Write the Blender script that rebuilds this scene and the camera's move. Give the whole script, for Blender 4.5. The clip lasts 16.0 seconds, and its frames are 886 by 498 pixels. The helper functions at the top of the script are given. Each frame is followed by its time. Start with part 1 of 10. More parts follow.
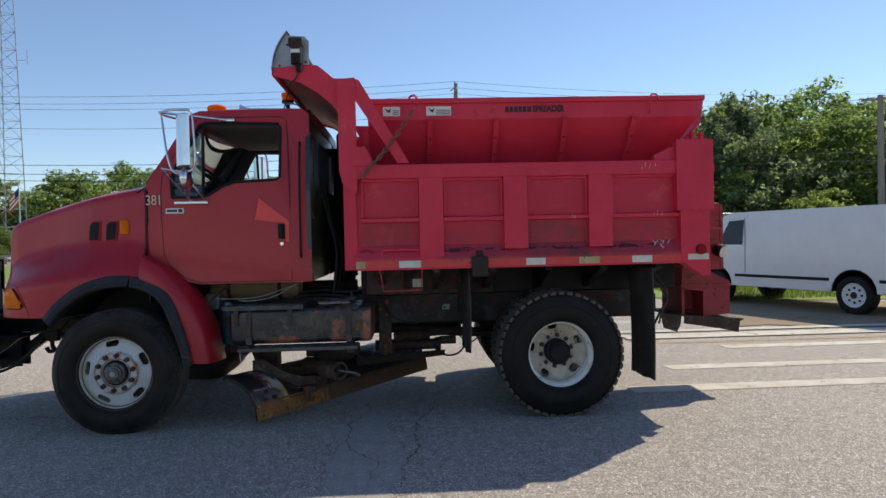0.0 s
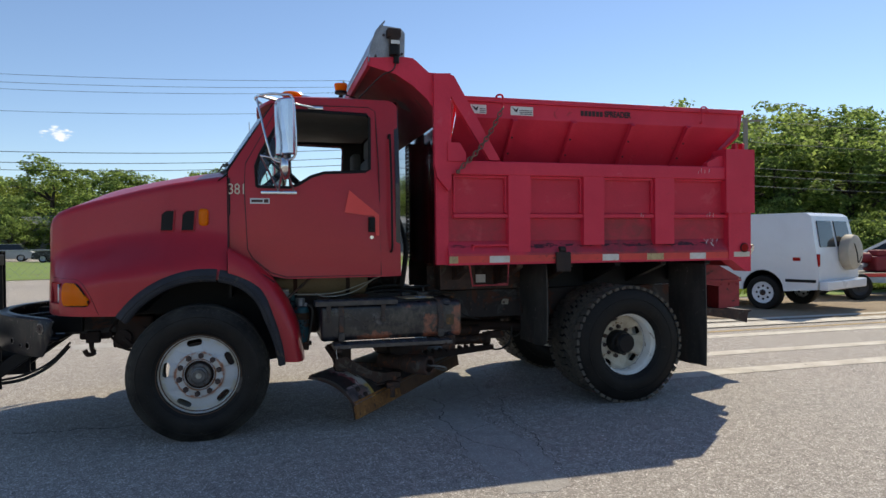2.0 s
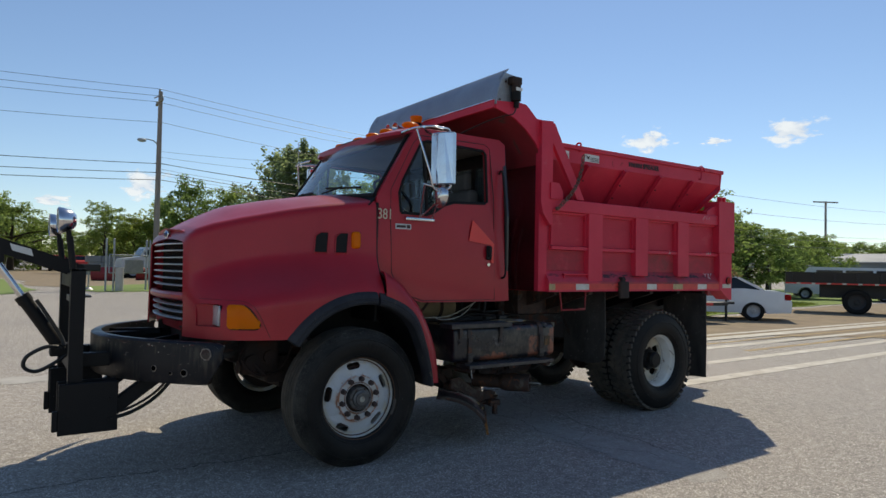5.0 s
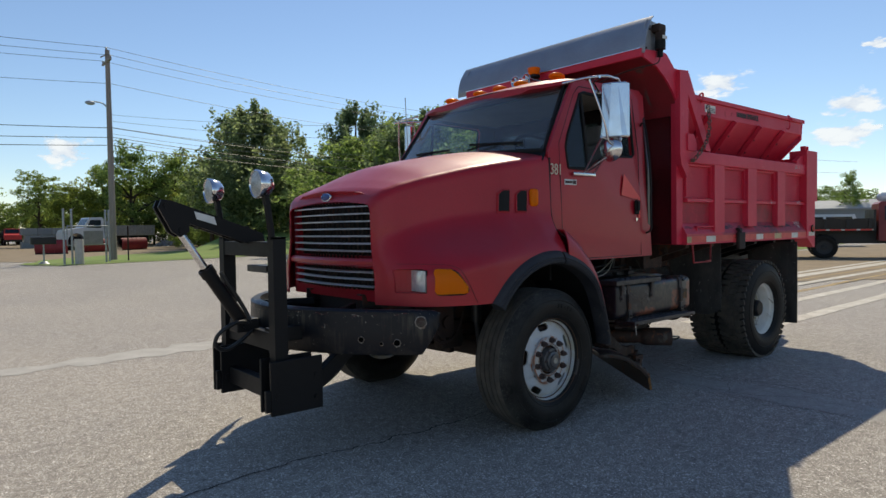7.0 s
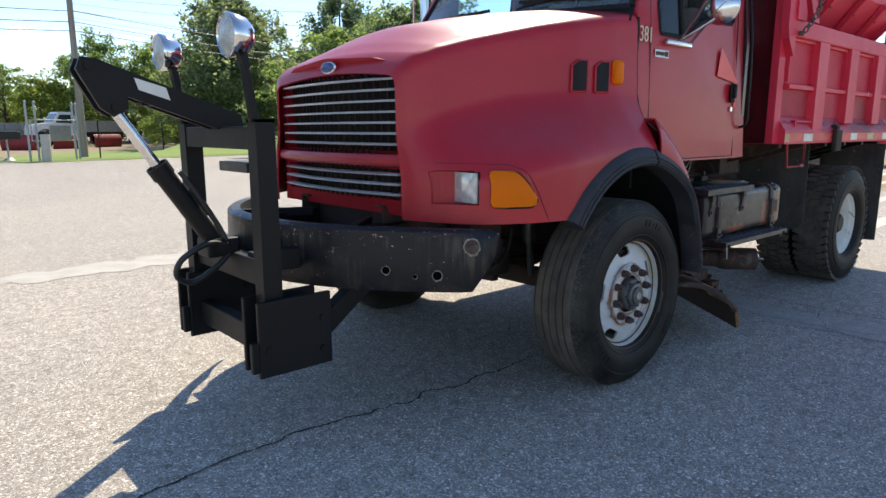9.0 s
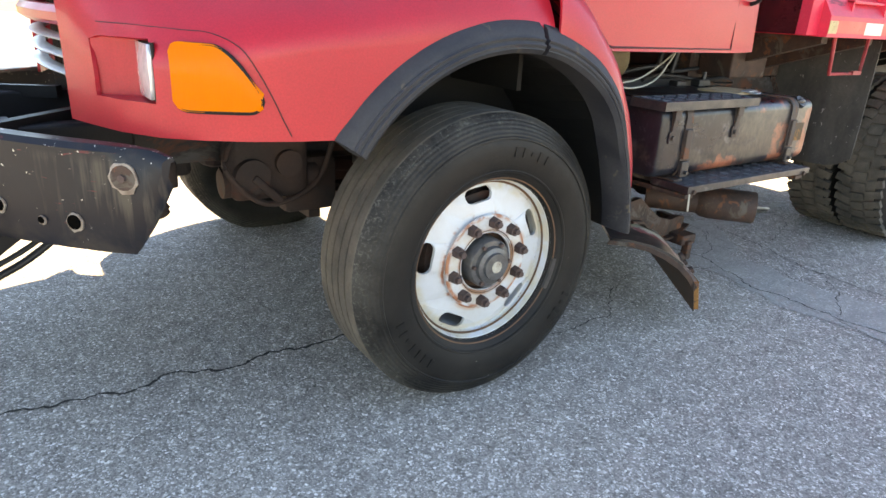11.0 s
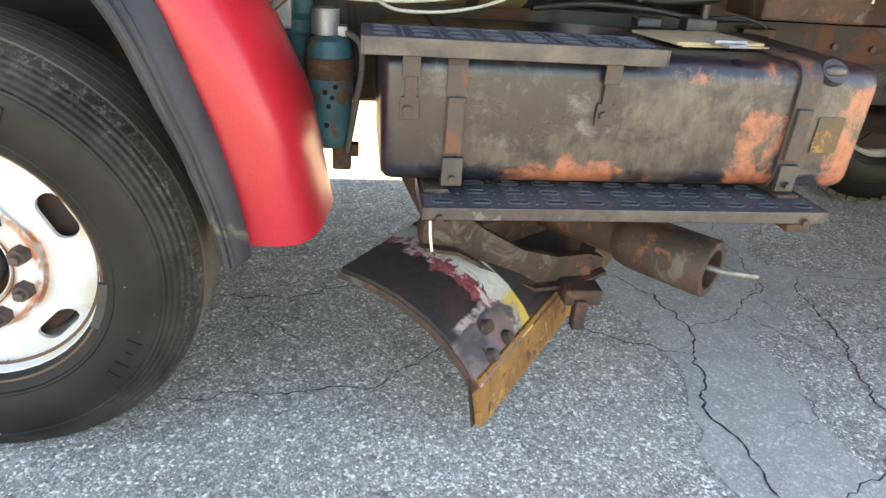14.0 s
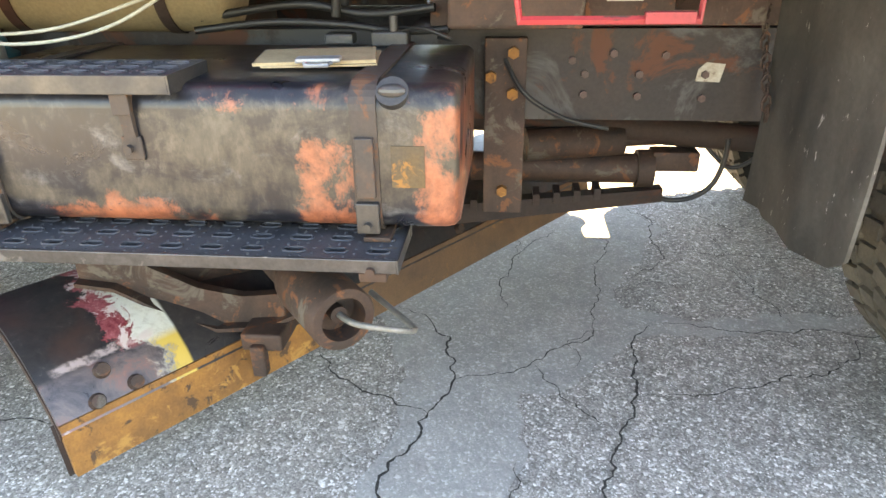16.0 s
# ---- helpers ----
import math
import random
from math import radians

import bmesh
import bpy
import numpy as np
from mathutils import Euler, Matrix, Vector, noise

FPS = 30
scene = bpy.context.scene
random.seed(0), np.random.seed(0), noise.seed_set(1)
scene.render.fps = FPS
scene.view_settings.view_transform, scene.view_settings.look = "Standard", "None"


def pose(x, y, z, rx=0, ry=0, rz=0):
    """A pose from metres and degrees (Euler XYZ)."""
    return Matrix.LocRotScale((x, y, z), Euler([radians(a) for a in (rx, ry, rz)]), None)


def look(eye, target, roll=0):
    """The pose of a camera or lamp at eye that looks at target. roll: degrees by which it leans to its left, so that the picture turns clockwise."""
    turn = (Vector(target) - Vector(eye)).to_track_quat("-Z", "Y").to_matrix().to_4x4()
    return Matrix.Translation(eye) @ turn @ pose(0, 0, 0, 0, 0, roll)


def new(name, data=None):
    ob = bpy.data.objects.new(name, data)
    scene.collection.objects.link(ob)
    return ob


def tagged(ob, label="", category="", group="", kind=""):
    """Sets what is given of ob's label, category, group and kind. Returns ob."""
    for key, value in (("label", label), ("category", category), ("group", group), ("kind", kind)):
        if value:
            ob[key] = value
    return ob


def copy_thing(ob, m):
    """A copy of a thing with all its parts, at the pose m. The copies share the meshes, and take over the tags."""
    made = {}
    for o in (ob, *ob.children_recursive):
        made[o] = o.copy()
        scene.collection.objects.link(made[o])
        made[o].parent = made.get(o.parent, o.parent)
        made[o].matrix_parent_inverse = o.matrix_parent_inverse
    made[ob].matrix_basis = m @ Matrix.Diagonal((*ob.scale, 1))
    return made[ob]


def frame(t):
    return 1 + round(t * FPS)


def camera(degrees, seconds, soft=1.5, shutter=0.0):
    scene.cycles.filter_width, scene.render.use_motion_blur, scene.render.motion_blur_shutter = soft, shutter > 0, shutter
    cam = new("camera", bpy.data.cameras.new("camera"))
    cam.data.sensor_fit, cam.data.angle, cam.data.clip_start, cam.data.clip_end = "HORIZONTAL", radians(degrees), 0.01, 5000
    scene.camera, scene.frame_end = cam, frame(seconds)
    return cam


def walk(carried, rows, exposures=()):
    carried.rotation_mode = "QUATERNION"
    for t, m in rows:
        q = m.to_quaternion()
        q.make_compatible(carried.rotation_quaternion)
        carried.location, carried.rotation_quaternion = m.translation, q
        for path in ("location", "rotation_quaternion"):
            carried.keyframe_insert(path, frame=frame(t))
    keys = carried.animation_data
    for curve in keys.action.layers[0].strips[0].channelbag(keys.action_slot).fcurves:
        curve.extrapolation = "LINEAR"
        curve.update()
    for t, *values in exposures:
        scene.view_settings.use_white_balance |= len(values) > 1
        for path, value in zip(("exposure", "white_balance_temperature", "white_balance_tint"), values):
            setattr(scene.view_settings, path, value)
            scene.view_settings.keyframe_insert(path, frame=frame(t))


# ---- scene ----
cam = camera(69.0, 16.0)
METRES, EYE, TILT, LEAN, TURN = 14.0, 1.59, 0.0, 0.0, -2.6
ROWS = [
    (0.0, 0.0, 0.0, 0.0, -0.02, -0.84, 1.28),
    (0.5, -0.0355, -0.0016, -0.0003, -3.56, -0.91, 1.08),
    (1.0, -0.0729, 0.0015, -0.0002, -6.85, -0.94, 0.82),
    (1.5, -0.1095, 0.0042, -0.0004, -9.86, -1.04, 0.61),
    (2.0, -0.1458, 0.0086, -0.0022, -12.76, -0.82, 0.52),
    (2.5, -0.1835, 0.016, -0.0031, -16.03, -0.49, 0.32),
    (3.0, -0.2179, 0.024, -0.0024, -19.75, -0.04, 0.01),
    (5.5, -0.3847, 0.0756, -0.003, -34.21, 1.61, -0.92),
    (6.0, -0.4123, 0.0962, -0.0028, -35.52, 1.17, -0.44),
    (6.5, -0.4393, 0.1191, -0.0034, -36.59, 0.09, 0.17),
    (7.0, -0.4569, 0.1486, -0.004, -37.58, -1.88, 0.87),
    (7.5, -0.4644, 0.1786, -0.0058, -38.48, -4.25, 1.43),
    (8.0, -0.4599, 0.2028, -0.0074, -39.32, -6.45, 1.66),
    (10.5, -0.3237, 0.2625, -0.0141, -34.49, -17.74, -2.75),
    (11.0, -0.2931, 0.2648, -0.0154, -31.42, -20.57, -3.0),
    (11.5, -0.2643, 0.2698, -0.0175, -28.56, -22.9, -3.35),
    (12.0, -0.2346, 0.2715, -0.0195, -24.93, -24.49, -3.55),
    (12.5, -0.2084, 0.2748, -0.0205, -20.41, -25.55, -3.74),
    (13.0, -0.1831, 0.2827, -0.0221, -15.12, -26.42, -3.95),
    (13.5, -0.156, 0.2867, -0.0224, -9.23, -25.96, -3.85),
    (14.0, -0.1319, 0.2929, -0.023, -4.19, -26.51, -3.69),
    (14.5, -0.1091, 0.3012, -0.0221, 0.63, -26.63, -2.88),
    (15.0, -0.0833, 0.3039, -0.0217, 4.13, -25.86, -1.81),
    (15.5, -0.0582, 0.3063, -0.0218, 6.11, -25.23, -0.71),
    (16.0, -0.0346, 0.3099, -0.0215, 8.18, -25.58, 0.84),
]
EXPOSURE = [(0.0, 0.29, 6750, 12), (3.0, 0.19, 6750, 12), (5.5, -0.04, 6850, 10), (7.0, 0.04, 6850, 10.5), (8.0, 0.33, 6850, 11), (9.2, 1.1, 6800, 12), (10.4, 2.15, 6900, 14), (11.0, 2.70, 9100, 14), (12.0, 3.07, 9600, 13), (13.0, 3.19, 10300, 13.5), (14.0, 3.43, 10500, 14), (16.0, 3.79, 10900, 14)]
walk(cam, [(t, pose(0, 0, EYE, TILT, LEAN, TURN) @ pose(METRES * x, METRES * y, METRES * z, 90 + pitch, roll, yaw)) for t, x, y, z, yaw, pitch, roll in ROWS], EXPOSURE)

# ---- daylight ----
SUN_WAY = Vector((0.725, 0.610, 1.02)).normalized()
world = bpy.data.worlds.new("sky")
scene.world = world
world.use_nodes = True
wn = world.node_tree.nodes
sky = wn.new("ShaderNodeTexSky")
sky.sky_type = 'NISHITA'
sky.sun_disc = False
sky.sun_elevation = math.asin(SUN_WAY.z)
sky.sun_rotation = math.atan2(SUN_WAY.x, SUN_WAY.y)
sky.altitude = 200
sky.air_density, sky.dust_density, sky.ozone_density = 1.0, 0.05, 4.0
world.node_tree.links.new(sky.outputs[0], wn["Background"].inputs[0])
wn["Background"].inputs[1].default_value = 0.12
sun_data = bpy.data.lights.new("sun", 'SUN')
sun_data.energy, sun_data.angle, sun_data.color = 3.6, radians(0.53), (1.0, 0.925, 0.75)
sun = new("sun", sun_data)
sun.matrix_world = look(SUN_WAY * 50, (0, 0, 0))

# ---- materials ----
def nodes(name):
    m = bpy.data.materials.new(name)
    m.use_nodes = True
    nt = m.node_tree
    return m, nt, nt.nodes["Principled BSDF"]


def noise_of(nt, scale, detail=4.0, rough=0.6, warp=0.0, stretch=None):
    co = nt.nodes.new("ShaderNodeTexCoord")
    n = nt.nodes.new("ShaderNodeTexNoise")
    n.inputs["Scale"].default_value, n.inputs["Detail"].default_value = scale, detail
    n.inputs["Roughness"].default_value, n.inputs["Distortion"].default_value = rough, warp
    if stretch:
        mp = nt.nodes.new("ShaderNodeMapping")
        mp.inputs["Scale"].default_value = stretch
        nt.links.new(co.outputs["Object"], mp.inputs[0])
        nt.links.new(mp.outputs[0], n.inputs["Vector"])
    else:
        nt.links.new(co.outputs["Object"], n.inputs["Vector"])
    return n.outputs[0]


def ramp(nt, value, stops):
    r = nt.nodes.new("ShaderNodeValToRGB")
    while len(r.color_ramp.elements) < len(stops):
        r.color_ramp.elements.new(0.5)
    for e, (at, c) in zip(r.color_ramp.elements, stops):
        e.position = at
        e.color = (*c, 1) if isinstance(c, tuple) else (c, c, c, 1)
    nt.links.new(value, r.inputs[0])
    return r.outputs[0]


def mix(nt, fac, a, b, mode='MIX'):
    m = nt.nodes.new("ShaderNodeMix")
    m.data_type, m.blend_type = 'RGBA', mode
    for sock, v in ((m.inputs[0], fac), (m.inputs[6], a), (m.inputs[7], b)):
        if isinstance(v, tuple):
            sock.default_value = (*v, 1)
        elif isinstance(v, (int, float)):
            sock.default_value = v if sock == m.inputs[0] else (v, v, v, 1)
        else:
            nt.links.new(v, sock)
    return m.outputs[2]


def bump(nt, bsdf, height, strength, dist):
    b = nt.nodes.new("ShaderNodeBump")
    b.inputs["Strength"].default_value, b.inputs["Distance"].default_value = strength, dist
    nt.links.new(height, b.inputs["Height"])
    nt.links.new(b.outputs[0], bsdf.inputs["Normal"])


def surface(name, c1, c2, rough=0.5, metal=0.0, scale=3.0, fine=60.0, relief=0.1, wear=None, wear_at=0.62, wear_scale=6.0, coat=0.0, wear2=None, stretch=None, rough2=None, spec=0.5):
    """A surface with blotches, grain and, where given, patches of wear."""
    m, nt, b = nodes(name)
    big = noise_of(nt, scale, 5, 0.6, 0.3, stretch)
    grain = noise_of(nt, fine, 3, 0.6)
    col = mix(nt, ramp(nt, big, [(0.3, 0.0), (0.7, 1.0)]), c1, c2)
    col = mix(nt, 0.25, col, ramp(nt, grain, [(0.3, 0.25), (0.7, 0.75)]), 'OVERLAY')
    rv = ramp(nt, big, [(0.25, rough), (0.8, rough2 if rough2 is not None else min(1.0, rough + 0.18))])
    if wear:
        w = ramp(nt, noise_of(nt, wear_scale, 7, 0.68, 0.5, stretch), [(wear_at, 0.0), (wear_at + 0.05, 1.0)])
        col = mix(nt, w, col, wear)
        rv = mix(nt, w, rv, 0.85)
    if wear2:
        w = ramp(nt, noise_of(nt, wear_scale * 0.53, 7, 0.7, 0.8, stretch), [(wear_at, 0.0), (wear_at + 0.06, 1.0)])
        col = mix(nt, w, col, wear2)
    nt.links.new(col, b.inputs["Base Color"])
    nt.links.new(rv, b.inputs["Roughness"])
    b.inputs["Metallic"].default_value = metal
    b.inputs["Coat Weight"].default_value = coat
    b.inputs["Specular IOR Level"].default_value = spec
    if relief:
        bump(nt, b, grain, relief, 0.002)
    return m


RED_CAB = surface("cab_red_paint", (0.43, 0.015, 0.027), (0.355, 0.012, 0.023), 0.30, 0, 1.6, 180, 0.03, coat=0.15, spec=0.35)
RED_BED = surface("bed_red_paint", (0.70, 0.034, 0.070), (0.56, 0.022, 0.052), 0.42, 0, 1.4, 120, 0.05, wear=(0.42, 0.04, 0.05), wear_at=0.64, wear_scale=9, wear2=(0.66, 0.075, 0.105), spec=0.35)
# Dusty panel red, also set darker than the posts as recess shade.
RED_PANEL = surface("dusty_shaded_panel_paint", (0.60, 0.030, 0.060), (0.50, 0.034, 0.056), 0.5, 0, 2.5, 120, 0.06, wear=(0.60, 0.075, 0.095), wear_at=0.57, wear_scale=3.0, spec=0.3)
# Dark red blotched near-black under a strong gloss coat.
HEADBOARD_GLOSS = surface("glossy_dark_headboard", (0.20, 0.014, 0.022), (0.05, 0.010, 0.012), 0.08, 0.0, 2, 90, 0.0, rough2=0.12, coat=1.0, spec=1.0)
HEADBOARD_GLOSS.node_tree.nodes["Principled BSDF"].inputs["Coat IOR"].default_value = 2.6
# Near-black red: the shade behind the cab is put into the paint.
CAB_BACK_SHADE = surface("shade_darkened_cab_back", (0.030, 0.014, 0.015), (0.012, 0.010, 0.011), 0.14, 0, 3, 90, 0.0, spec=0.6)
DIRTY_LABEL = surface("dirty_label", (0.42, 0.40, 0.33), (0.26, 0.22, 0.17), 0.6, 0, 30, 200, 0.0, wear=(0.10, 0.06, 0.04), wear_at=0.6, wear_scale=25)
BROWN_RUST = surface("brown_rusted_edge", (0.13, 0.065, 0.03), (0.075, 0.042, 0.026), 0.75, 0, 8, 140, 0.4, wear=(0.17, 0.08, 0.03), wear_at=0.60, wear_scale=12)
RED_SCUFFED = surface("scuffed_red_paint", (0.38, 0.024, 0.030), (0.20, 0.022, 0.024), 0.5, 0, 3, 120, 0.08, wear=(0.06, 0.03, 0.025), wear_at=0.58, wear_scale=7, stretch=(1, 1, 4))
RED_FRESH = surface("fresh_red_paint", (0.80, 0.055, 0.046), (0.72, 0.046, 0.042), 0.3, 0, 3, 150, 0.02)
DIRTY_TAPE = surface("dirty_yellowed_tape", (0.52, 0.42, 0.20), (0.36, 0.22, 0.10), 0.4, 0, 14, 300, 0.02, wear=(0.14, 0.06, 0.03), wear_at=0.62, wear_scale=18)
SPINNER_RED = surface("rusty_red_paint", (0.36, 0.030, 0.038), (0.20, 0.032, 0.030), 0.6, 0, 5, 120, 0.15, wear=(0.06, 0.03, 0.025), wear_at=0.60, wear_scale=10)
GRILLE_BRIGHT = surface("bright_grille_plating", (0.78, 0.78, 0.79), (0.66, 0.66, 0.67), 0.28, 0.45, 9, 200, 0.0)
RED_TAPE = surface("red_tape", (0.70, 0.050, 0.036), (0.56, 0.042, 0.032), 0.35, 0, 8, 300, 0.02, wear=(0.16, 0.05, 0.035), wear_at=0.60, wear_scale=11)
WHITE_TAPE = surface("white_tape", (0.72, 0.70, 0.66), (0.52, 0.45, 0.34), 0.35, 0, 7, 300, 0.02)
BLACK_STEEL = surface("black_painted_steel", (0.006, 0.006, 0.007), (0.011, 0.010, 0.010), 0.42, 0, 5, 120, 0.1, wear=(0.07, 0.045, 0.035), wear_at=0.72, wear_scale=9, spec=0.22)
FRAME_DARK = surface("grimy_frame_steel", (0.023, 0.020, 0.0195), (0.054, 0.033, 0.026), 0.65, 0, 4, 90, 0.2, wear=(0.068, 0.030, 0.021), wear_at=0.55, wear_scale=3, spec=0.25)
RUST = surface("rusted_steel", (0.066, 0.034, 0.023), (0.026, 0.018, 0.015), 0.6, 0, 9, 120, 0.35, wear=(0.135, 0.054, 0.027), wear_at=0.57, wear_scale=13, wear2=(0.085, 0.072, 0.058), spec=0.4)
ORANGE_RUST = surface("orange_rusted_edge", (0.30, 0.125, 0.026), (0.15, 0.065, 0.022), 0.75, 0, 11, 140, 0.5, wear=(0.07, 0.035, 0.018), wear_at=0.57, wear_scale=20, wear2=(0.36, 0.17, 0.045))
SCRAPED = surface("scraped_bare_steel", (0.30, 0.26, 0.22), (0.16, 0.115, 0.085), 0.6, 0.2, 30, 150, 0.3)
BRAID = surface("braided_steel", (0.26, 0.25, 0.23), (0.18, 0.17, 0.15), 0.45, 0.5, 30, 400, 0.5)
LIP_DARK = surface("dark_step_edge", (0.105, 0.105, 0.11), (0.05, 0.049, 0.050), 0.30, 0.8, 9, 120, 0.15, wear=(0.20, 0.19, 0.18), wear_at=0.62, wear_scale=14)


def band(nt, value, lo, hi, soft):
    """1 between lo and hi, fading to 0 over soft on both sides."""
    up, down = nt.nodes.new("ShaderNodeMapRange"), nt.nodes.new("ShaderNodeMapRange")
    for n, (a, b, c, d) in ((up, (lo - soft, lo, 0.0, 1.0)), (down, (hi, hi + soft, 1.0, 0.0))):
        n.inputs[1].default_value, n.inputs[2].default_value, n.inputs[3].default_value, n.inputs[4].default_value = a, b, c, d
        nt.links.new(value, n.inputs[0])
    both = nt.nodes.new("ShaderNodeMath")
    both.operation = 'MULTIPLY'
    nt.links.new(up.outputs[0], both.inputs[0])
    nt.links.new(down.outputs[0], both.inputs[1])
    return both.outputs[0]


def sums(nt, op, a, b):
    n = nt.nodes.new("ShaderNodeMath")
    n.operation = op
    for sock, v in zip(n.inputs, (a, b)):
        if isinstance(v, (int, float)):
            sock.default_value = v
        else:
            nt.links.new(v, sock)
    return n.outputs[0]


def tank_paint():
    """Scorched blue-black paint rubbed to tan in the middle, with orange primer bared in a few patches."""
    m, nt, b = nodes("scorched_tank_paint")
    co = nt.nodes.new("ShaderNodeTexCoord")
    sep = nt.nodes.new("ShaderNodeSeparateXYZ")
    nt.links.new(co.outputs["Object"], sep.inputs[0])
    x, z = sep.outputs[0], sep.outputs[2]
    soft = noise_of(nt, 5.5, 7, 0.60, 0.5, (0.75, 1, 1.25))
    fine = noise_of(nt, 26, 8, 0.74, 0.2, (1, 1, 0.55))
    dark = ramp(nt, fine, [(0.30, (0.006, 0.007, 0.010)), (0.55, (0.012, 0.013, 0.018)), (0.72, (0.042, 0.043, 0.048))])
    tan = ramp(nt, fine, [(0.30, (0.026, 0.023, 0.020)), (0.52, (0.062, 0.052, 0.040)), (0.75, (0.102, 0.088, 0.070))])
    rub = sums(nt, 'ADD', sums(nt, 'ADD', soft, sums(nt, 'MULTIPLY', sums(nt, 'SUBTRACT', fine, 0.5), 0.30)), sums(nt, 'MULTIPLY', band(nt, z, 0.80, 0.90, 0.08), 0.07))
    rub = sums(nt, 'SUBTRACT', rub, sums(nt, 'MULTIPLY', band(nt, x, -1.9, -1.50, 0.12), 0.12))
    col = mix(nt, ramp(nt, rub, [(0.50, 0.0), (0.57, 0.55), (0.68, 1.0)]), dark, tan)
    scuff = ramp(nt, noise_of(nt, 8.5, 8, 0.72, 0.4, (1, 1, 1.6)), [(0.56, 0.0), (0.70, 0.8)])
    col = mix(nt, scuff, col, ramp(nt, fine, [(0.35, (0.045, 0.047, 0.052)), (0.7, (0.15, 0.15, 0.15))]))
    n = noise_of(nt, 8.0, 10, 0.78, 0.2, (1, 1, 0.8))
    spots = sums(nt, 'MULTIPLY', band(nt, x, -1.30, -0.97, 0.10), band(nt, z, 0.69, 0.755, 0.055))
    spots = sums(nt, 'MAXIMUM', spots, sums(nt, 'MULTIPLY', band(nt, x, -0.71, -0.60, 0.05), band(nt, z, 0.70, 0.90, 0.06)))
    spots = sums(nt, 'MAXIMUM', spots, sums(nt, 'MULTIPLY', band(nt, x, -0.44, -0.30, 0.06), band(nt, z, 0.69, 0.97, 0.05)))
    spots = sums(nt, 'MAXIMUM', spots, sums(nt, 'MULTIPLY', sums(nt, 'MULTIPLY', band(nt, x, -0.85, -0.40, 0.12), band(nt, z, 0.98, 1.02, 0.02)), 0.5))
    spots = sums(nt, 'MAXIMUM', spots, sums(nt, 'MULTIPLY', band(nt, z, 0.69, 0.715, 0.02), 0.55))
    bare = ramp(nt, sums(nt, 'ADD', sums(nt, 'MULTIPLY', spots, 0.24), n), [(0.66, 0.0), (0.72, 0.55), (0.82, 0.95)])
    col = mix(nt, bare, col, ramp(nt, noise_of(nt, 30, 4, 0.7), [(0.3, (0.22, 0.068, 0.034)), (0.7, (0.40, 0.135, 0.072))]))
    chips = ramp(nt, noise_of(nt, 42, 5, 0.7, 0.3), [(0.66, 0.0), (0.70, 0.8)])
    col = mix(nt, chips, col, (0.022, 0.022, 0.026))
    nt.links.new(col, b.inputs["Base Color"])
    nt.links.new(ramp(nt, soft, [(0.3, 0.24), (0.7, 0.46)]), b.inputs["Roughness"])
    bump(nt, b, noise_of(nt, 22, 5, 0.6), 0.22, 0.003)
    return m


TANK_MAT = tank_paint()
STRAP_MAT = surface("worn_strap_steel", (0.035, 0.032, 0.032), (0.075, 0.050, 0.038), 0.55, 0.2, 10, 120, 0.25, wear=(0.13, 0.06, 0.035), wear_at=0.56, wear_scale=11)
OLD_LABEL = surface("rust_stained_label", (0.060, 0.048, 0.034), (0.10, 0.062, 0.028), 0.7, 0, 16, 150, 0.2, wear=(0.24, 0.11, 0.03), wear_at=0.58, wear_scale=20, wear2=(0.04, 0.036, 0.034))
RAIL_MAT = surface("grimy_rail_steel", (0.024, 0.022, 0.022), (0.052, 0.040, 0.034), 0.6, 0, 4, 90, 0.25, wear=(0.090, 0.040, 0.026), wear_at=0.53, wear_scale=4.5, wear2=(0.070, 0.068, 0.066), spec=0.3)
STEP_MAT = surface("grey_step_steel", (0.092, 0.086, 0.080), (0.040, 0.040, 0.044), 0.36, 0.6, 9, 120, 0.15, wear=(0.14, 0.07, 0.035), wear_at=0.66, wear_scale=8)
TREAD_MAT = surface("tread_plate", (0.045, 0.048, 0.058), (0.085, 0.085, 0.092), 0.48, 0.45, 9, 120, 0.2, wear=(0.13, 0.10, 0.075), wear_at=0.63, wear_scale=12)
CHROME = surface("chrome", (0.72, 0.72, 0.74), (0.60, 0.60, 0.62), 0.08, 1.0, 6, 200, 0.0)
ALU = surface("brushed_aluminium", (0.52, 0.53, 0.55), (0.40, 0.41, 0.43), 0.28, 0.9, 6, 200, 0.03)
TARP_SHIELD = surface("grey_deflector_sheet", (0.30, 0.33, 0.37), (0.24, 0.26, 0.30), 0.35, 0.5, 2, 120, 0.02)
GALV = surface("galvanised_steel", (0.42, 0.43, 0.44), (0.30, 0.31, 0.32), 0.45, 0.7, 10, 150, 0.05)
WHEEL_REAR = surface("dirty_wheel_enamel", (0.88, 0.87, 0.83), (0.76, 0.72, 0.63), 0.45, 0, 6, 90, 0.08, wear=(0.20, 0.10, 0.04), wear_at=0.60, wear_scale=9)
# Grimy enamel, also darkened for the shade inside the wheel's barrel.
WHEEL_DISC = surface("grimy_shaded_disc_enamel", (0.66, 0.61, 0.49), (0.46, 0.38, 0.27), 0.5, 0, 7, 90, 0.1, wear=(0.17, 0.08, 0.035), wear_at=0.58, wear_scale=10)
LUG_RUST = surface("rusty_lug_steel", (0.105, 0.066, 0.058), (0.060, 0.042, 0.037), 0.6, 0.3, 30, 200, 0.2)
HUB_WELL = surface("rusty_black_recess", (0.030, 0.016, 0.010), (0.085, 0.036, 0.016), 0.7, 0, 14, 120, 0.2)
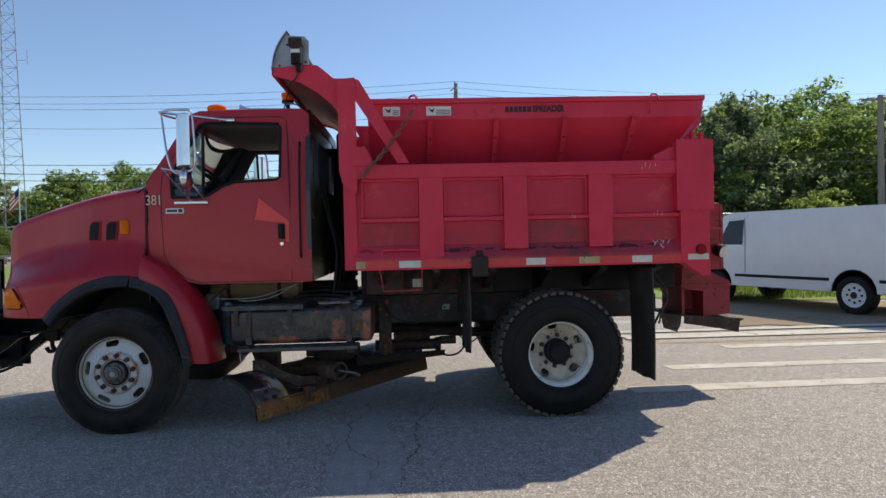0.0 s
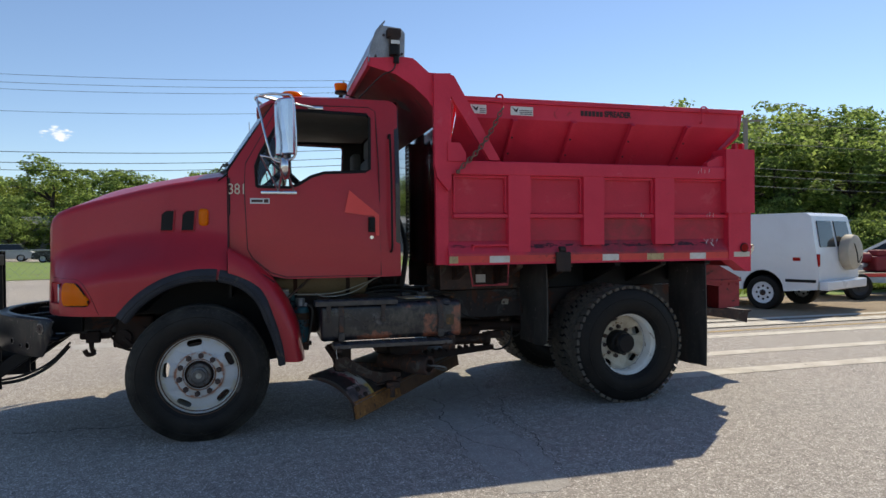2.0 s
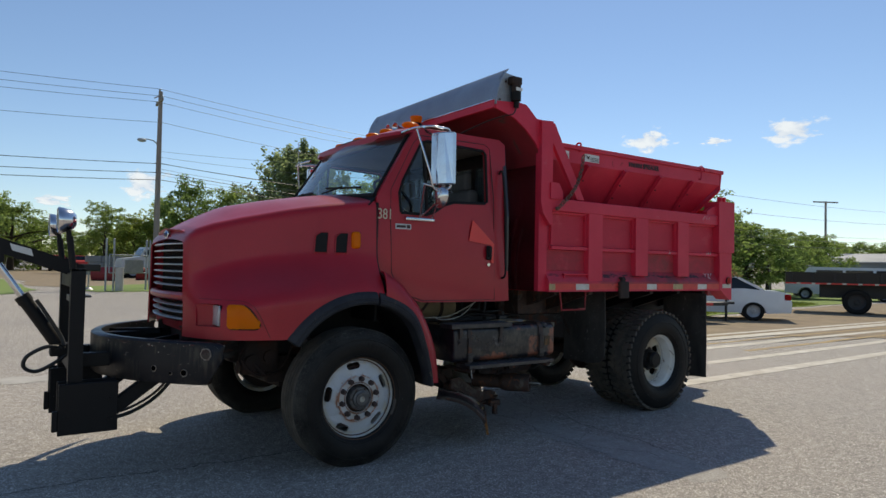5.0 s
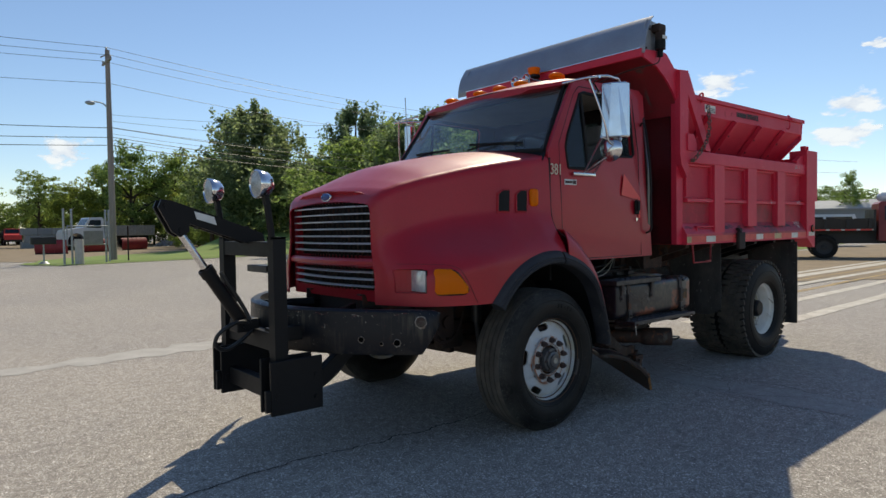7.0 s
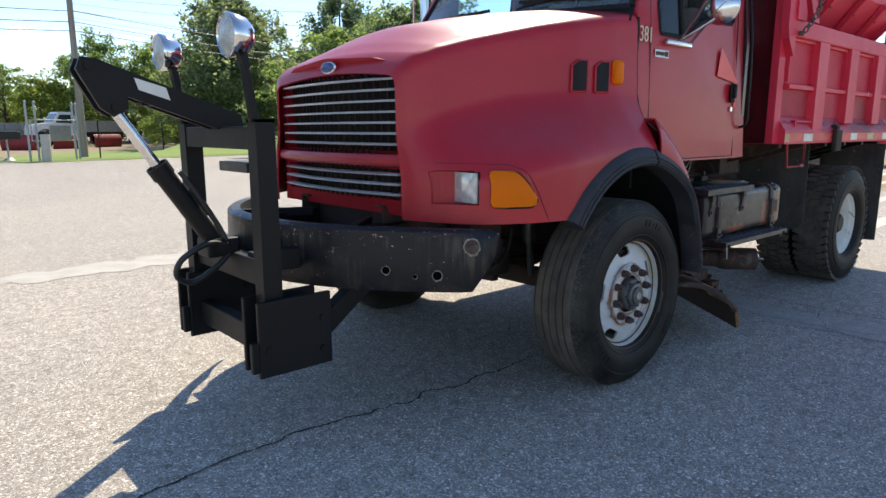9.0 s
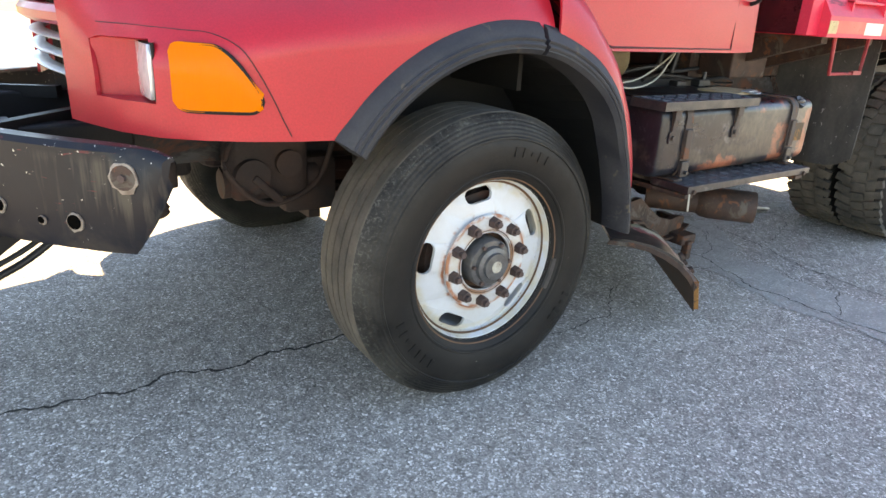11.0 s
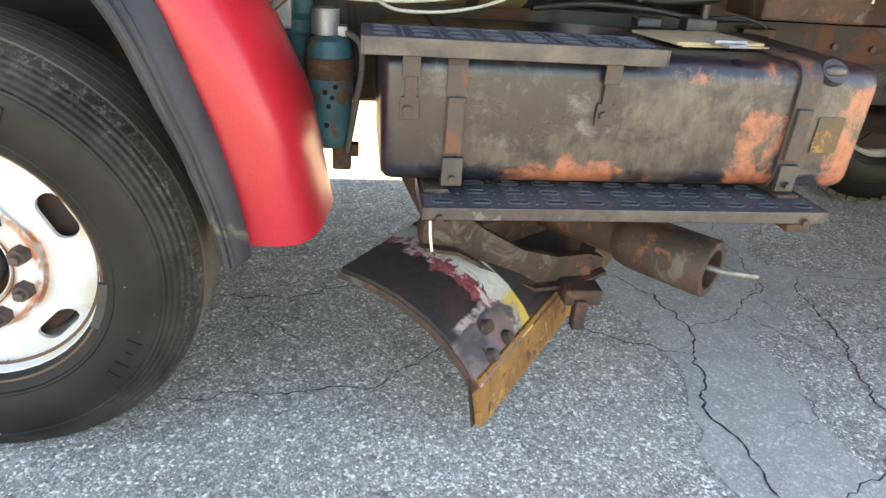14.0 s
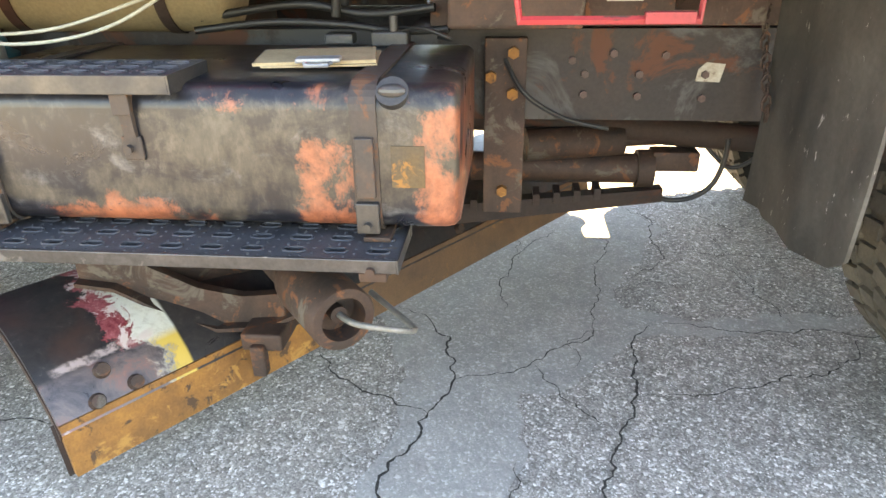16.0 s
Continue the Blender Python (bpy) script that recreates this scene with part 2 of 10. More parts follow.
HUB_MAT = surface("greasy_hub", (0.13, 0.135, 0.14), (0.075, 0.070, 0.065), 0.36, 0.5, 25, 200, 0.15)
TYRE = surface("tyre_rubber", (0.005, 0.005, 0.005), (0.016, 0.014, 0.012), 0.5, 0, 5, 110, 0.5, wear=(0.042, 0.036, 0.030), wear_at=0.64, wear_scale=18, wear2=(0.022, 0.019, 0.017), spec=0.2)


def split(nt):
    """Object coordinates as three values."""
    co = nt.nodes.new("ShaderNodeTexCoord")
    c = nt.nodes.new("ShaderNodeSeparateXYZ")
    nt.links.new(co.outputs["Object"], c.inputs[0])
    return c.outputs


def ring_radius(nt):
    """Distance from the wheel's axle."""
    c = split(nt)
    return sums(nt, 'SQRT', sums(nt, 'ADD', sums(nt, 'MULTIPLY', c[0], c[0]), sums(nt, 'MULTIPLY', c[2], c[2])), 0.0)


def bumper_paint():
    """Black enamel with grey runs from the top edge, a brown dusty film and small pale chips."""
    m, nt, b = nodes("scuffed_black_bumper")
    z = split(nt)[2]
    n = noise_of(nt, 6, 5, 0.65, 0.4)
    col = mix(nt, ramp(nt, n, [(0.3, 0.0), (0.7, 1.0)]), (0.0045, 0.006, 0.011), (0.012, 0.012, 0.015))
    run = sums(nt, 'MULTIPLY', noise_of(nt, 1.0, 4, 0.6, 0.0, (34, 34, 2.4)), ramp(nt, noise_of(nt, 2.6, 3, 0.5), [(0.40, 0.55), (0.62, 1.15)]))
    run = sums(nt, 'MULTIPLY', ramp(nt, run, [(0.47, 0.0), (0.66, 1.0)]), ramp(nt, z, [(0.70, 0.25), (0.86, 1.0), (0.945, 0.9), (0.97, 0.0)]))
    col = mix(nt, sums(nt, 'MULTIPLY', run, 0.75), col, (0.075, 0.066, 0.052))
    col = mix(nt, ramp(nt, sums(nt, 'ADD', n, ramp(nt, z, [(0.69, 0.22), (0.80, 0.0)])), [(0.58, 0.0), (0.80, 0.6)]), col, (0.060, 0.047, 0.035))
    edge = band(nt, z, 0.945, 0.985, 0.02)
    chips = noise_of(nt, 62, 3, 0.6)
    scrape = sums(nt, 'ADD', noise_of(nt, 1.0, 4, 0.65, 0.2, (11, 11, 60)), sums(nt, 'MULTIPLY', edge, 0.055))
    col = mix(nt, ramp(nt, scrape, [(0.675, 0.0), (0.69, 0.9)]), col, ramp(nt, chips, [(0.46, (0.10, 0.016, 0.020)), (0.55, (0.06, 0.045, 0.04)), (0.60, (0.50, 0.47, 0.42))]))
    col = mix(nt, ramp(nt, sums(nt, 'ADD', chips, sums(nt, 'MULTIPLY', edge, 0.035)), [(0.715, 0.0), (0.73, 1.0)]), col, (0.52, 0.49, 0.43))
    nt.links.new(col, b.inputs["Base Color"])
    nt.links.new(ramp(nt, n, [(0.3, 0.30), (0.7, 0.48)]), b.inputs["Roughness"])
    b.inputs["Specular IOR Level"].default_value = 0.28
    bump(nt, b, chips, 0.06, 0.003)
    return m


def wheel_paint():
    """Chalky white enamel, stained cream at the rim's lines and rusted in a ring outside the bolts."""
    m, nt, b = nodes("white_wheel_enamel")
    r = ring_radius(nt)
    n = noise_of(nt, 9, 5, 0.65, 0.4)
    fine = noise_of(nt, 55, 4, 0.65)
    col = mix(nt, ramp(nt, n, [(0.35, 0.0), (0.68, 1.0)]), (0.555, 0.580, 0.600), (0.50, 0.505, 0.495))
    def stain(lo, hi, soft, at, amount, colour):
        q = sums(nt, 'MULTIPLY', band(nt, r, lo, hi, soft), ramp(nt, n, [(at, 0.0), (at + 0.16, 1.0)]))
        return mix(nt, sums(nt, 'MULTIPLY', q, amount), col, colour)
    col = stain(0.258, 0.292, 0.014, 0.42, 0.7, (0.53, 0.47, 0.33))
    col = stain(0.298, 0.325, 0.006, 0.42, 0.7, (0.50, 0.42, 0.30))
    col = stain(0.173, 0.183, 0.009, 0.45, 0.6, (0.47, 0.28, 0.17))
    col = stain(0.170, 0.177, 0.003, 0.45, 0.95, (0.33, 0.095, 0.030))
    col = mix(nt, sums(nt, 'MULTIPLY', band(nt, r, 0.276, 0.330, 0.012), ramp(nt, fine, [(0.63, 0.0), (0.67, 0.9)])), col, (0.16, 0.065, 0.030))
    col = mix(nt, ramp(nt, noise_of(nt, 24, 4, 0.6), [(0.70, 0.0), (0.74, 0.7)]), col, (0.36, 0.22, 0.12))
    nt.links.new(col, b.inputs["Base Color"])
    b.inputs["Roughness"].default_value = 0.38
    bump(nt, b, fine, 0.06, 0.002)
    return m


def bolt_ring_paint():
    m, nt, b = nodes("rust_stained_enamel")
    r = ring_radius(nt)
    n = noise_of(nt, 15, 5, 0.65, 0.4)
    col = mix(nt, ramp(nt, n, [(0.40, 0.0), (0.70, 1.0)]), (0.53, 0.545, 0.55), (0.47, 0.41, 0.33))
    col = mix(nt, sums(nt, 'MULTIPLY', band(nt, r, 0.163, 0.180, 0.008), ramp(nt, n, [(0.42, 0.0), (0.56, 0.9)])), col, (0.36, 0.12, 0.045))
    col = mix(nt, sums(nt, 'MULTIPLY', band(nt, r, 0.100, 0.119, 0.006), ramp(nt, n, [(0.35, 0.2), (0.6, 0.9)])), col, (0.30, 0.13, 0.055))
    nt.links.new(col, b.inputs["Base Color"])
    b.inputs["Roughness"].default_value = 0.5
    bump(nt, b, n, 0.08, 0.002)
    return m


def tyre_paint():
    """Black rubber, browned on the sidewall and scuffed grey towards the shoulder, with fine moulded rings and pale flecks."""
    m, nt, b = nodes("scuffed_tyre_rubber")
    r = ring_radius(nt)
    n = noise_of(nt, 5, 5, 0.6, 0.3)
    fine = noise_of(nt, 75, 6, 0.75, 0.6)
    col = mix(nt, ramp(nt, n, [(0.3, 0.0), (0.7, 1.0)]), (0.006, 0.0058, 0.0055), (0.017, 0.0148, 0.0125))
    film = sums(nt, 'ADD', n, sums(nt, 'MULTIPLY', fine, 0.6))
    col = mix(nt, sums(nt, 'MULTIPLY', ramp(nt, r, [(0.40, 0.0), (0.47, 0.7), (0.51, 1.0)]), ramp(nt, film, [(0.66, 0.0), (0.95, 0.8)])), col, (0.055, 0.052, 0.044))
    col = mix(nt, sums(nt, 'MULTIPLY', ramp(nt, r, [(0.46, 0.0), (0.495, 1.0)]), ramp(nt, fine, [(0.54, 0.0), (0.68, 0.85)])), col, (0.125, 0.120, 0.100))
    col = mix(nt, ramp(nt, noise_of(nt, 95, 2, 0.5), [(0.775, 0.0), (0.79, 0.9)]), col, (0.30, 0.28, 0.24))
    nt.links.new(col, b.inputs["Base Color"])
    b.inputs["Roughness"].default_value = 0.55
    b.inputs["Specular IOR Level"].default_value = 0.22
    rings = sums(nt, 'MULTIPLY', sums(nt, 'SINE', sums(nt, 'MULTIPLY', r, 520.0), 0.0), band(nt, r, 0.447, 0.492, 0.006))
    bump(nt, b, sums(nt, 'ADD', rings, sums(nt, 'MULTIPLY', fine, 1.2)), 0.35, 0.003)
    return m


def grimed(name, like, low, high, spans, brown, scrape_at=None):
    """A copy of a paint with brown grime between two heights over stretches of x, and black scrapes along one height."""
    m = like.copy()
    m.name = name
    nt = m.node_tree
    b = nt.nodes["Principled BSDF"]
    col = b.inputs["Base Color"].links[0].from_socket
    c = split(nt)
    where = None
    for x0, x1, amount in spans:
        q = sums(nt, 'MULTIPLY', band(nt, c[0], x0, x1, 0.10), amount)
        where = q if where is None else sums(nt, 'MAXIMUM', where, q)
    n = noise_of(nt, 6, 6, 0.7, 0.5, (1, 1, 1.6))
    grime = sums(nt, 'MULTIPLY', sums(nt, 'MULTIPLY', where, band(nt, c[2], low, high, 0.03)), ramp(nt, n, [(0.25, 0.1), (0.66, 1.0)]))
    col = mix(nt, grime, col, brown)
    if scrape_at:
        line = sums(nt, 'ADD', noise_of(nt, 1.0, 5, 0.7, 0.4, (9, 9, 34)), sums(nt, 'MULTIPLY', band(nt, c[2], scrape_at - 0.010, scrape_at + 0.010, 0.02), 0.17))
        line = sums(nt, 'MULTIPLY', ramp(nt, line, [(0.67, 0.0), (0.70, 0.9)]), ramp(nt, where, [(0.2, 0.0), (0.4, 1.0)]))
        col = mix(nt, line, col, (0.016, 0.010, 0.012))
    nt.links.new(col, b.inputs["Base Color"])
    return m


RED_LOWER = grimed("grimy_bed_edge_paint", RED_BED, 1.415, 1.56, ((-0.45, 0.05, 0.35), (0.28, 0.95, 0.75), (1.0, 1.55, 0.95), (1.6, 2.3, 0.8)), (0.125, 0.040, 0.045), 1.50)
RED_PANEL = grimed("dusty_grimed_panel_paint", RED_PANEL, 1.53, 1.74, ((-0.45, 0.0, 0.6), (0.3, 0.8, 0.35), (1.0, 1.55, 0.9), (1.75, 2.3, 0.6)), (0.20, 0.045, 0.045))
BUMPER_BLACK = bumper_paint()
HOLE_BLACK = surface("dark_hole", (0.0025, 0.0025, 0.0025), (0.004, 0.0035, 0.003), 0.95, 0, 20, 200, 0.0, spec=0.0)
WHEEL_WHITE = wheel_paint()
RUST_STAIN = bolt_ring_paint()
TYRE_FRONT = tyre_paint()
TREAD = surface("dusty_tyre_tread", (0.038, 0.034, 0.028), (0.125, 0.104, 0.080), 0.85, 0, 6, 120, 0.3)
RUBBER_FLARE = surface("weathered_black_rubber", (0.017, 0.018, 0.023), (0.038, 0.038, 0.041), 0.5, 0, 7, 120, 0.12, wear=(0.105, 0.085, 0.062), wear_at=0.60, wear_scale=5, spec=0.3, wear2=(0.075, 0.070, 0.066))
MUDFLAP = surface("scuffed_mudflap_rubber", (0.020, 0.019, 0.018), (0.070, 0.064, 0.055), 0.6, 0, 7, 60, 0.4, wear=(0.40, 0.39, 0.36), wear_at=0.645, wear_scale=46, wear2=(0.10, 0.093, 0.082), stretch=(1, 1, 0.45))
BLACK_PLASTIC = surface("black_plastic", (0.006, 0.006, 0.006), (0.011, 0.011, 0.011), 0.55, 0, 8, 200, 0.05, spec=0.25)
INTERIOR_DARK = surface("dark_door_trim", (0.028, 0.027, 0.027), (0.045, 0.043, 0.042), 0.7, 0, 5, 120, 0.1)
SEAM_RED = surface("dark_red_seam", (0.075, 0.013, 0.016), (0.05, 0.010, 0.012), 0.6, 0, 8, 150, 0.0)
INTERIOR = surface("cab_trim", (0.11, 0.105, 0.10), (0.15, 0.14, 0.135), 0.8, 0, 5, 120, 0.1)
HEADLINER = surface("headliner_cloth", (0.26, 0.25, 0.23), (0.21, 0.20, 0.185), 0.9, 0, 5, 120, 0.1)
WHITE_LABEL = surface("white_label", (0.75, 0.75, 0.72), (0.65, 0.64, 0.6), 0.5, 0, 12, 200, 0.0)
PALE_LETTER = surface("pale_lettering", (0.66, 0.56, 0.42), (0.6, 0.5, 0.38), 0.5, 0, 20, 200, 0.0)
DARK_LETTER = surface("dark_lettering", (0.02, 0.008, 0.008), (0.05, 0.01, 0.012), 0.5, 0, 20, 200, 0.0)
TAN_TANK = surface("tan_air_tank", (0.30, 0.22, 0.12), (0.22, 0.16, 0.09), 0.5, 0, 4, 90, 0.1, wear=(0.12, 0.06, 0.03), wear_at=0.66, wear_scale=6)
HOSE_DUSTY = surface("dusty_hose_rubber", (0.13, 0.115, 0.095), (0.08, 0.072, 0.062), 0.7, 0, 9, 120, 0.1)
TEAL = surface("teal_engine_paint", (0.02, 0.13, 0.16), (0.03, 0.09, 0.11), 0.5, 0, 9, 90, 0.2, wear=(0.12, 0.06, 0.035), wear_at=0.56, wear_scale=9)
WIRE_WHITE = surface("pale_cable", (0.5, 0.49, 0.42), (0.4, 0.38, 0.33), 0.5, 0, 20, 200, 0.0)
WIRE_PALE = surface("grey_service_cable", (0.20, 0.20, 0.20), (0.14, 0.14, 0.14), 0.4, 0, 20, 200, 0.0)
WIRE_BLACK = surface("black_hose", (0.012, 0.012, 0.012), (0.02, 0.02, 0.02), 0.45, 0, 20, 200, 0.0)
CARDBOARD = surface("clipboard_card", (0.46, 0.34, 0.20), (0.36, 0.26, 0.15), 0.8, 0, 12, 150, 0.1)
CAR_WHITE = surface("white_car_paint", (0.72, 0.73, 0.74), (0.66, 0.67, 0.68), 0.25, 0, 2, 200, 0.0, coat=0.4)
CAR_BLACK = surface("black_truck_paint", (0.010, 0.009, 0.009), (0.018, 0.016, 0.015), 0.45, 0, 3, 120, 0.05)
TRUCK_RED = surface("red_truck_paint", (0.22, 0.014, 0.016), (0.18, 0.012, 0.014), 0.35, 0, 3, 120, 0.03)
PLOW_RED = surface("red_plow_paint", (0.26, 0.016, 0.022), (0.20, 0.014, 0.018), 0.5, 0, 2, 120, 0.05, wear=(0.12, 0.05, 0.04), wear_at=0.66)
DULL_ROOF = surface("dull_metal_roofing", (0.36, 0.37, 0.38), (0.29, 0.30, 0.31), 0.6, 0.1, 0.4, 30, 0.05)
CONCRETE_GREY = surface("grey_metal_cladding", (0.26, 0.28, 0.28), (0.22, 0.23, 0.23), 0.6, 0, 0.3, 30, 0.05)
WOOD_POLE = surface("weathered_pole_wood", (0.33, 0.28, 0.25), (0.23, 0.19, 0.17), 0.85, 0, 2, 40, 0.4, stretch=(6, 6, 0.4))
BARK = surface("bark", (0.075, 0.055, 0.04), (0.045, 0.035, 0.028), 0.9, 0, 3, 30, 0.5, stretch=(4, 4, 0.7))
CANVAS = surface("cream_vinyl_cover", (0.50, 0.45, 0.36), (0.42, 0.37, 0.29), 0.6, 0, 5, 120, 0.1)


def clear(name, tint, rough=0.0, ior=1.5, film=0.0):
    m, nt, b = nodes(name)
    b.inputs["Base Color"].default_value = (*tint, 1)
    b.inputs["Roughness"].default_value = rough
    b.inputs["IOR"].default_value = 1.45
    b.inputs["Transmission Weight"].default_value = 1.0
    thin = nt.nodes.new("ShaderNodeBsdfTransparent")
    thin.inputs[0].default_value = (*tint, 1)
    gl = nt.nodes.new("ShaderNodeBsdfGlossy")
    gl.inputs["Roughness"].default_value = 0.02
    fr = nt.nodes.new("ShaderNodeFresnel")
    fr.inputs[0].default_value = ior
    mx = nt.nodes.new("ShaderNodeMixShader")
    nt.links.new(fr.outputs[0], mx.inputs[0])
    nt.links.new(thin.outputs[0], mx.inputs[1])
    nt.links.new(gl.outputs[0], mx.inputs[2])
    last = mx.outputs[0]
    # Pale diffuse layer: some dust, and sky reflection painted onto the glass.
    if film:
        df, m2 = nt.nodes.new("ShaderNodeBsdfDiffuse"), nt.nodes.new("ShaderNodeMixShader")
        df.inputs[0].default_value = (0.55, 0.60, 0.62, 1)
        m2.inputs[0].default_value = film
        nt.links.new(last, m2.inputs[1])
        nt.links.new(df.outputs[0], m2.inputs[2])
        last = m2.outputs[0]
    nt.links.new(last, nt.nodes["Material Output"].inputs[0])
    return m


GLASS = clear("window_glass", (0.88, 0.94, 0.92))
TINT_GLASS = clear("tinted_glass", (0.66, 0.86, 0.90), ior=1.95, film=0.075)
DARK_GLASS = surface("dark_car_glass", (0.015, 0.02, 0.022), (0.02, 0.025, 0.028), 0.05, 0, 2, 100, 0.0)


def lens(name, c, glow=0.0):
    m, nt, b = nodes(name)
    b.inputs["Base Color"].default_value = (*c, 1)
    b.inputs["Roughness"].default_value = 0.18
    b.inputs["Subsurface Weight"].default_value = 0.15
    b.inputs["Subsurface Radius"].default_value = (0.05, 0.03, 0.01)
    ribs = nt.nodes.new("ShaderNodeTexWave")
    ribs.inputs["Scale"].default_value = 30
    ribs.inputs["Distortion"].default_value = 0.3
    co = nt.nodes.new("ShaderNodeTexCoord")
    nt.links.new(co.outputs["Object"], ribs.inputs[0])
    bump(nt, b, ribs.outputs[1], 0.12, 0.003)
    b.inputs["Specular IOR Level"].default_value = 0.15
    tr = nt.nodes.new("ShaderNodeBsdfTranslucent")
    tr.inputs[0].default_value = (*c, 1)
    mx = nt.nodes.new("ShaderNodeMixShader")
    mx.inputs[0].default_value = 0.35
    nt.links.new(b.outputs[0], mx.inputs[1])
    nt.links.new(tr.outputs[0], mx.inputs[2])
    nt.links.new(mx.outputs[0], nt.nodes["Material Output"].inputs[0])
    return m


LAMP_GLASS = surface("ribbed_lamp_glass", (0.46, 0.47, 0.46), (0.30, 0.31, 0.31), 0.16, 0.15, 30, 90, 0.3)
HEAD_GLASS = surface("clear_headlight_glass", (0.84, 0.85, 0.86), (0.46, 0.47, 0.48), 0.05, 0.45, 26, 90, 0.15, stretch=(1, 1, 0.5))
AMBER = lens("amber_lens", (0.95, 0.235, 0.006))
RED_LENS = lens("red_lens", (0.45, 0.012, 0.012))
CLEAR_LENS = surface("clear_lamp_lens", (0.62, 0.63, 0.62), (0.40, 0.40, 0.40), 0.10, 0.6, 18, 60, 0.3)


def asphalt(name="weathered_asphalt", sealed=0.0):
    m, nt, b = nodes(name)
    co = nt.nodes.new("ShaderNodeTexCoord")
    st = nt.nodes.new("ShaderNodeTexVoronoi")
    st.inputs["Scale"].default_value = 112
    nt.links.new(co.outputs["Object"], st.inputs["Vector"])
    st2 = nt.nodes.new("ShaderNodeTexVoronoi")
    st2.inputs["Scale"].default_value = 230
    nt.links.new(co.outputs["Object"], st2.inputs["Vector"])
    tone = nt.nodes.new("ShaderNodeSeparateColor")
    nt.links.new(st.outputs["Color"], tone.inputs[0])
    stones = ramp(nt, tone.outputs[0], [(0.0, (0.121, 0.110, 0.096)), (0.5, (0.271, 0.247, 0.221)), (0.84, (0.429, 0.394, 0.354)), (0.90, (0.743, 0.697, 0.644)), (1.0, (0.943, 0.897, 0.839))])
    tone2 = nt.nodes.new("ShaderNodeSeparateColor")
    nt.links.new(st2.outputs["Color"], tone2.inputs[0])
    sand = ramp(nt, tone2.outputs[1], [(0.0, (0.143, 0.130, 0.114)), (0.6, (0.285, 0.261, 0.233)), (0.90, (0.485, 0.449, 0.405)), (0.95, (0.857, 0.811, 0.754)), (1.0, (0.857, 0.811, 0.754))])
    col = mix(nt, ramp(nt, noise_of(nt, 25, 4, 0.7), [(0.35, 0.0), (0.65, 1.0)]), stones, sand)
    big = noise_of(nt, 0.35, 6, 0.62, 0.6)
    col = mix(nt, 0.8, col, ramp(nt, big, [(0.25, (0.40, 0.39, 0.385)), (0.5, (0.5, 0.485, 0.47)), (0.8, (0.60, 0.58, 0.55))]), 'OVERLAY')
    col = mix(nt, 0.7, col, ramp(nt, noise_of(nt, 11, 5, 0.75), [(0.30, 0.30), (0.5, 0.5), (0.70, 0.70)]), 'OVERLAY')
    cxy = nt.nodes.new("ShaderNodeSeparateXYZ")
    nt.links.new(co.outputs["Object"], cxy.inputs[0])
    # Paler towards -x, broken up by noise.
    paling = sums(nt, 'ADD', sums(nt, 'MULTIPLY', cxy.outputs[0], -0.10), sums(nt, 'MULTIPLY', noise_of(nt, 0.22, 4, 0.6, 0.5), 0.5))
    col = mix(nt, ramp(nt, paling, [(0.28, 0.0), (0.95, 0.62)]), col, mix(nt, 1.0, col, (0.66, 0.635, 0.60), 'OVERLAY'))
    col = mix(nt, ramp(nt, noise_of(nt, 1.7, 6, 0.7, 1.0), [(0.58, 0.0), (0.80, 0.45)]), col, (0.42, 0.37, 0.31))
    col = mix(nt, ramp(nt, noise_of(nt, 0.9, 7, 0.72, 1.4), [(0.62, 0.0), (0.78, 0.5)]), col, (0.10, 0.094, 0.086))
    if sealed:
        col = mix(nt, sealed, col, ramp(nt, noise_of(nt, 5, 6, 0.7, 0.5), [(0.3, (0.29, 0.275, 0.25)), (0.7, (0.40, 0.38, 0.345))]))
    nt.links.new(col, b.inputs["Base Color"])
    nt.links.new(ramp(nt, big, [(0.2, 0.72), (0.8, 0.9)]), b.inputs["Roughness"])
    h = mix(nt, 0.5, ramp(nt, st.outputs["Distance"], [(0.0, 1.0), (0.7, 0.0)]), ramp(nt, noise_of(nt, 14, 5, 0.7), [(0.3, 0.0), (0.7, 1.0)]))
    bump(nt, b, h, 0.55 if not sealed else 0.2, 0.006)
    return m


ASPHALT = asphalt()
PATCH = asphalt("smooth_sealed_asphalt", 0.62)
CRACK = surface("crack_dirt", (0.022, 0.020, 0.018), (0.05, 0.045, 0.038), 0.95, 0, 30, 100, 0.2)
LINE_PAINT = surface("worn_white_line_paint", (0.62, 0.58, 0.50), (0.46, 0.41, 0.33), 0.7, 0, 3, 90, 0.2, wear=(0.20, 0.18, 0.15), wear_at=0.60, wear_scale=7)
YELLOW_PAINT = surface("worn_yellow_line_paint", (0.45, 0.30, 0.10), (0.30, 0.21, 0.10), 0.7, 0, 3, 90, 0.2, wear=(0.20, 0.18, 0.15), wear_at=0.54, wear_scale=7)
SEAM = surface("pale_asphalt_seam", (0.50, 0.47, 0.42), (0.40, 0.375, 0.335), 0.85, 0, 4, 120, 0.3)
SHIELD_WORN = surface("worn_shield_paint", (0.30, 0.022, 0.030), (0.20, 0.024, 0.028), 0.45, 0, 2.2, 90, 0.15, wear=(0.12, 0.07, 0.06), wear_at=0.60, wear_scale=2.0, wear2=(0.06, 0.035, 0.034))
SAND = surface("sandy_dirt", (0.32, 0.245, 0.155), (0.225, 0.170, 0.110), 0.95, 0, 1.2, 30, 0.5, wear=(0.15, 0.12, 0.09), wear_at=0.62, wear_scale=1.1)
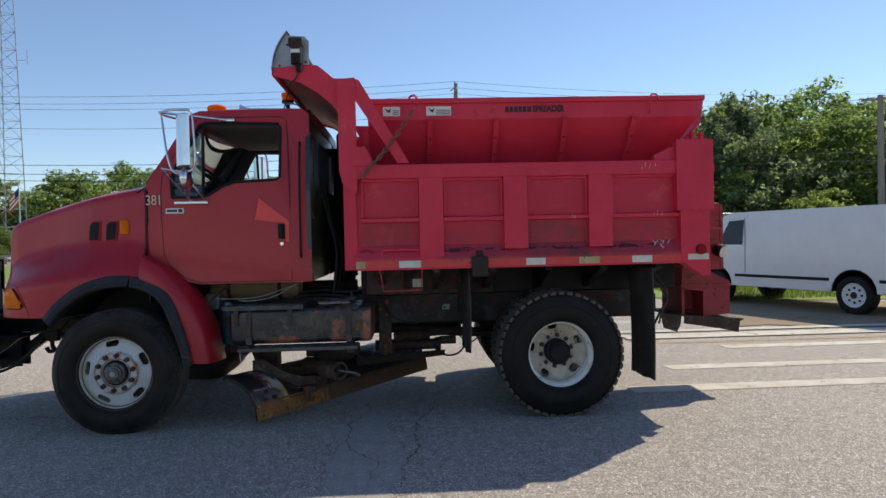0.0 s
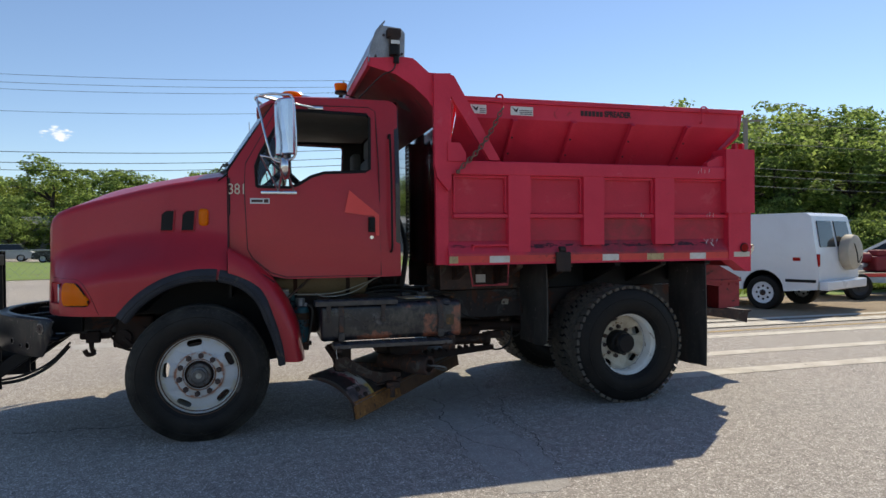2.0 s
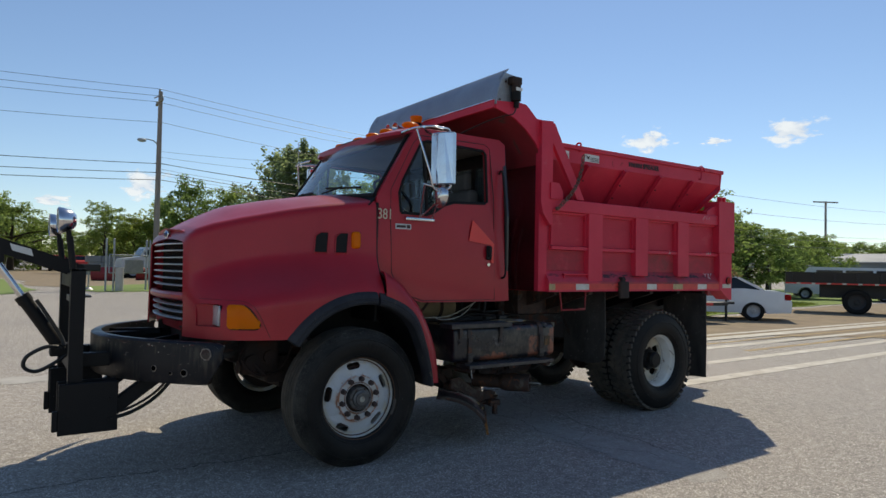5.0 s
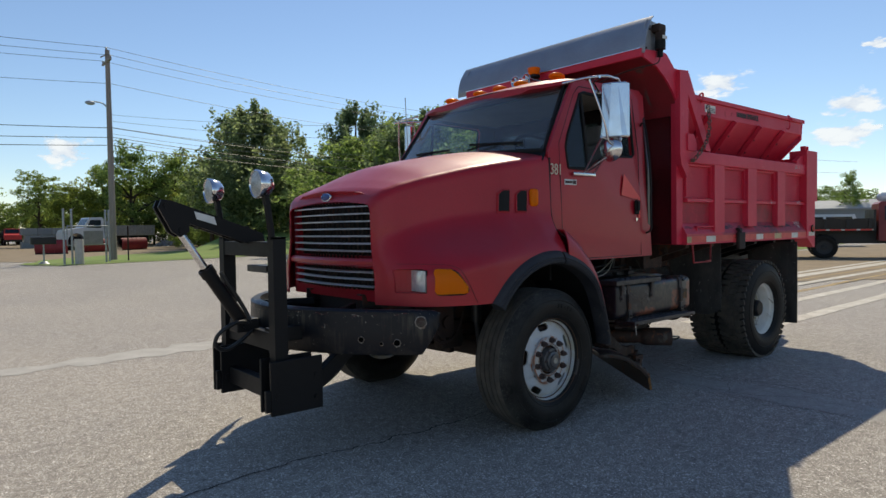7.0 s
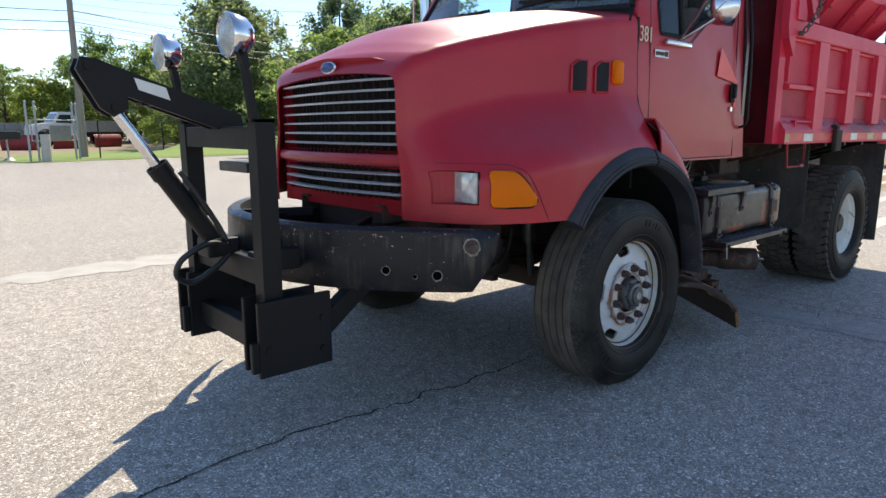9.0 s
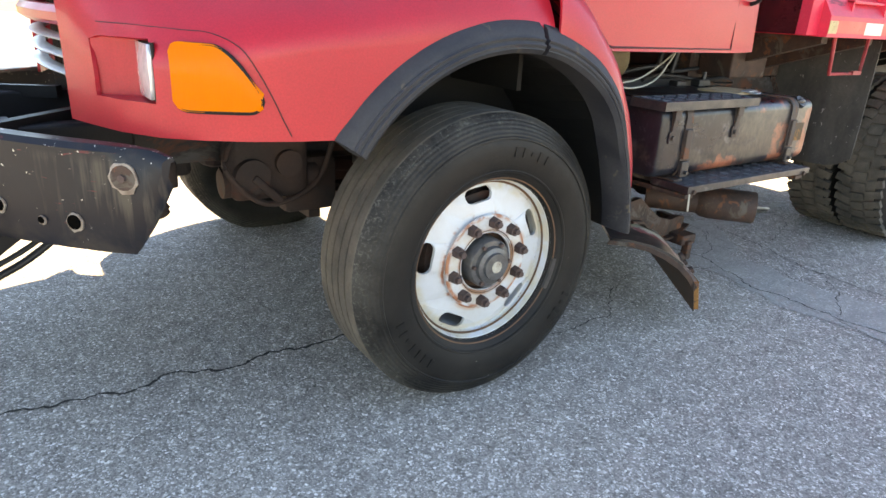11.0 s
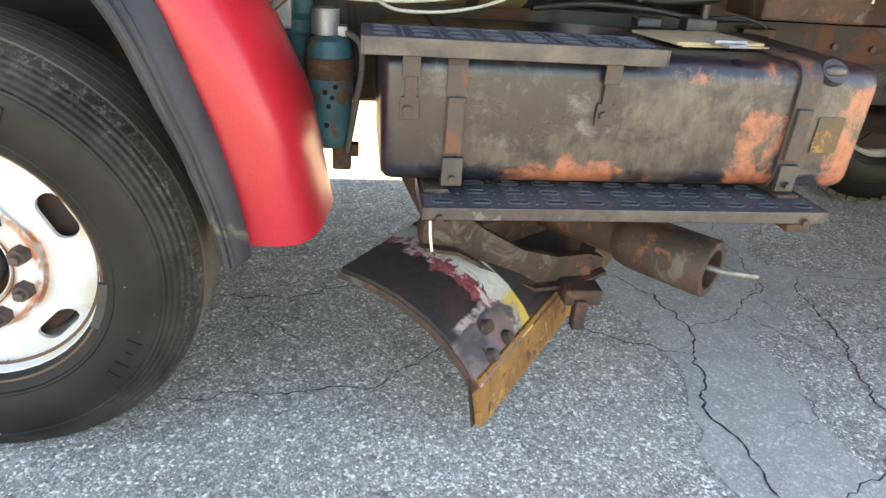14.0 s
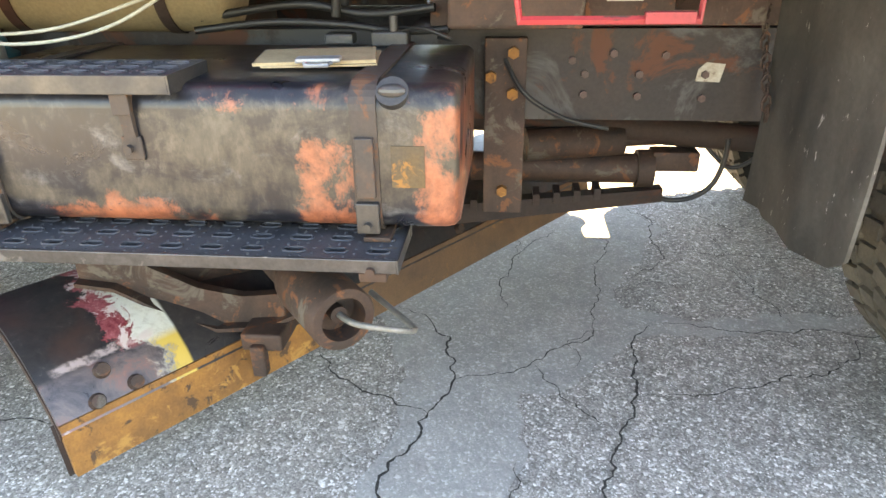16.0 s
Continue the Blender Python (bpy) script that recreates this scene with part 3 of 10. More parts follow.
GRASS_SOIL = surface("mown_grass", (0.16, 0.245, 0.045), (0.21, 0.27, 0.065), 0.9, 0, 0.7, 25, 0.8, wear=(0.17, 0.15, 0.06), wear_at=0.62, wear_scale=0.8)


def foliage(name, dark, light):
    m, nt, b = nodes(name)
    geo = nt.nodes.new("ShaderNodeNewGeometry")
    col = ramp(nt, geo.outputs["Random Per Island"], [(0.0, dark), (0.6, light), (1.0, tuple(min(1, 1.5 * c) for c in light))])
    info = nt.nodes.new("ShaderNodeObjectInfo")
    col = mix(nt, 0.35, col, ramp(nt, info.outputs["Random"], [(0.0, (0.30, 0.36, 0.30)), (1.0, (0.70, 0.62, 0.42))]), 'OVERLAY')
    nt.links.new(col, b.inputs["Base Color"])
    b.inputs["Roughness"].default_value = 0.6
    tr = nt.nodes.new("ShaderNodeBsdfTranslucent")
    nt.links.new(col, tr.inputs[0])
    mx = nt.nodes.new("ShaderNodeMixShader")
    mx.inputs[0].default_value = 0.72
    nt.links.new(b.outputs[0], mx.inputs[1])
    nt.links.new(tr.outputs[0], mx.inputs[2])
    nt.links.new(mx.outputs[0], nt.nodes["Material Output"].inputs[0])
    return m


LEAF = foliage("broad_leaves", (0.095, 0.155, 0.042), (0.265, 0.350, 0.105))
LEAF_YELLOW = foliage("yellowing_leaves", (0.16, 0.205, 0.042), (0.35, 0.40, 0.09))
NEEDLE = foliage("pine_needles", (0.095, 0.145, 0.076), (0.24, 0.30, 0.15))
RUBBLE = surface("broken_rubble", (0.42, 0.40, 0.37), (0.20, 0.17, 0.15), 0.9, 0, 1.4, 40, 0.3, wear=(0.62, 0.60, 0.57), wear_at=0.56, wear_scale=2.4)
GRASS_BLADE = foliage("grass_blades", (0.06, 0.10, 0.018), (0.13, 0.17, 0.035))

# ---- shaping tools ----
def solid():
    return bmesh.new()


def bx(bm, x0, x1, y0, y1, z0, z1, bevel=0.0, seg=2, turn=None):
    m = Matrix.Translation(((x0 + x1) / 2, (y0 + y1) / 2, (z0 + z1) / 2))
    if turn:
        m = m @ turn
    v = bmesh.ops.create_cube(bm, size=1, matrix=m @ Matrix.Diagonal((abs(x1 - x0), abs(y1 - y0), abs(z1 - z0), 1)))["verts"]
    if bevel:
        bmesh.ops.bevel(bm, geom=list({e for a in v for e in a.link_edges}), offset=bevel, segments=seg, affect='EDGES', profile=0.5, clamp_overlap=True)
    return bm


def frame_of(a, b):
    a, b = Vector(a), Vector(b)
    return Matrix.Translation((a + b) / 2) @ (b - a).to_track_quat('Z', 'Y').to_matrix().to_4x4(), (b - a).length


def cyl(bm, a, b, r, r2=None, seg=20, caps=True):
    m, length = frame_of(a, b)
    bmesh.ops.create_cone(bm, cap_ends=caps, cap_tris=False, segments=seg, radius1=r, radius2=r if r2 is None else r2, depth=length, matrix=m)
    return bm


def beam(bm, a, b, w, h, bevel=0.0):
    """A bar of width w (sideways) and height h from a to b."""
    m, length = frame_of(a, b)
    v = bmesh.ops.create_cube(bm, size=1, matrix=m @ Matrix.Diagonal((w, h, length, 1)))["verts"]
    if bevel:
        bmesh.ops.bevel(bm, geom=list({e for q in v for e in q.link_edges}), offset=bevel, segments=2, affect='EDGES', profile=0.5)
    return bm


def ball(bm, c, r, scale=(1, 1, 1), seg=16, rings=10):
    bmesh.ops.create_uvsphere(bm, u_segments=seg, v_segments=rings, radius=r, matrix=Matrix.Translation(c) @ Matrix.Diagonal((*scale, 1)))
    return bm


def lathe(bm, prof, centre, way=(0, -1, 0), seg=48, closed=False):
    """Turns a profile of (radius, distance along way) round the axis."""
    q = Vector(way).to_track_quat('Z', 'Y').to_matrix().to_4x4()
    m = Matrix.Translation(centre) @ q
    rings = []
    for r, d in prof:
        rings.append([bm.verts.new(m @ Vector((r * math.cos(2 * math.pi * i / seg), r * math.sin(2 * math.pi * i / seg), d))) for i in range(seg)] if r > 1e-6 else [bm.verts.new(m @ Vector((0, 0, d)))])
    pairs = list(zip(rings, rings[1:])) + ([(rings[-1], rings[0])] if closed else [])
    for a, b in pairs:
        for i in range(seg):
            j = (i + 1) % seg
            quad = [a[i % len(a)], a[j % len(a)], b[j % len(b)], b[i % len(b)]]
            quad = list(dict.fromkeys(quad))
            if len(quad) > 2:
                bm.faces.new(quad)
    return bm


def tube(bm, pts, r, seg=8):
    """A round bar along a run of points."""
    pts = [Vector(p) for p in pts]
    last = None
    up = Vector((0.13, 0.21, 0.97)).normalized()
    for i, p in enumerate(pts):
        d = (pts[min(i + 1, len(pts) - 1)] - pts[max(i - 1, 0)]).normalized()
        s = d.cross(up)
        s = s.normalized() if s.length > 1e-3 else d.cross(Vector((1, 0, 0))).normalized()
        n = s.cross(d).normalized()
        ring = [bm.verts.new(p + r * (math.cos(2 * math.pi * k / seg) * s + math.sin(2 * math.pi * k / seg) * n)) for k in range(seg)]
        if last:
            for k in range(seg):
                bm.faces.new((last[k], last[(k + 1) % seg], ring[(k + 1) % seg], ring[k]))
        else:
            bm.faces.new(ring)
        last = ring
    bm.faces.new(last[::-1])
    return bm


def smooth_run(pts, n=6):
    """Catmull-Rom points through pts."""
    pts = [Vector(p) for p in pts]
    out = []
    for i in range(len(pts) - 1):
        p0, p1, p2, p3 = pts[max(i - 1, 0)], pts[i], pts[i + 1], pts[min(i + 2, len(pts) - 1)]
        for k in range(n):
            t = k / n
            out.append(0.5 * ((2 * p1) + (p2 - p0) * t + (2 * p0 - 5 * p1 + 4 * p2 - p3) * t * t + (3 * p1 - p0 - 3 * p2 + p3) * t ** 3))
    return out + [pts[-1]]


def sag(a, b, drop, n=14):
    a, b = Vector(a), Vector(b)
    return [a.lerp(b, i / n) - Vector((0, 0, drop * 4 * (i / n) * (1 - i / n))) for i in range(n + 1)]


def prism(bm, outline, axis, a, b, holes=()):
    """A plate: an outline in the two other axes, with holes, from a to b along the axis."""
    from mathutils.geometry import tessellate_polygon
    place = {'x': lambda u, v, w: (w, u, v), 'y': lambda u, v, w: (u, w, v), 'z': lambda u, v, w: (u, v, w)}[axis]
    loops = [list(outline)] + [list(h) for h in holes]
    tris = tessellate_polygon([[Vector((u, v, 0)) for u, v in lp] for lp in loops])
    flat = [p for lp in loops for p in lp]
    lo = [bm.verts.new(place(u, v, a)) for u, v in flat]
    hi = [bm.verts.new(place(u, v, b)) for u, v in flat]
    for t in tris:
        bm.faces.new([lo[i] for i in t])
        bm.faces.new([hi[i] for i in reversed(t)])
    k = 0
    for lp in loops:
        n = len(lp)
        for i in range(n):
            j = (i + 1) % n
            bm.faces.new((lo[k + i], lo[k + j], hi[k + j], hi[k + i]))
        k += n
    return bm


def loft(bm, sections, closed=True, caps=True):
    rings = [[bm.verts.new(p) for p in s] for s in sections]
    n = len(rings[0])
    for a, b in zip(rings, rings[1:]):
        for i in range(n if closed else n - 1):
            j = (i + 1) % n
            bm.faces.new((a[i], a[j], b[j], b[i]))
    if caps and closed:
        bm.faces.new(rings[0][::-1])
        bm.faces.new(rings[-1])
    return bm


def table(x, rows):
    """Straight-line reading of a table of (x, value)."""
    return float(np.interp(x, [r[0] for r in rows], [r[1] for r in rows]))


def step01(v):
    v = min(1.0, max(0.0, v))
    return v * v * (3 - 2 * v)


def part(name, bm, material, parent=None, label="", smooth=None, thick=0.0):
    """Links a bmesh as one mesh object, under a thing or a part. smooth: the angle in degrees below which edges are shaded round."""
    bmesh.ops.recalc_face_normals(bm, faces=bm.faces)
    me = bpy.data.meshes.new(name)
    if smooth:
        for f in bm.faces:
            f.smooth = True
        for e in bm.edges:
            e.smooth = len(e.link_faces) == 2 and e.calc_face_angle(3.2) < radians(smooth)
    bm.to_mesh(me)
    bm.free()
    me.materials.append(material)
    ob = new(name, me)
    ob.parent = parent
    if label:
        tagged(ob, label)
    if thick:
        s = ob.modifiers.new("thickness", 'SOLIDIFY')
        s.thickness, s.offset = thick, 1.0
    return ob


def parts(name, bm, material, parent=None, label="", smooth=None):
    """Like part(), but every loose piece of the bmesh becomes a part of its own."""
    bm.verts.ensure_lookup_table()
    seen = set()
    islands = []
    for v in bm.verts:
        if v in seen:
            continue
        stack, isle = [v], []
        seen.add(v)
        while stack:
            q = stack.pop()
            isle.append(q)
            for e in q.link_edges:
                o = e.other_vert(q)
                if o not in seen:
                    seen.add(o)
                    stack.append(o)
        islands.append(isle)
    made = []
    for k, isle in enumerate(islands):
        b2 = bmesh.new()
        at = {v: b2.verts.new(v.co) for v in isle}
        for f in {f for v in isle for f in v.link_faces}:
            b2.faces.new([at[v] for v in f.verts])
        made.append(part(name, b2, material, parent, label if k == 0 else "", smooth))
    bm.free()
    return made


def thing(name, at, label, category, group="", rz=0.0, kind=""):
    ob = new(name)
    ob.matrix_world = pose(*at, 0, 0, rz)
    return tagged(ob, label, category, group, kind)


def own(ob, label, category, group="", kind=""):
    return tagged(ob, label, category, group, kind)

# ---- ground, paint and cracks ----
def jagged(pts, amp, rng, depth=3):
    """Breaks a run of plan points into a ragged one."""
    pts = [Vector((p[0], p[1], 0)) for p in pts]
    for k in range(depth):
        out = [pts[0]]
        for a, b in zip(pts, pts[1:]):
            d = b - a
            side = Vector((-d.y, d.x, 0))
            ln = d.length
            out += [(a + b) / 2 + side.normalized() * rng.uniform(-1, 1) * min(amp, 0.22 * ln) if ln > 0.03 else (a + b) / 2, b]
        pts = out
    return pts


def ribbon(bm, pts, width, z, rng):
    last = None
    n = len(pts)
    for i, p in enumerate(pts):
        d = (pts[min(i + 1, n - 1)] - pts[max(i - 1, 0)])
        side = Vector((-d.y, d.x, 0)).normalized()
        w = width * rng.uniform(0.35, 1.25) * min(1.0, 0.25 + 4 * min(i, n - 1 - i) / n)
        pair = (bm.verts.new(p + side * w / 2 + Vector((0, 0, z))), bm.verts.new(p - side * w / 2 + Vector((0, 0, z))))
        if last:
            bm.faces.new((last[0], last[1], pair[1], pair[0]))
        last = pair


def sheet(name, outline, z, material, label, category, ragged=0.0, seed=1):
    rng = random.Random(seed)
    pts = [Vector((*p, 0)) for p in outline]
    if ragged:
        pts = jagged(outline + [outline[0]], ragged, rng)[:-1]
    bm = solid()
    from mathutils.geometry import tessellate_polygon
    vs = [bm.verts.new((p.x, p.y, z)) for p in pts]
    for t in tessellate_polygon([pts]):
        f = bm.faces.new([vs[i] for i in t])
    for f in bm.faces:
        f.normal_update()
        if f.normal.z < 0:
            f.normal_flip()
    me = bpy.data.meshes.new(name)
    bm.to_mesh(me)
    bm.free()
    me.materials.append(material)
    return own(new(name, me), label, category, kind="structure")


bm = solid()
bmesh.ops.create_grid(bm, x_segments=2, y_segments=2, size=2200)
own(part("ground", bm, ASPHALT), "weathered grey asphalt lot with fine cracks", "ground", kind="structure")
sheet("ground_lawn", [(-140, 62), (-140, 30), (-14, 30.5), (-5.5, 33.5), (-3.0, 40), (-4.0, 62)], 0.02, GRASS_SOIL, "mown green lawn beyond the street", "lawn", 0.3, 2)
sheet("ground_verge", [(-1.8, 40.5), (-0.7, 37.3), (12, 39.5), (60, 46), (60, 76), (24, 67), (13, 57), (6.5, 51), (4.5, 50.5), (1.0, 47.0), (-0.6, 44.5)], 0.02, GRASS_SOIL, "mown green verge along the street", "verge", 0.25, 3)
sheet("ground_yard", [(-3.0, 46), (0.4, 42.2), (12, 44.3), (60, 50.3), (60, 120), (-40, 120), (-3.6, 64)], 0.016, SAND, "sandy gravel yard", "yard", 0.4, 4)
bm = solid()
rows_ = []
for k in range(25):
    u = k / 24
    front = Vector((table(u, [(0, 2.0), (0.3, 8.0), (0.6, 14.0), (1, 30.0)]), table(u, [(0, 39.6), (0.3, 40.6), (0.6, 41.4), (1, 44.0)]), 0))
    back = Vector((table(u, [(0, 5.0), (0.3, 8.6), (0.6, 13.9), (1, 27.0)]), table(u, [(0, 44.0), (0.3, 47.0), (0.6, 53.3), (1, 67.0)]), 0))
    top_ = table(u, [(0, 0.02), (0.3, 0.14), (0.6, 1.2), (1, 2.1)])
    row = []
    for q in range(11):
        w_ = q / 8
        p_ = front.lerp(back, min(w_, 1) + 0.12 * max(0, w_ - 1))
        rise_ = top_ * (3 * w_ ** 2 - 2 * w_ ** 3) if w_ <= 1 else top_ * (1 - (w_ - 1) * 4)
        row.append(bm.verts.new((p_.x, p_.y, 0.03 + rise_ + (0.05 * top_ * math.sin(2.3 * k + 1.7 * q) if 0 < q < 8 else 0))))
    rows_.append(row)
for a, b in zip(rows_, rows_[1:]):
    for q in range(10):
        bm.faces.new((a[q], b[q], b[q + 1], a[q + 1]))
own(part("ground_bank", bm, GRASS_SOIL, smooth=60), "mown grass bank rising from the verge", "bank", kind="structure")
sheet("ground_grass_strip", [(6.5, 14.6), (12.5, 13.8), (30, 17), (60, 20), (60, 40), (6, 30), (5, 19)], 0.02, GRASS_SOIL, "rough grass along the fence", "grass", 0.3, 5)
sheet("ground_sand", [(5.0, 10.6), (9.0, 10.1), (14, 7.6), (24, 6.8), (44, 7.5), (44, 16.5), (30, 16.6), (12.6, 13.6), (6.6, 14.4)], 0.012, SAND, "sandy dirt over worn asphalt", "dirt", 0.35, 6)
sheet("pavement_patch", [(-0.62, 3.9), (-0.66, 4.6), (-0.68, 5.3), (-0.60, 5.9), (-0.70, 6.3), (-0.82, 6.6), (-0.45, 7.0), (0.0, 7.45), (0.35, 7.75), (0.50, 7.3), (0.22, 6.85), (0.18, 6.55), (0.6, 6.50), (1.3, 6.56), (1.3, 6.42), (0.55, 6.38), (0.16, 6.30), (0.0, 6.12), (-0.22, 6.0), (-0.26, 5.6), (-0.14, 5.0), (-0.10, 4.4), (-0.2, 3.9)], 0.0025, PATCH, "smooth lighter asphalt patch", "pavement", 0.05, 7)
rng = random.Random(21)
for nm, pts, w in (("seam", [(-9, 10.6), (-5.5, 10.95), (-3, 11.0), (1, 11.3), (6, 11.9)], 0.55), ("seam", [(-14, 31.5), (-3, 35.5), (10, 38.6)], 0.5)):
    bm = solid()
    ribbon(bm, jagged(pts, 0.05, rng, 4), w, 0.004, rng)
    own(part("pavement_seam", bm, SEAM), "pale worn seam in the asphalt", "seam", kind="structure")
CRACKS_PATCH = [
    ([(-0.36, 3.9), (-0.31, 4.67), (-0.52, 4.95), (-0.57, 5.16), (-0.56, 5.38), (-0.60, 5.59), (-0.51, 5.79), (-0.50, 5.89), (-0.44, 6.04), (-0.47, 6.30), (-0.54, 6.38), (-0.69, 6.50)], 0.020),
    ([(-0.44, 6.05), (-0.30, 6.10), (-0.18, 6.17), (0.02, 6.32), (0.05, 6.44)], 0.011),
    ([(-0.50, 5.88), (-0.60, 5.91), (-0.72, 5.97), (-0.81, 6.03), (-0.86, 6.11), (-0.92, 6.19)], 0.014),
    ([(-0.18, 6.16), (-0.10, 6.01), (-0.02, 5.91), (0.03, 5.87)], 0.007),
    ([(0.05, 6.43), (0.05, 6.49), (0.10, 6.66), (0.10, 6.91), (0.20, 7.15), (0.15, 7.25)], 0.007),
    ([(-0.28, 6.50), (-0.30, 6.73), (-0.25, 6.94), (-0.17, 7.10), (-0.02, 7.30)], 0.009),
    ([(-0.65, 4.65), (-0.62, 5.03), (-0.57, 5.16)], 0.010)]
CRACKS_RIGHT = [
    ([(-0.15, 3.9), (-0.12, 4.48), (0.02, 4.95), (-0.03, 5.30), (-0.01, 5.59), (0.03, 5.70), (0.07, 5.86), (0.14, 6.02), (0.17, 6.20), (0.19, 6.36), (0.25, 6.43)], 0.021),
    ([(0.25, 6.43), (0.43, 6.43), (0.51, 6.42), (0.73, 6.42), (0.91, 6.43), (1.03, 6.41), (1.5, 6.5)], 0.011),
    ([(0.14, 6.01), (0.27, 6.03), (0.43, 6.07), (0.60, 6.12), (0.72, 6.17), (0.87, 6.26), (1.03, 6.41)], 0.011),
    ([(0.32, 7.62), (0.36, 7.51), (0.44, 7.44), (0.42, 7.11), (0.42, 6.99), (0.31, 6.88), (0.26, 6.81)], 0.012),
    ([(0.41, 7.05), (0.59, 7.06), (0.81, 7.04), (0.97, 7.03), (1.19, 6.94)], 0.008),
    ([(0.57, 7.64), (0.68, 7.53), (0.82, 7.32), (1.09, 7.21), (1.12, 7.15)], 0.008),
    ([(0.59, 7.03), (0.72, 6.75), (0.76, 6.58), (0.77, 6.48)], 0.009),
    ([(-0.03, 5.50), (-0.27, 5.31), (-0.57, 5.16)], 0.009)]
CRACKS_FRONT = [
    ([(-5.6, 6.15), (-5.28, 6.15), (-4.96, 6.18), (-4.24, 6.25), (-3.92, 6.19), (-3.69, 6.16), (-3.56, 6.22), (-3.35, 6.15), (-3.22, 6.18), (-2.96, 6.17), (-2.65, 6.20), (-2.46, 6.20)], 0.042),
    ([(-2.46, 6.20), (-2.31, 6.27), (-2.16, 6.31), (-1.96, 6.29), (-1.80, 6.31), (-1.5, 6.42)], 0.014),
    ([(-2.24, 5.74), (-2.12, 5.71), (-1.82, 5.74), (-1.60, 5.75), (-1.50, 5.85), (-1.36, 5.96), (-0.96, 6.07)], 0.010),
    ([(-2.07, 6.25), (-1.97, 6.14), (-1.80, 5.99)], 0.006),
    ([(-2.55, 6.46), (-2.46, 6.54), (-2.35, 6.68), (-2.21, 6.80), (-2.13, 6.86)], 0.010),
    ([(-5.6, 6.15), (-7.5, 6.5), (-9.5, 6.4)], 0.010),
    ([(-7.5, 9.0), (-5.4, 9.3), (-3.0, 9.0)], 0.006)]
CRACKS_FAR = [
    ([(3.9, 6.6), (4.4, 6.2), (4.7, 5.8), (5.4, 5.4)], 0.010),
    ([(4.4, 6.2), (5.0, 6.5)], 0.007)]
bm = solid()
for pts, w in CRACKS_PATCH + CRACKS_RIGHT + CRACKS_FRONT + CRACKS_FAR:
    ribbon(bm, jagged(pts, 0.022, rng, 4), 0.0024 + 0.27 * w, 0.0045, rng)
for i in range(9):
    x, y = rng.uniform(-0.9, 1.2), rng.uniform(5.0, 7.4)
    a = rng.uniform(0, 6.3)
    ribbon(bm, jagged([(x, y), (x + 0.15 * math.cos(a), y + 0.15 * math.sin(a)), (x + 0.27 * math.cos(a + 0.6), y + 0.27 * math.sin(a + 0.6))], 0.03, rng, 3), 0.0028, 0.0045, rng)
own(part("pavement_cracks", bm, CRACK), "dark branching cracks in the asphalt", "cracks", kind="stuff")
for y0, y1, x0, x1, w, mt in ((6.52, 6.9, 2.2, 30, 0.26, LINE_PAINT), (7.55, 7.75, 3.0, 34, 0.24, LINE_PAINT), (8.82, 8.9, 4.3, 36, 0.26, LINE_PAINT), (9.25, 9.4, 3.4, 24, 0.12, YELLOW_PAINT), (9.80, 9.95, 3.2, 38, 0.40, LINE_PAINT), (10.35, 10.4, 3.0, 40, 0.22, LINE_PAINT), (8.2, 8.3, 7.5, 16, 0.16, YELLOW_PAINT), (5.55, 5.8, 8.0, 11.0, 0.14, YELLOW_PAINT)):
    bm = solid()
    n = 26
    last = None
    for i in range(n + 1):
        x = x0 + (x1 - x0) * i / n
        y = y0 + (y1 - y0) * i / n
        z = 0.0165 if y > np.interp(x, (5, 9, 14, 24, 44), (10.6, 10.1, 7.6, 6.8, 7.5)) - 0.8 else 0.0045
        a, b = bm.verts.new((x, y - w / 2 + rng.uniform(-0.012, 0.012), z)), bm.verts.new((x, y + w / 2 + rng.uniform(-0.012, 0.012), z))
        if last:
            bm.faces.new((last[0], a, b, last[1]))
        last = (a, b)
    own(part("road_line", bm, mt), "worn white painted line on asphalt" if mt is LINE_PAINT else "faded yellow painted line on asphalt", "road line", "parking lines", "structure")

# ---- the dump truck: x along it (the nose at -x), y from its centre line, z up ----
YC = 6.8


def smooth_pairs(pts, n=6):
    """A smoothed line through pairs (x, z)."""
    return [(p.x, p.z) for p in smooth_run([(x, 0, z) for x, z in pts], n)]

def smooth_triples(pts, n=5):
    return [tuple(p) for p in smooth_run(pts, n)]


truck = thing("dump_truck", (0, YC, 0), "weathered red single-axle dump truck with plow hitch, parked on asphalt", "truck")


def P(name, bm, material, label="", parent=None, smooth=None, thick=0.0):
    return part(name, bm, material, parent or truck, label, smooth, thick)


def text_mesh(name, words, size, m, material, parent, label="", depth=0.0015, bold=0.0):
    c = bpy.data.curves.new(name, 'FONT')
    c.body, c.size, c.extrude, c.align_x, c.align_y = words, size, depth, 'CENTER', 'CENTER'
    c.offset = bold
    tmp = bpy.data.objects.new(name + "_curve", c)
    scene.collection.objects.link(tmp)
    me = bpy.data.meshes.new_from_object(tmp.evaluated_get(bpy.context.evaluated_depsgraph_get()))
    bpy.data.objects.remove(tmp)
    me.materials.clear()
    me.materials.append(material)
    ob = new(name, me)
    ob.parent = parent
    ob.matrix_local = m
    if label:
        tagged(ob, label)
    return ob


SIDE = Matrix(((1, 0, 0, 0), (0, 0, -1, 0), (0, 1, 0, 0), (0, 0, 0, 1)))  # faces -y

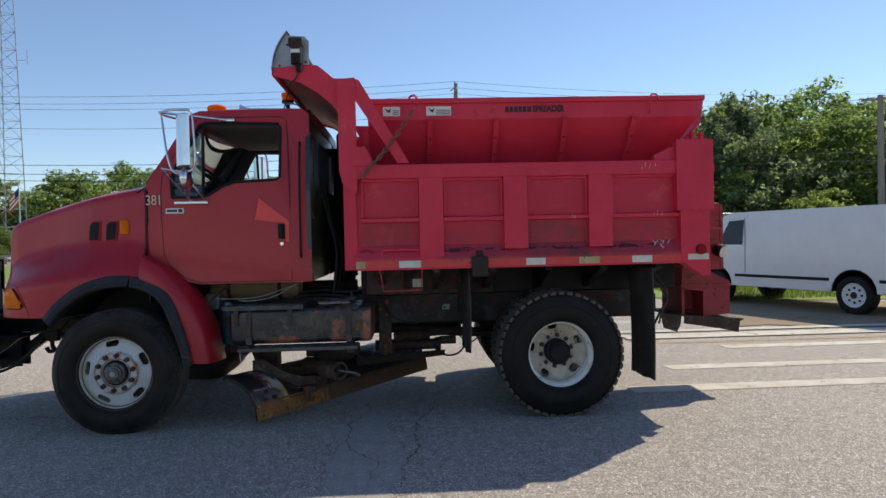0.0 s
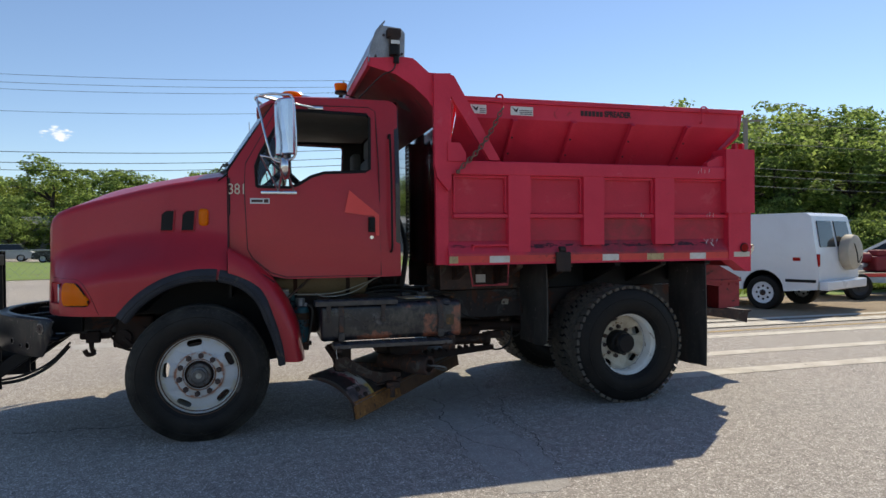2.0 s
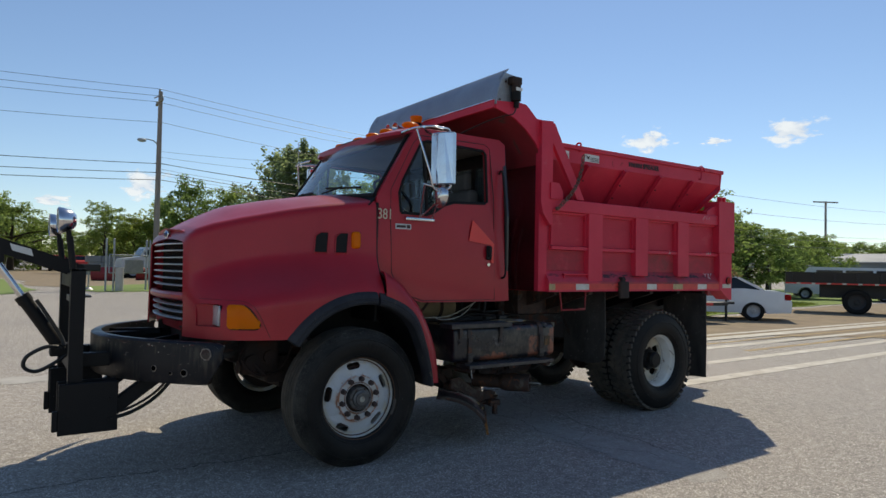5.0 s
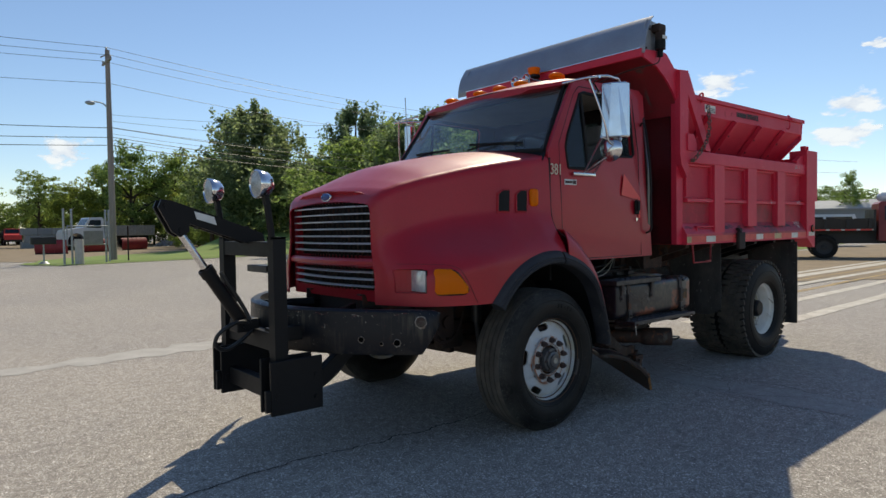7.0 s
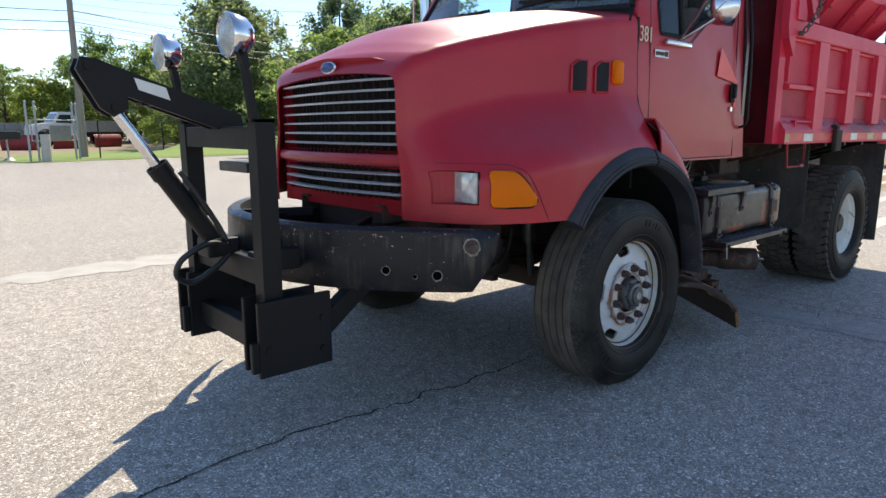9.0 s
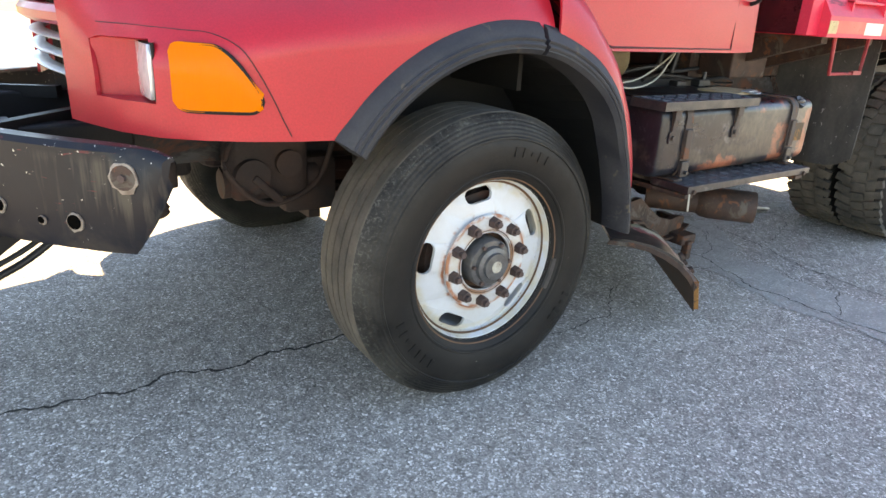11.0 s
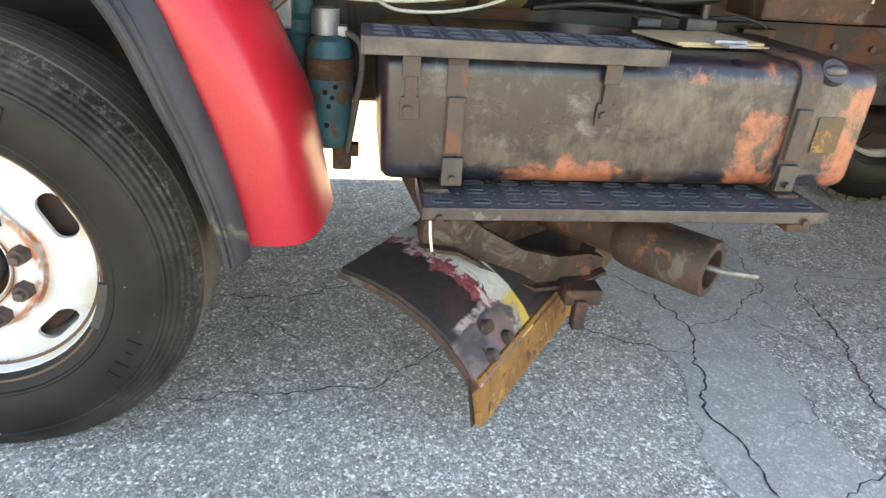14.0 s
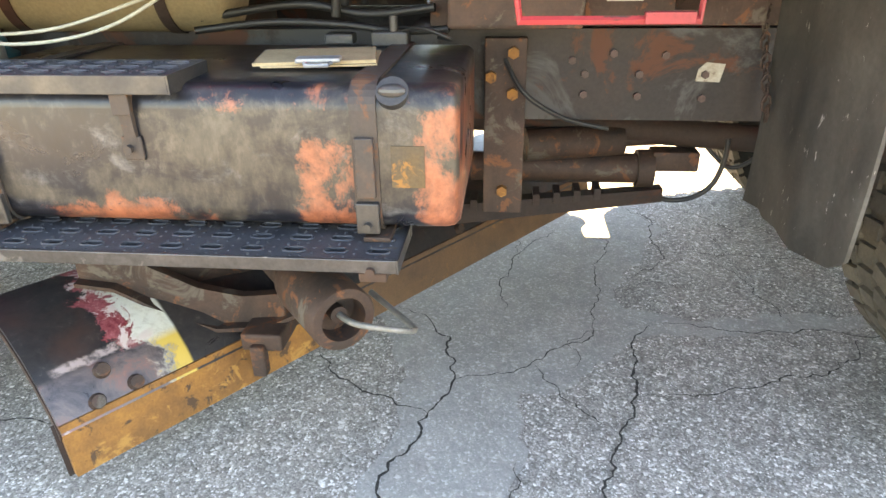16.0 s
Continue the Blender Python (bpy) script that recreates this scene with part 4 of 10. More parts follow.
# -- wheels --
def sector_disc(bm, r_in, r_out, cone, at, n=5, slot=(0.240, 0.055, 0.024), first=98.0):
    """A wheel disc with slotted hand holes: cone(r) gives the outward place of each radius."""
    for k in range(n):
        mid = radians(first + 360 / n * k)
        half = math.pi / n
        arc = [mid - half + 2 * half * i / 14 for i in range(15)]
        outer = [(r_out * math.cos(a), r_out * math.sin(a)) for a in arc] + [(r_in * math.cos(a), r_in * math.sin(a)) for a in reversed(arc)]
        rs, length, wide = slot
        hole = []
        for side in (1, -1):
            for i in range(7):
                a = (-math.pi / 2 + math.pi * i / 6)
                t, rr = side * (length - wide + wide * math.cos(a)), rs + side * wide * math.sin(a)
                hole.append((rr * math.cos(mid + t / rs), rr * math.sin(mid + t / rs)))
        tmp = bmesh.new()
        prism(tmp, outer, 'y', 0, 0.012, [hole])
        for v in tmp.verts:
            v.co.y = v.co.y - cone(math.hypot(v.co.x, v.co.z)) + at
        me = bpy.data.meshes.new("tmp")
        tmp.to_mesh(me)
        tmp.free()
        bm.from_mesh(me)
        bpy.data.meshes.remove(me)
    bmesh.ops.remove_doubles(bm, verts=bm.verts, dist=1e-5)
    return bm


def tyre_profile(r):
    side = [(0.292, -0.012), (0.305, 0.004), (0.345, 0.026), (0.40, 0.034), (0.452, 0.024), (r - 0.045, 0.008), (r - 0.015, -0.012), (r - 0.003, -0.03)]
    return side


def tyre_mesh(r, w):
    bm = solid()
    s = tyre_profile(r)
    back = [(a, -w - b) for a, b in reversed(s)]
    lathe(bm, s, (0, 0, 0), seg=72)
    lathe(bm, back, (0, 0, 0), seg=72)
    lathe(bm, [(0.292, -0.012), (0.27, -w / 2), (0.292, -w + 0.012)], (0, 0, 0), seg=48)
    # raised rings on the sidewall
    lathe(bm, [(0.432, 0.0255), (0.436, 0.031), (0.441, 0.030), (0.445, 0.0225)], (0, 0, 0), seg=72)
    lathe(bm, [(0.322, 0.012), (0.325, 0.019), (0.330, 0.021), (0.334, 0.019)], (0, 0, 0), seg=72)
    return bm


def tread_mesh(r, w, kind):
    bm = solid()
    d0, d1 = -0.03, -w + 0.03
    if kind == "rib":
        prof = [(r - 0.003, d0)]
        n = 5
        span = (d1 - d0) / n
        for i in range(n):
            a, b = d0 + span * i, d0 + span * (i + 1)
            prof += [(r, a + 0.1 * span), (r + 0.001, b - 0.12 * span)]
            if i < n - 1:
                prof += [(r - 0.012, b - 0.09 * span), (r - 0.012, b + 0.07 * span)]
        prof += [(r - 0.003, d1)]
        lathe(bm, prof, (0, 0, 0), seg=72)
    else:
        lathe(bm, [(r - 0.012, d0 + 0.004), (r - 0.012, d1 - 0.004)], (0, 0, 0), seg=72)
        n = 46
        for i in range(n):
            for row, (a, b, sh) in enumerate(((0.012, -0.085, 0), (-0.095, -w + 0.095, 0.5), (-w + 0.085, -w - 0.012, 0))):
                an = 2 * math.pi * (i + sh) / n
                m = Matrix.Rotation(an, 4, 'Y') @ Matrix.Translation((0, -(a + b) / 2, r - 0.011)) @ Matrix.Rotation(0.25 if row == 0 else -0.25 if row == 2 else 0.1, 4, 'Z')
                v = bmesh.ops.create_cube(bm, size=1, matrix=m @ Matrix.Diagonal((0.050, abs(a - b), 0.026, 1)))["verts"]
    return bm


def lug(bm, c, r=0.016, out=0.03):
    cyl(bm, c, (c[0], c[1] - out, c[2]), r * 1.15, r, seg=6)
    cyl(bm, (c[0], c[1] - out, c[2]), (c[0], c[1] - out - 0.014, c[2]), r * 0.55, seg=8)


def build_wheel(name, dished, r, w, enamel, label):
    bm = solid()
    # rolled flange, bead seat and barrel
    lathe(bm, [(0.300, -0.004), (0.312, 0.002), (0.318, -0.004), (0.314, -0.014), (0.300, -0.016), (0.288, -0.020), (0.282, -0.05), (0.268, -0.075), (0.262, -w + 0.04), (0.30, -w + 0.01), (0.315, -w)], (0, 0, 0), seg=72)
    lathe(bm, [(0.303, -0.001), (0.296, -0.010), (0.288, -0.035), (0.279, -0.055), (0.270, -0.064)], (0, 0, 0), seg=72)
    if dished:
        cone = lambda q: -0.245 + (q - 0.20) * 0.85 if q > 0.20 else -0.245
        disc = solid()
        sector_disc(disc, 0.105, 0.268, cone, 0.0, slot=(0.226, 0.042, 0.029))
    else:
        cone = lambda q: -0.022 if q < 0.182 else -0.022 - (q - 0.182) * 0.42
        sector_disc(bm, 0.105, 0.277, cone, 0.0)
    wheel = P(name, bm, enamel, label, smooth=35)
    if dished:
        part("wheel_disc", disc, WHEEL_DISC, wheel, "grimy cream disc, darkened for shade, with round hand holes", smooth=35)
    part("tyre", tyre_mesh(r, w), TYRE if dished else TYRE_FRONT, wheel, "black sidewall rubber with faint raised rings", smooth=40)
    part("tread", tread_mesh(r, w, "lug" if dished else "rib"), TREAD, wheel, "dusty worn tread", smooth=30 if not dished else None)
    bm = solid()
    lathe(bm, [(0.2755, -0.046), (0.2835, -0.043), (0.283, -0.047)] if not dished else [(0.262, -0.17), (0.266, -0.168), (0.2655, -0.172)], (0, 0, 0), seg=72, closed=True)
    if not dished:
        lathe(bm, [(0.2985, 0.0005), (0.3035, 0.0025), (0.3035, 0.0)], (0, 0, 0), seg=72, closed=True)
    part("rust_line", bm, BROWN_RUST, wheel, "rust line between disc and rim")
    if not dished:
        # worn moulded marks on the sidewall, too faint to read
        mk = random.Random(3)
        for first_, count in ((62, 5), (200, 7), (318, 4)):
            for k in range(count):
                bm = solid()
                an = radians(first_ + 5.2 * k)
                hh = 0.016 if k != 2 else 0.006
                o = Vector((0.395 * math.cos(an), -0.0345, 0.395 * math.sin(an)))
                bmesh.ops.create_cube(bm, size=1, matrix=Matrix.Translation(o) @ Matrix.Rotation(-an, 4, 'Y') @ Matrix.Diagonal((2 * hh, 0.003, 0.018 * mk.uniform(0.6, 1.1), 1)))
                part("sidewall_mark", bm, TYRE, wheel)
    base = cone(0.14)
    bm = solid()
    ring_r = 0.172
    lathe(bm, [(0.108, base + 0.0005), (0.112, base + 0.005), (ring_r - 0.004, base + 0.005), (ring_r, base + 0.0005)], (0, 0, 0), seg=60)
    part("bolt_ring", bm, RUST_STAIN if not dished else WHEEL_DISC, wheel, "rust-stained bolt circle", smooth=40)
    for k in range(10):
        a = radians(12 + 36 * k)
        bm = solid()
        lug(bm, (0.143 * math.cos(a), -base - 0.003, 0.143 * math.sin(a)), 0.0195, 0.030)
        part("lug_nut", bm, LUG_RUST, wheel, "rusty lug nut" if k == 0 else "")
    bm = solid()
    bolts = []
    if dished:
        lathe(bm, [(0.112, base - 0.01), (0.114, base + 0.10), (0.108, base + 0.115), (0.098, base + 0.12), (0.094, base + 0.175), (0.075, base + 0.195), (0, base + 0.197)], (0, 0, 0), seg=32)
        for k in range(8):
            a = 2 * math.pi * k / 8
            bolts.append(cyl(solid(), (0.086 * math.cos(a), -base - 0.09, 0.086 * math.sin(a)), (0.086 * math.cos(a), -base - 0.108, 0.086 * math.sin(a)), 0.009, seg=6))
    else:
        lathe(bm, [(0.088, base - 0.040), (0.087, base + 0.020), (0.082, base + 0.027), (0.066, base + 0.029), (0.063, base + 0.044), (0.048, base + 0.049), (0.046, base + 0.060), (0.020, base + 0.062), (0.018, base + 0.058), (0, base + 0.058)], (0, 0, 0), seg=36)
        well = solid()
        lathe(well, [(0.120, base + 0.0008), (0.116, base + 0.0065), (0.110, base + 0.002), (0.108, base - 0.038), (0.086, base - 0.040)], (0, 0, 0), seg=48)
        part("hub_recess", well, HUB_WELL, wheel, "dark rust-edged recess round the hub", smooth=30)
        for k in range(6):
            a = 2 * math.pi * k / 6
            bolts.append(cyl(solid(), (0.0745 * math.cos(a), -base - 0.027, 0.0745 * math.sin(a)), (0.0745 * math.cos(a), -base - 0.039, 0.0745 * math.sin(a)), 0.0075, seg=6))
    part("hub", bm, HUB_MAT if not dished else BLACK_STEEL, wheel, "greasy dark hub", smooth=35)
    for b_ in bolts:
        part("hub_bolt", b_, LUG_RUST, wheel)
    if not dished:
        bm = solid()
        cyl(bm, (0, -base - 0.0575, 0), (0, -base - 0.0635, 0), 0.021, seg=24)
        part("hub_cap_disc", bm, DIRTY_LABEL, wheel, "pale round sight glass")
        for k in range(7):
            bm = solid()
            an = radians(-8 - 3.2 * k)
            o = Vector((0.303 * math.cos(an), -0.004, 0.303 * math.sin(an)))
            v = bmesh.ops.create_cube(bm, size=1, matrix=Matrix.Translation(o) @ Matrix.Rotation(-an, 4, 'Y') @ Matrix.Diagonal((0.019, 0.010, 0.017, 1)))
            part("balance_weight", bm, STEP_MAT, wheel, "grey clip-on balance weight")
    return wheel


FRONT_X, REAR_X = -2.53, 1.285
fw = build_wheel("front_wheel", False, 0.514, 0.285, WHEEL_WHITE, "white enamel steel disc wheel with slotted holes")
fw.matrix_basis = pose(FRONT_X - 0.020, -1.245, 0.521) @ Matrix.Scale(1.045, 4)
copy_thing(fw, pose(FRONT_X - 0.015, 1.245, 0.527, 0, 0, 180) @ Matrix.Scale(1.045, 4))
rw = build_wheel("rear_wheel", True, 0.556, 0.270, WHEEL_REAR, "deep-dished dirty white dual wheel with rust")
rw.matrix_basis = pose(REAR_X, -1.165, 0.548)
inner = copy_thing(rw, pose(REAR_X, -0.56, 0.548, 0, 0, 180))
copy_thing(rw, pose(REAR_X, 1.165, 0.548, 0, 0, 180))
copy_thing(rw, pose(REAR_X, 0.56, 0.548))

# -- chassis --
for bx0, yy, rr in ((FRONT_X, 1.16, 0.246), (REAR_X, 0.84, 0.225)):
    for s in (-1, 1):
        bm = solid()
        zz = 0.522 if bx0 < 0 else 0.538
        cyl(bm, (bx0, s * yy, zz), (bx0, s * (yy - 0.20), zz), rr, seg=36)
        cyl(bm, (bx0, s * (yy - 0.20), zz), (bx0, s * (yy - 0.23), zz), rr * 1.08, seg=36)
        P("brake_drum", bm, FRAME_DARK, "dark rusty brake drum", smooth=40)
for s, nm in ((-1, "frame_rail"), (1, "frame_rail")):
    bm = solid()
    y = s * 0.43
    prism(bm, [(y, 0.78), (y, 1.05), (y - s * 0.08, 1.05), (y - s * 0.08, 1.04), (y - s * 0.01, 1.04), (y - s * 0.01, 0.79), (y - s * 0.08, 0.79), (y - s * 0.08, 0.78)], 'x', -3.7, 2.40)
    rail = P(nm, bm, RAIL_MAT, "grimy steel channel with rusty bolts")
    if s < 0:
        for i, (bx_, bz) in enumerate([(-0.10, 0.96), (0.02, 0.98), (0.17, 0.975), (-0.06, 0.86), (0.10, 0.855), (0.29, 0.85), (-0.06, 0.92), (0.10, 0.92), (0.29, 0.92), (-1.0, 0.95), (-1.0, 0.86), (0.6, 0.95), (0.6, 0.86), (1.9, 0.95), (1.9, 0.86), (2.3, 0.9)]):
            bm = solid()
            cyl(bm, (bx_, y - 0.001, bz), (bx_, y - 0.014, bz), 0.012, seg=6)
            part("bolt", bm, LUG_RUST, rail)
bm = solid()
for x in (-3.2, -1.4, -0.6, 0.5, 2.0, 2.36):
    bx(bm, x - 0.06, x + 0.06, -0.42, 0.42, 0.82, 1.0)
parts("cross_member", bm, FRAME_DARK, truck)
bm = solid()
bx(bm, -0.36, -0.235, -0.475, -0.435, 0.48, 1.03, 0.004)
hang = P("hanger_bracket", bm, RUST, "rusty bolted hanger bracket")
for bz, bxx in ((0.99, -0.275), (0.92, -0.34), (0.87, -0.275), (0.56, -0.30)):
    bm = solid()
    cyl(bm, (bxx, -0.475, bz), (bxx, -0.497, bz), 0.018, seg=6)
    part("bolt", bm, ORANGE_RUST, hang)
bm = solid()
prism(bm, [(0.265, 0.90), (0.335, 0.897), (0.345, 0.95), (0.29, 0.955), (0.27, 0.935)], 'y', -0.4345, -0.432)
P("rail_label", bm, DIRTY_LABEL, "small torn white sticker")
bm = solid()  # front axle and springs
beam(bm, (FRONT_X, -0.95, 0.50), (FRONT_X, 0.95, 0.50), 0.10, 0.12, 0.02)
P("front_axle", bm, FRAME_DARK)
for s in (-1, 1):
    bm = solid()
    pts = [(-3.25, s * 0.43, 0.74), (-2.9, s * 0.43, 0.66), (FRONT_X, s * 0.43, 0.62), (-2.2, s * 0.43, 0.66), (-1.9, s * 0.43, 0.76)]
    for k in range(4):
        run = smooth_run([(FRONT_X + (p[0] - FRONT_X) * (1 - 0.15 * k), p[1], p[2] - 0.016 * k) for p in pts])
        for a, b in zip(run, run[1:]):
            bx(bm, min(a.x, b.x), max(a.x, b.x), a.y - 0.045, a.y + 0.045, (a.z + b.z) / 2 - 0.006, (a.z + b.z) / 2 + 0.006)
    P("leaf_spring", bm, FRAME_DARK)
bm = solid()  # rear axle with its bowl
cyl(bm, (REAR_X, -0.95, 0.548), (REAR_X, 0.95, 0.548), 0.09)
ball(bm, (REAR_X, 0.0, 0.54), 0.24, (0.9, 0.8, 1))
P("rear_axle", bm, FRAME_DARK, smooth=40)
bm = solid()
for s in (-1, 1):
    for k in range(6):
        bx(bm, REAR_X - 0.68 + 0.09 * k, REAR_X + 0.68 - 0.09 * k, s * 0.43 - 0.045, s * 0.43 + 0.045, 0.66 - 0.018 * k, 0.676 - 0.018 * k)
parts("spring_leaf", bm, FRAME_DARK, truck)
bm = solid()
cyl(bm, (-1.0, 0.0, 0.72), (REAR_X, 0.0, 0.56), 0.05)
P("drive_shaft", bm, FRAME_DARK, smooth=40)
bm = solid()  # engine and gearbox
bx(bm, -3.3, -2.1, -0.34, 0.34, 0.72, 1.6, 0.05)
bx(bm, -2.1, -1.2, -0.24, 0.24, 0.66, 1.15, 0.08)
P("engine", bm, FRAME_DARK)
bm = solid()
lathe(bm, [(0.0, 0.0), (0.030, 0.0), (0.040, 0.03), (0.040, 0.14), (0.052, 0.15), (0.052, 0.19), (0.043, 0.20), (0.046, 0.30), (0.058, 0.31), (0.058, 0.345), (0.035, 0.36), (0.030, 0.41), (0, 0.42)], (-1.83, -0.58, 0.66), (0.03, 0, 1), 20)
for zz in (0.81, 0.965):
    for a in (-150, -110, -70, -30):
        cyl(bm, (-1.825 + 0.05 * math.cos(radians(a)), -0.58 + 0.05 * math.sin(radians(a)), zz), (-1.825 + 0.05 * math.cos(radians(a)), -0.58 + 0.05 * math.sin(radians(a)), zz + 0.02), 0.008, seg=6)
P("air_compressor", bm, TEAL, "teal-painted rusty engine casting", smooth=35)
CX_, CY_ = -1.735, -0.70
bm = solid()
lathe(bm, [(0, 0.655), (0.045, 0.658), (0.060, 0.675), (0.066, 0.70), (0.066, 0.94), (0.058, 0.965), (0.034, 0.98), (0, 0.984)], (CX_, CY_, 0), (0, 0, 1), 32)
can = P("canister", bm, TEAL, "teal canister with chipped paint", smooth=40)
bm = solid()
lathe(bm, [(0.066, 0.862), (0.0695, 0.866), (0.0695, 0.918), (0.066, 0.922)], (CX_, CY_, 0), (0, 0, 1), 32)
part("strap", bm, BROWN_RUST, can, "rusty brown strap", smooth=40)
bm = solid()
for a_, z_ in ((-1.75, 0.83), (-1.45, 0.815), (-1.60, 0.79), (-1.30, 0.845), (-1.70, 0.735)):
    cyl(bm, (CX_ + 0.0655 * math.cos(a_), CY_ + 0.0655 * math.sin(a_), z_), (CX_ + 0.0675 * math.cos(a_), CY_ + 0.0675 * math.sin(a_), z_), 0.008, seg=7)
parts("paint_chip", bm, BLACK_STEEL, can)
bm = solid()
bx(bm, CX_ + 0.005, CX_ + 0.062, CY_ - 0.03, CY_ + 0.03, 0.585, 0.668, 0.008)
bx(bm, CX_ + 0.055, CX_ + 0.085, CY_ - 0.02, CY_ + 0.02, 0.625, 0.665, 0.005)
part("foot", bm, RUST, can, "dark rusty foot")
bm = solid()
cyl(bm, (CX_ - 0.01, CY_, 0.98), (CX_ - 0.01, CY_, 1.05), 0.04, seg=18)
bx(bm, CX_ + 0.02, CX_ + 0.05, CY_ - 0.02, CY_ + 0.02, 0.975, 1.005, 0.004)
part("valve", bm, GALV, can, "grey metal valve", smooth=40)
bm = solid()
tube(bm, smooth_run([(CX_ + 0.045, CY_ - 0.01, 0.99), (CX_ + 0.085, CY_ - 0.04, 0.965), (CX_ + 0.092, CY_ - 0.06, 0.90), (CX_ + 0.075, CY_ - 0.07, 0.80), (CX_ + 0.058, CY_ - 0.06, 0.70), (CX_ + 0.050, CY_ - 0.04, 0.65)], 6), 0.0095)
part("hose", bm, HOSE_DUSTY, can, "dusty grey-brown hose", smooth=60)
bm = solid()
cyl(bm, (-1.95, -0.42, 1.17), (-1.14, -0.42, 1.17), 0.125, seg=28)
for x in (-1.95, -1.14):
    ball(bm, (x, -0.42, 1.17), 0.125, (0.35, 1, 1), 20, 10)
at = P("air_tank", bm, TAN_TANK, "tan cylindrical air tank with strap", smooth=40)
for x in (-1.78, -1.30):
    bm = solid()
    lathe(bm, [(0.127, -0.018), (0.131, -0.018), (0.131, 0.018), (0.127, 0.018)], (x, -0.42, 1.17), (1, 0, 0), 32)
    part("strap", bm, FRAME_DARK, at)
bm = solid()
cyl(bm, (-1.75, 0.25, 1.12), (-0.62, 0.25, 1.12), 0.06)
cyl(bm, (-0.45, 0.30, 0.62), (0.62, 0.32, 0.70), 0.045)
cyl(bm, (-0.22, -0.10, 0.60), (0.14, -0.02, 0.60), 0.06)
cyl(bm, (0.14, -0.02, 0.60), (0.6, 0.05, 0.61), 0.025)
P("exhaust_pipe", bm, RUST, smooth=40)
# cables over the tank
for i, (pts, r, mt) in enumerate((
        ([(-2.0, -0.80, 1.12), (-1.75, -0.86, 1.095), (-1.45, -0.85, 1.10), (-1.2, -0.8, 1.17), (-0.95, -0.72, 1.26)], 0.0045, WIRE_WHITE),
        ([(-1.62, -0.86, 1.10), (-1.55, -0.90, 1.075), (-1.40, -0.88, 1.08), (-1.25, -0.84, 1.12), (-1.08, -0.78, 1.22)], 0.0045, WIRE_WHITE),
        ([(-1.15, -0.66, 1.075), (-0.95, -0.6, 1.09), (-0.75, -0.58, 1.08), (-0.6, -0.6, 1.065), (-0.45, -0.64, 1.075)], 0.010, WIRE_BLACK),
        ([(-1.2, -0.5, 1.09), (-0.9, -0.52, 1.13), (-0.7, -0.5, 1.10), (-0.5, -0.52, 1.12)], 0.012, WIRE_BLACK),
        ([(-0.60, -0.62, 1.06), (-0.52, -0.70, 1.085), (-0.44, -0.72, 1.06), (-0.48, -0.62, 1.05)], 0.005, WIRE_BLACK),
        ([(-0.30, -0.47, 0.97), (-0.24, -0.52, 0.88), (-0.12, -0.49, 0.80), (0.02, -0.46, 0.76)], 0.007, WIRE_BLACK),
        ([(0.42, 0.0, 0.62), (0.55, -0.02, 0.50), (0.66, -0.02, 0.56), (0.70, -0.02, 0.66)], 0.008, WIRE_BLACK))):
    bm = solid()
    tube(bm, smooth_run(pts, 8), r)
    P("cable", bm, mt, smooth=60)
bm = solid()
bx(bm, -0.66, -0.56, -0.66, -0.60, 1.03, 1.07, 0.006)
cyl(bm, (-0.60, -0.64, 1.03), (-0.60, -0.64, 1.11), 0.012)
bx(bm, -0.80, -0.72, -0.62, -0.56, 1.03, 1.06, 0.006)
parts("hose_fitting", bm, STEP_MAT, truck)
bm = solid()
bx(bm, -1.96, -1.84, -0.66, -0.52, 0.98, 1.13, 0.01)
parts("valve_block", bm, GALV, truck)
bm = solid()
cyl(bm, (-1.92, -0.95, 1.02), (-1.66, -0.85, 1.24), 0.012, seg=10)
P("stay_rod", bm, RUST, "thin rusty stay rod")

# Black plates added to stop bright ground showing through the wheel arches.
for s in (-1, 1):
    bm = solid()
    prism(bm, [(-3.25, 0.95), (-3.25, 1.5), (-2.4, 1.75), (-1.95, 1.2), (-1.80, 0.52), (-2.06, 0.50), (-2.25, 0.95), (-2.8, 0.95)], 'y', s * 0.60, s * 0.62)
    P("arch_blocker", bm, BLACK_PLASTIC)
bm = solid()
bx(bm, -3.05, -2.05, -0.26, 0.26, 0.56, 0.75, 0.04)
bx(bm, -3.6, -3.35, -0.40, 0.40, 0.72, 1.6, 0.02)
P("oil_pan", bm, FRAME_DARK)
bm = solid()
cyl(bm, (-2.74, -0.62, 0.77), (-2.74, -0.62, 0.93), 0.042)
cyl(bm, (-2.70, -0.62, 0.55), (-2.74, -0.62, 0.78), 0.022)
P("shock_absorber", bm, STEP_MAT, "grey shock absorber", smooth=40)
# Two unseen far-side boxes, added to block bright ground under the bed.
bm = solid()
bx(bm, -1.62, -0.40, 0.56, 1.17, 0.66, 1.04, 0.05, 3)
P("front_light_block", bm, FRAME_DARK)
bm = solid()
bx(bm, -0.30, 0.50, 0.52, 1.10, 0.62, 1.25, 0.03)
P("rear_light_block", bm, FRAME_DARK)
bm = solid()
cyl(bm, (-3.3, -0.36, 0.80), (-2.2, -0.36, 0.62), 0.03)
beam(bm, (-2.9, -0.5, 0.55), (-2.9, 0.7, 0.52), 0.05, 0.05)
P("steering_link", bm, FRAME_DARK)
bm = solid()  # steering box with its arm and hoses
bx(bm, -3.27, -2.97, -0.63, -0.47, 0.66, 0.94, 0.035, 3)
cyl(bm, (-3.20, -0.66, 0.76), (-3.20, -0.60, 0.76), 0.065)
cyl(bm, (-3.06, -0.655, 0.80), (-3.06, -0.60, 0.80), 0.05)
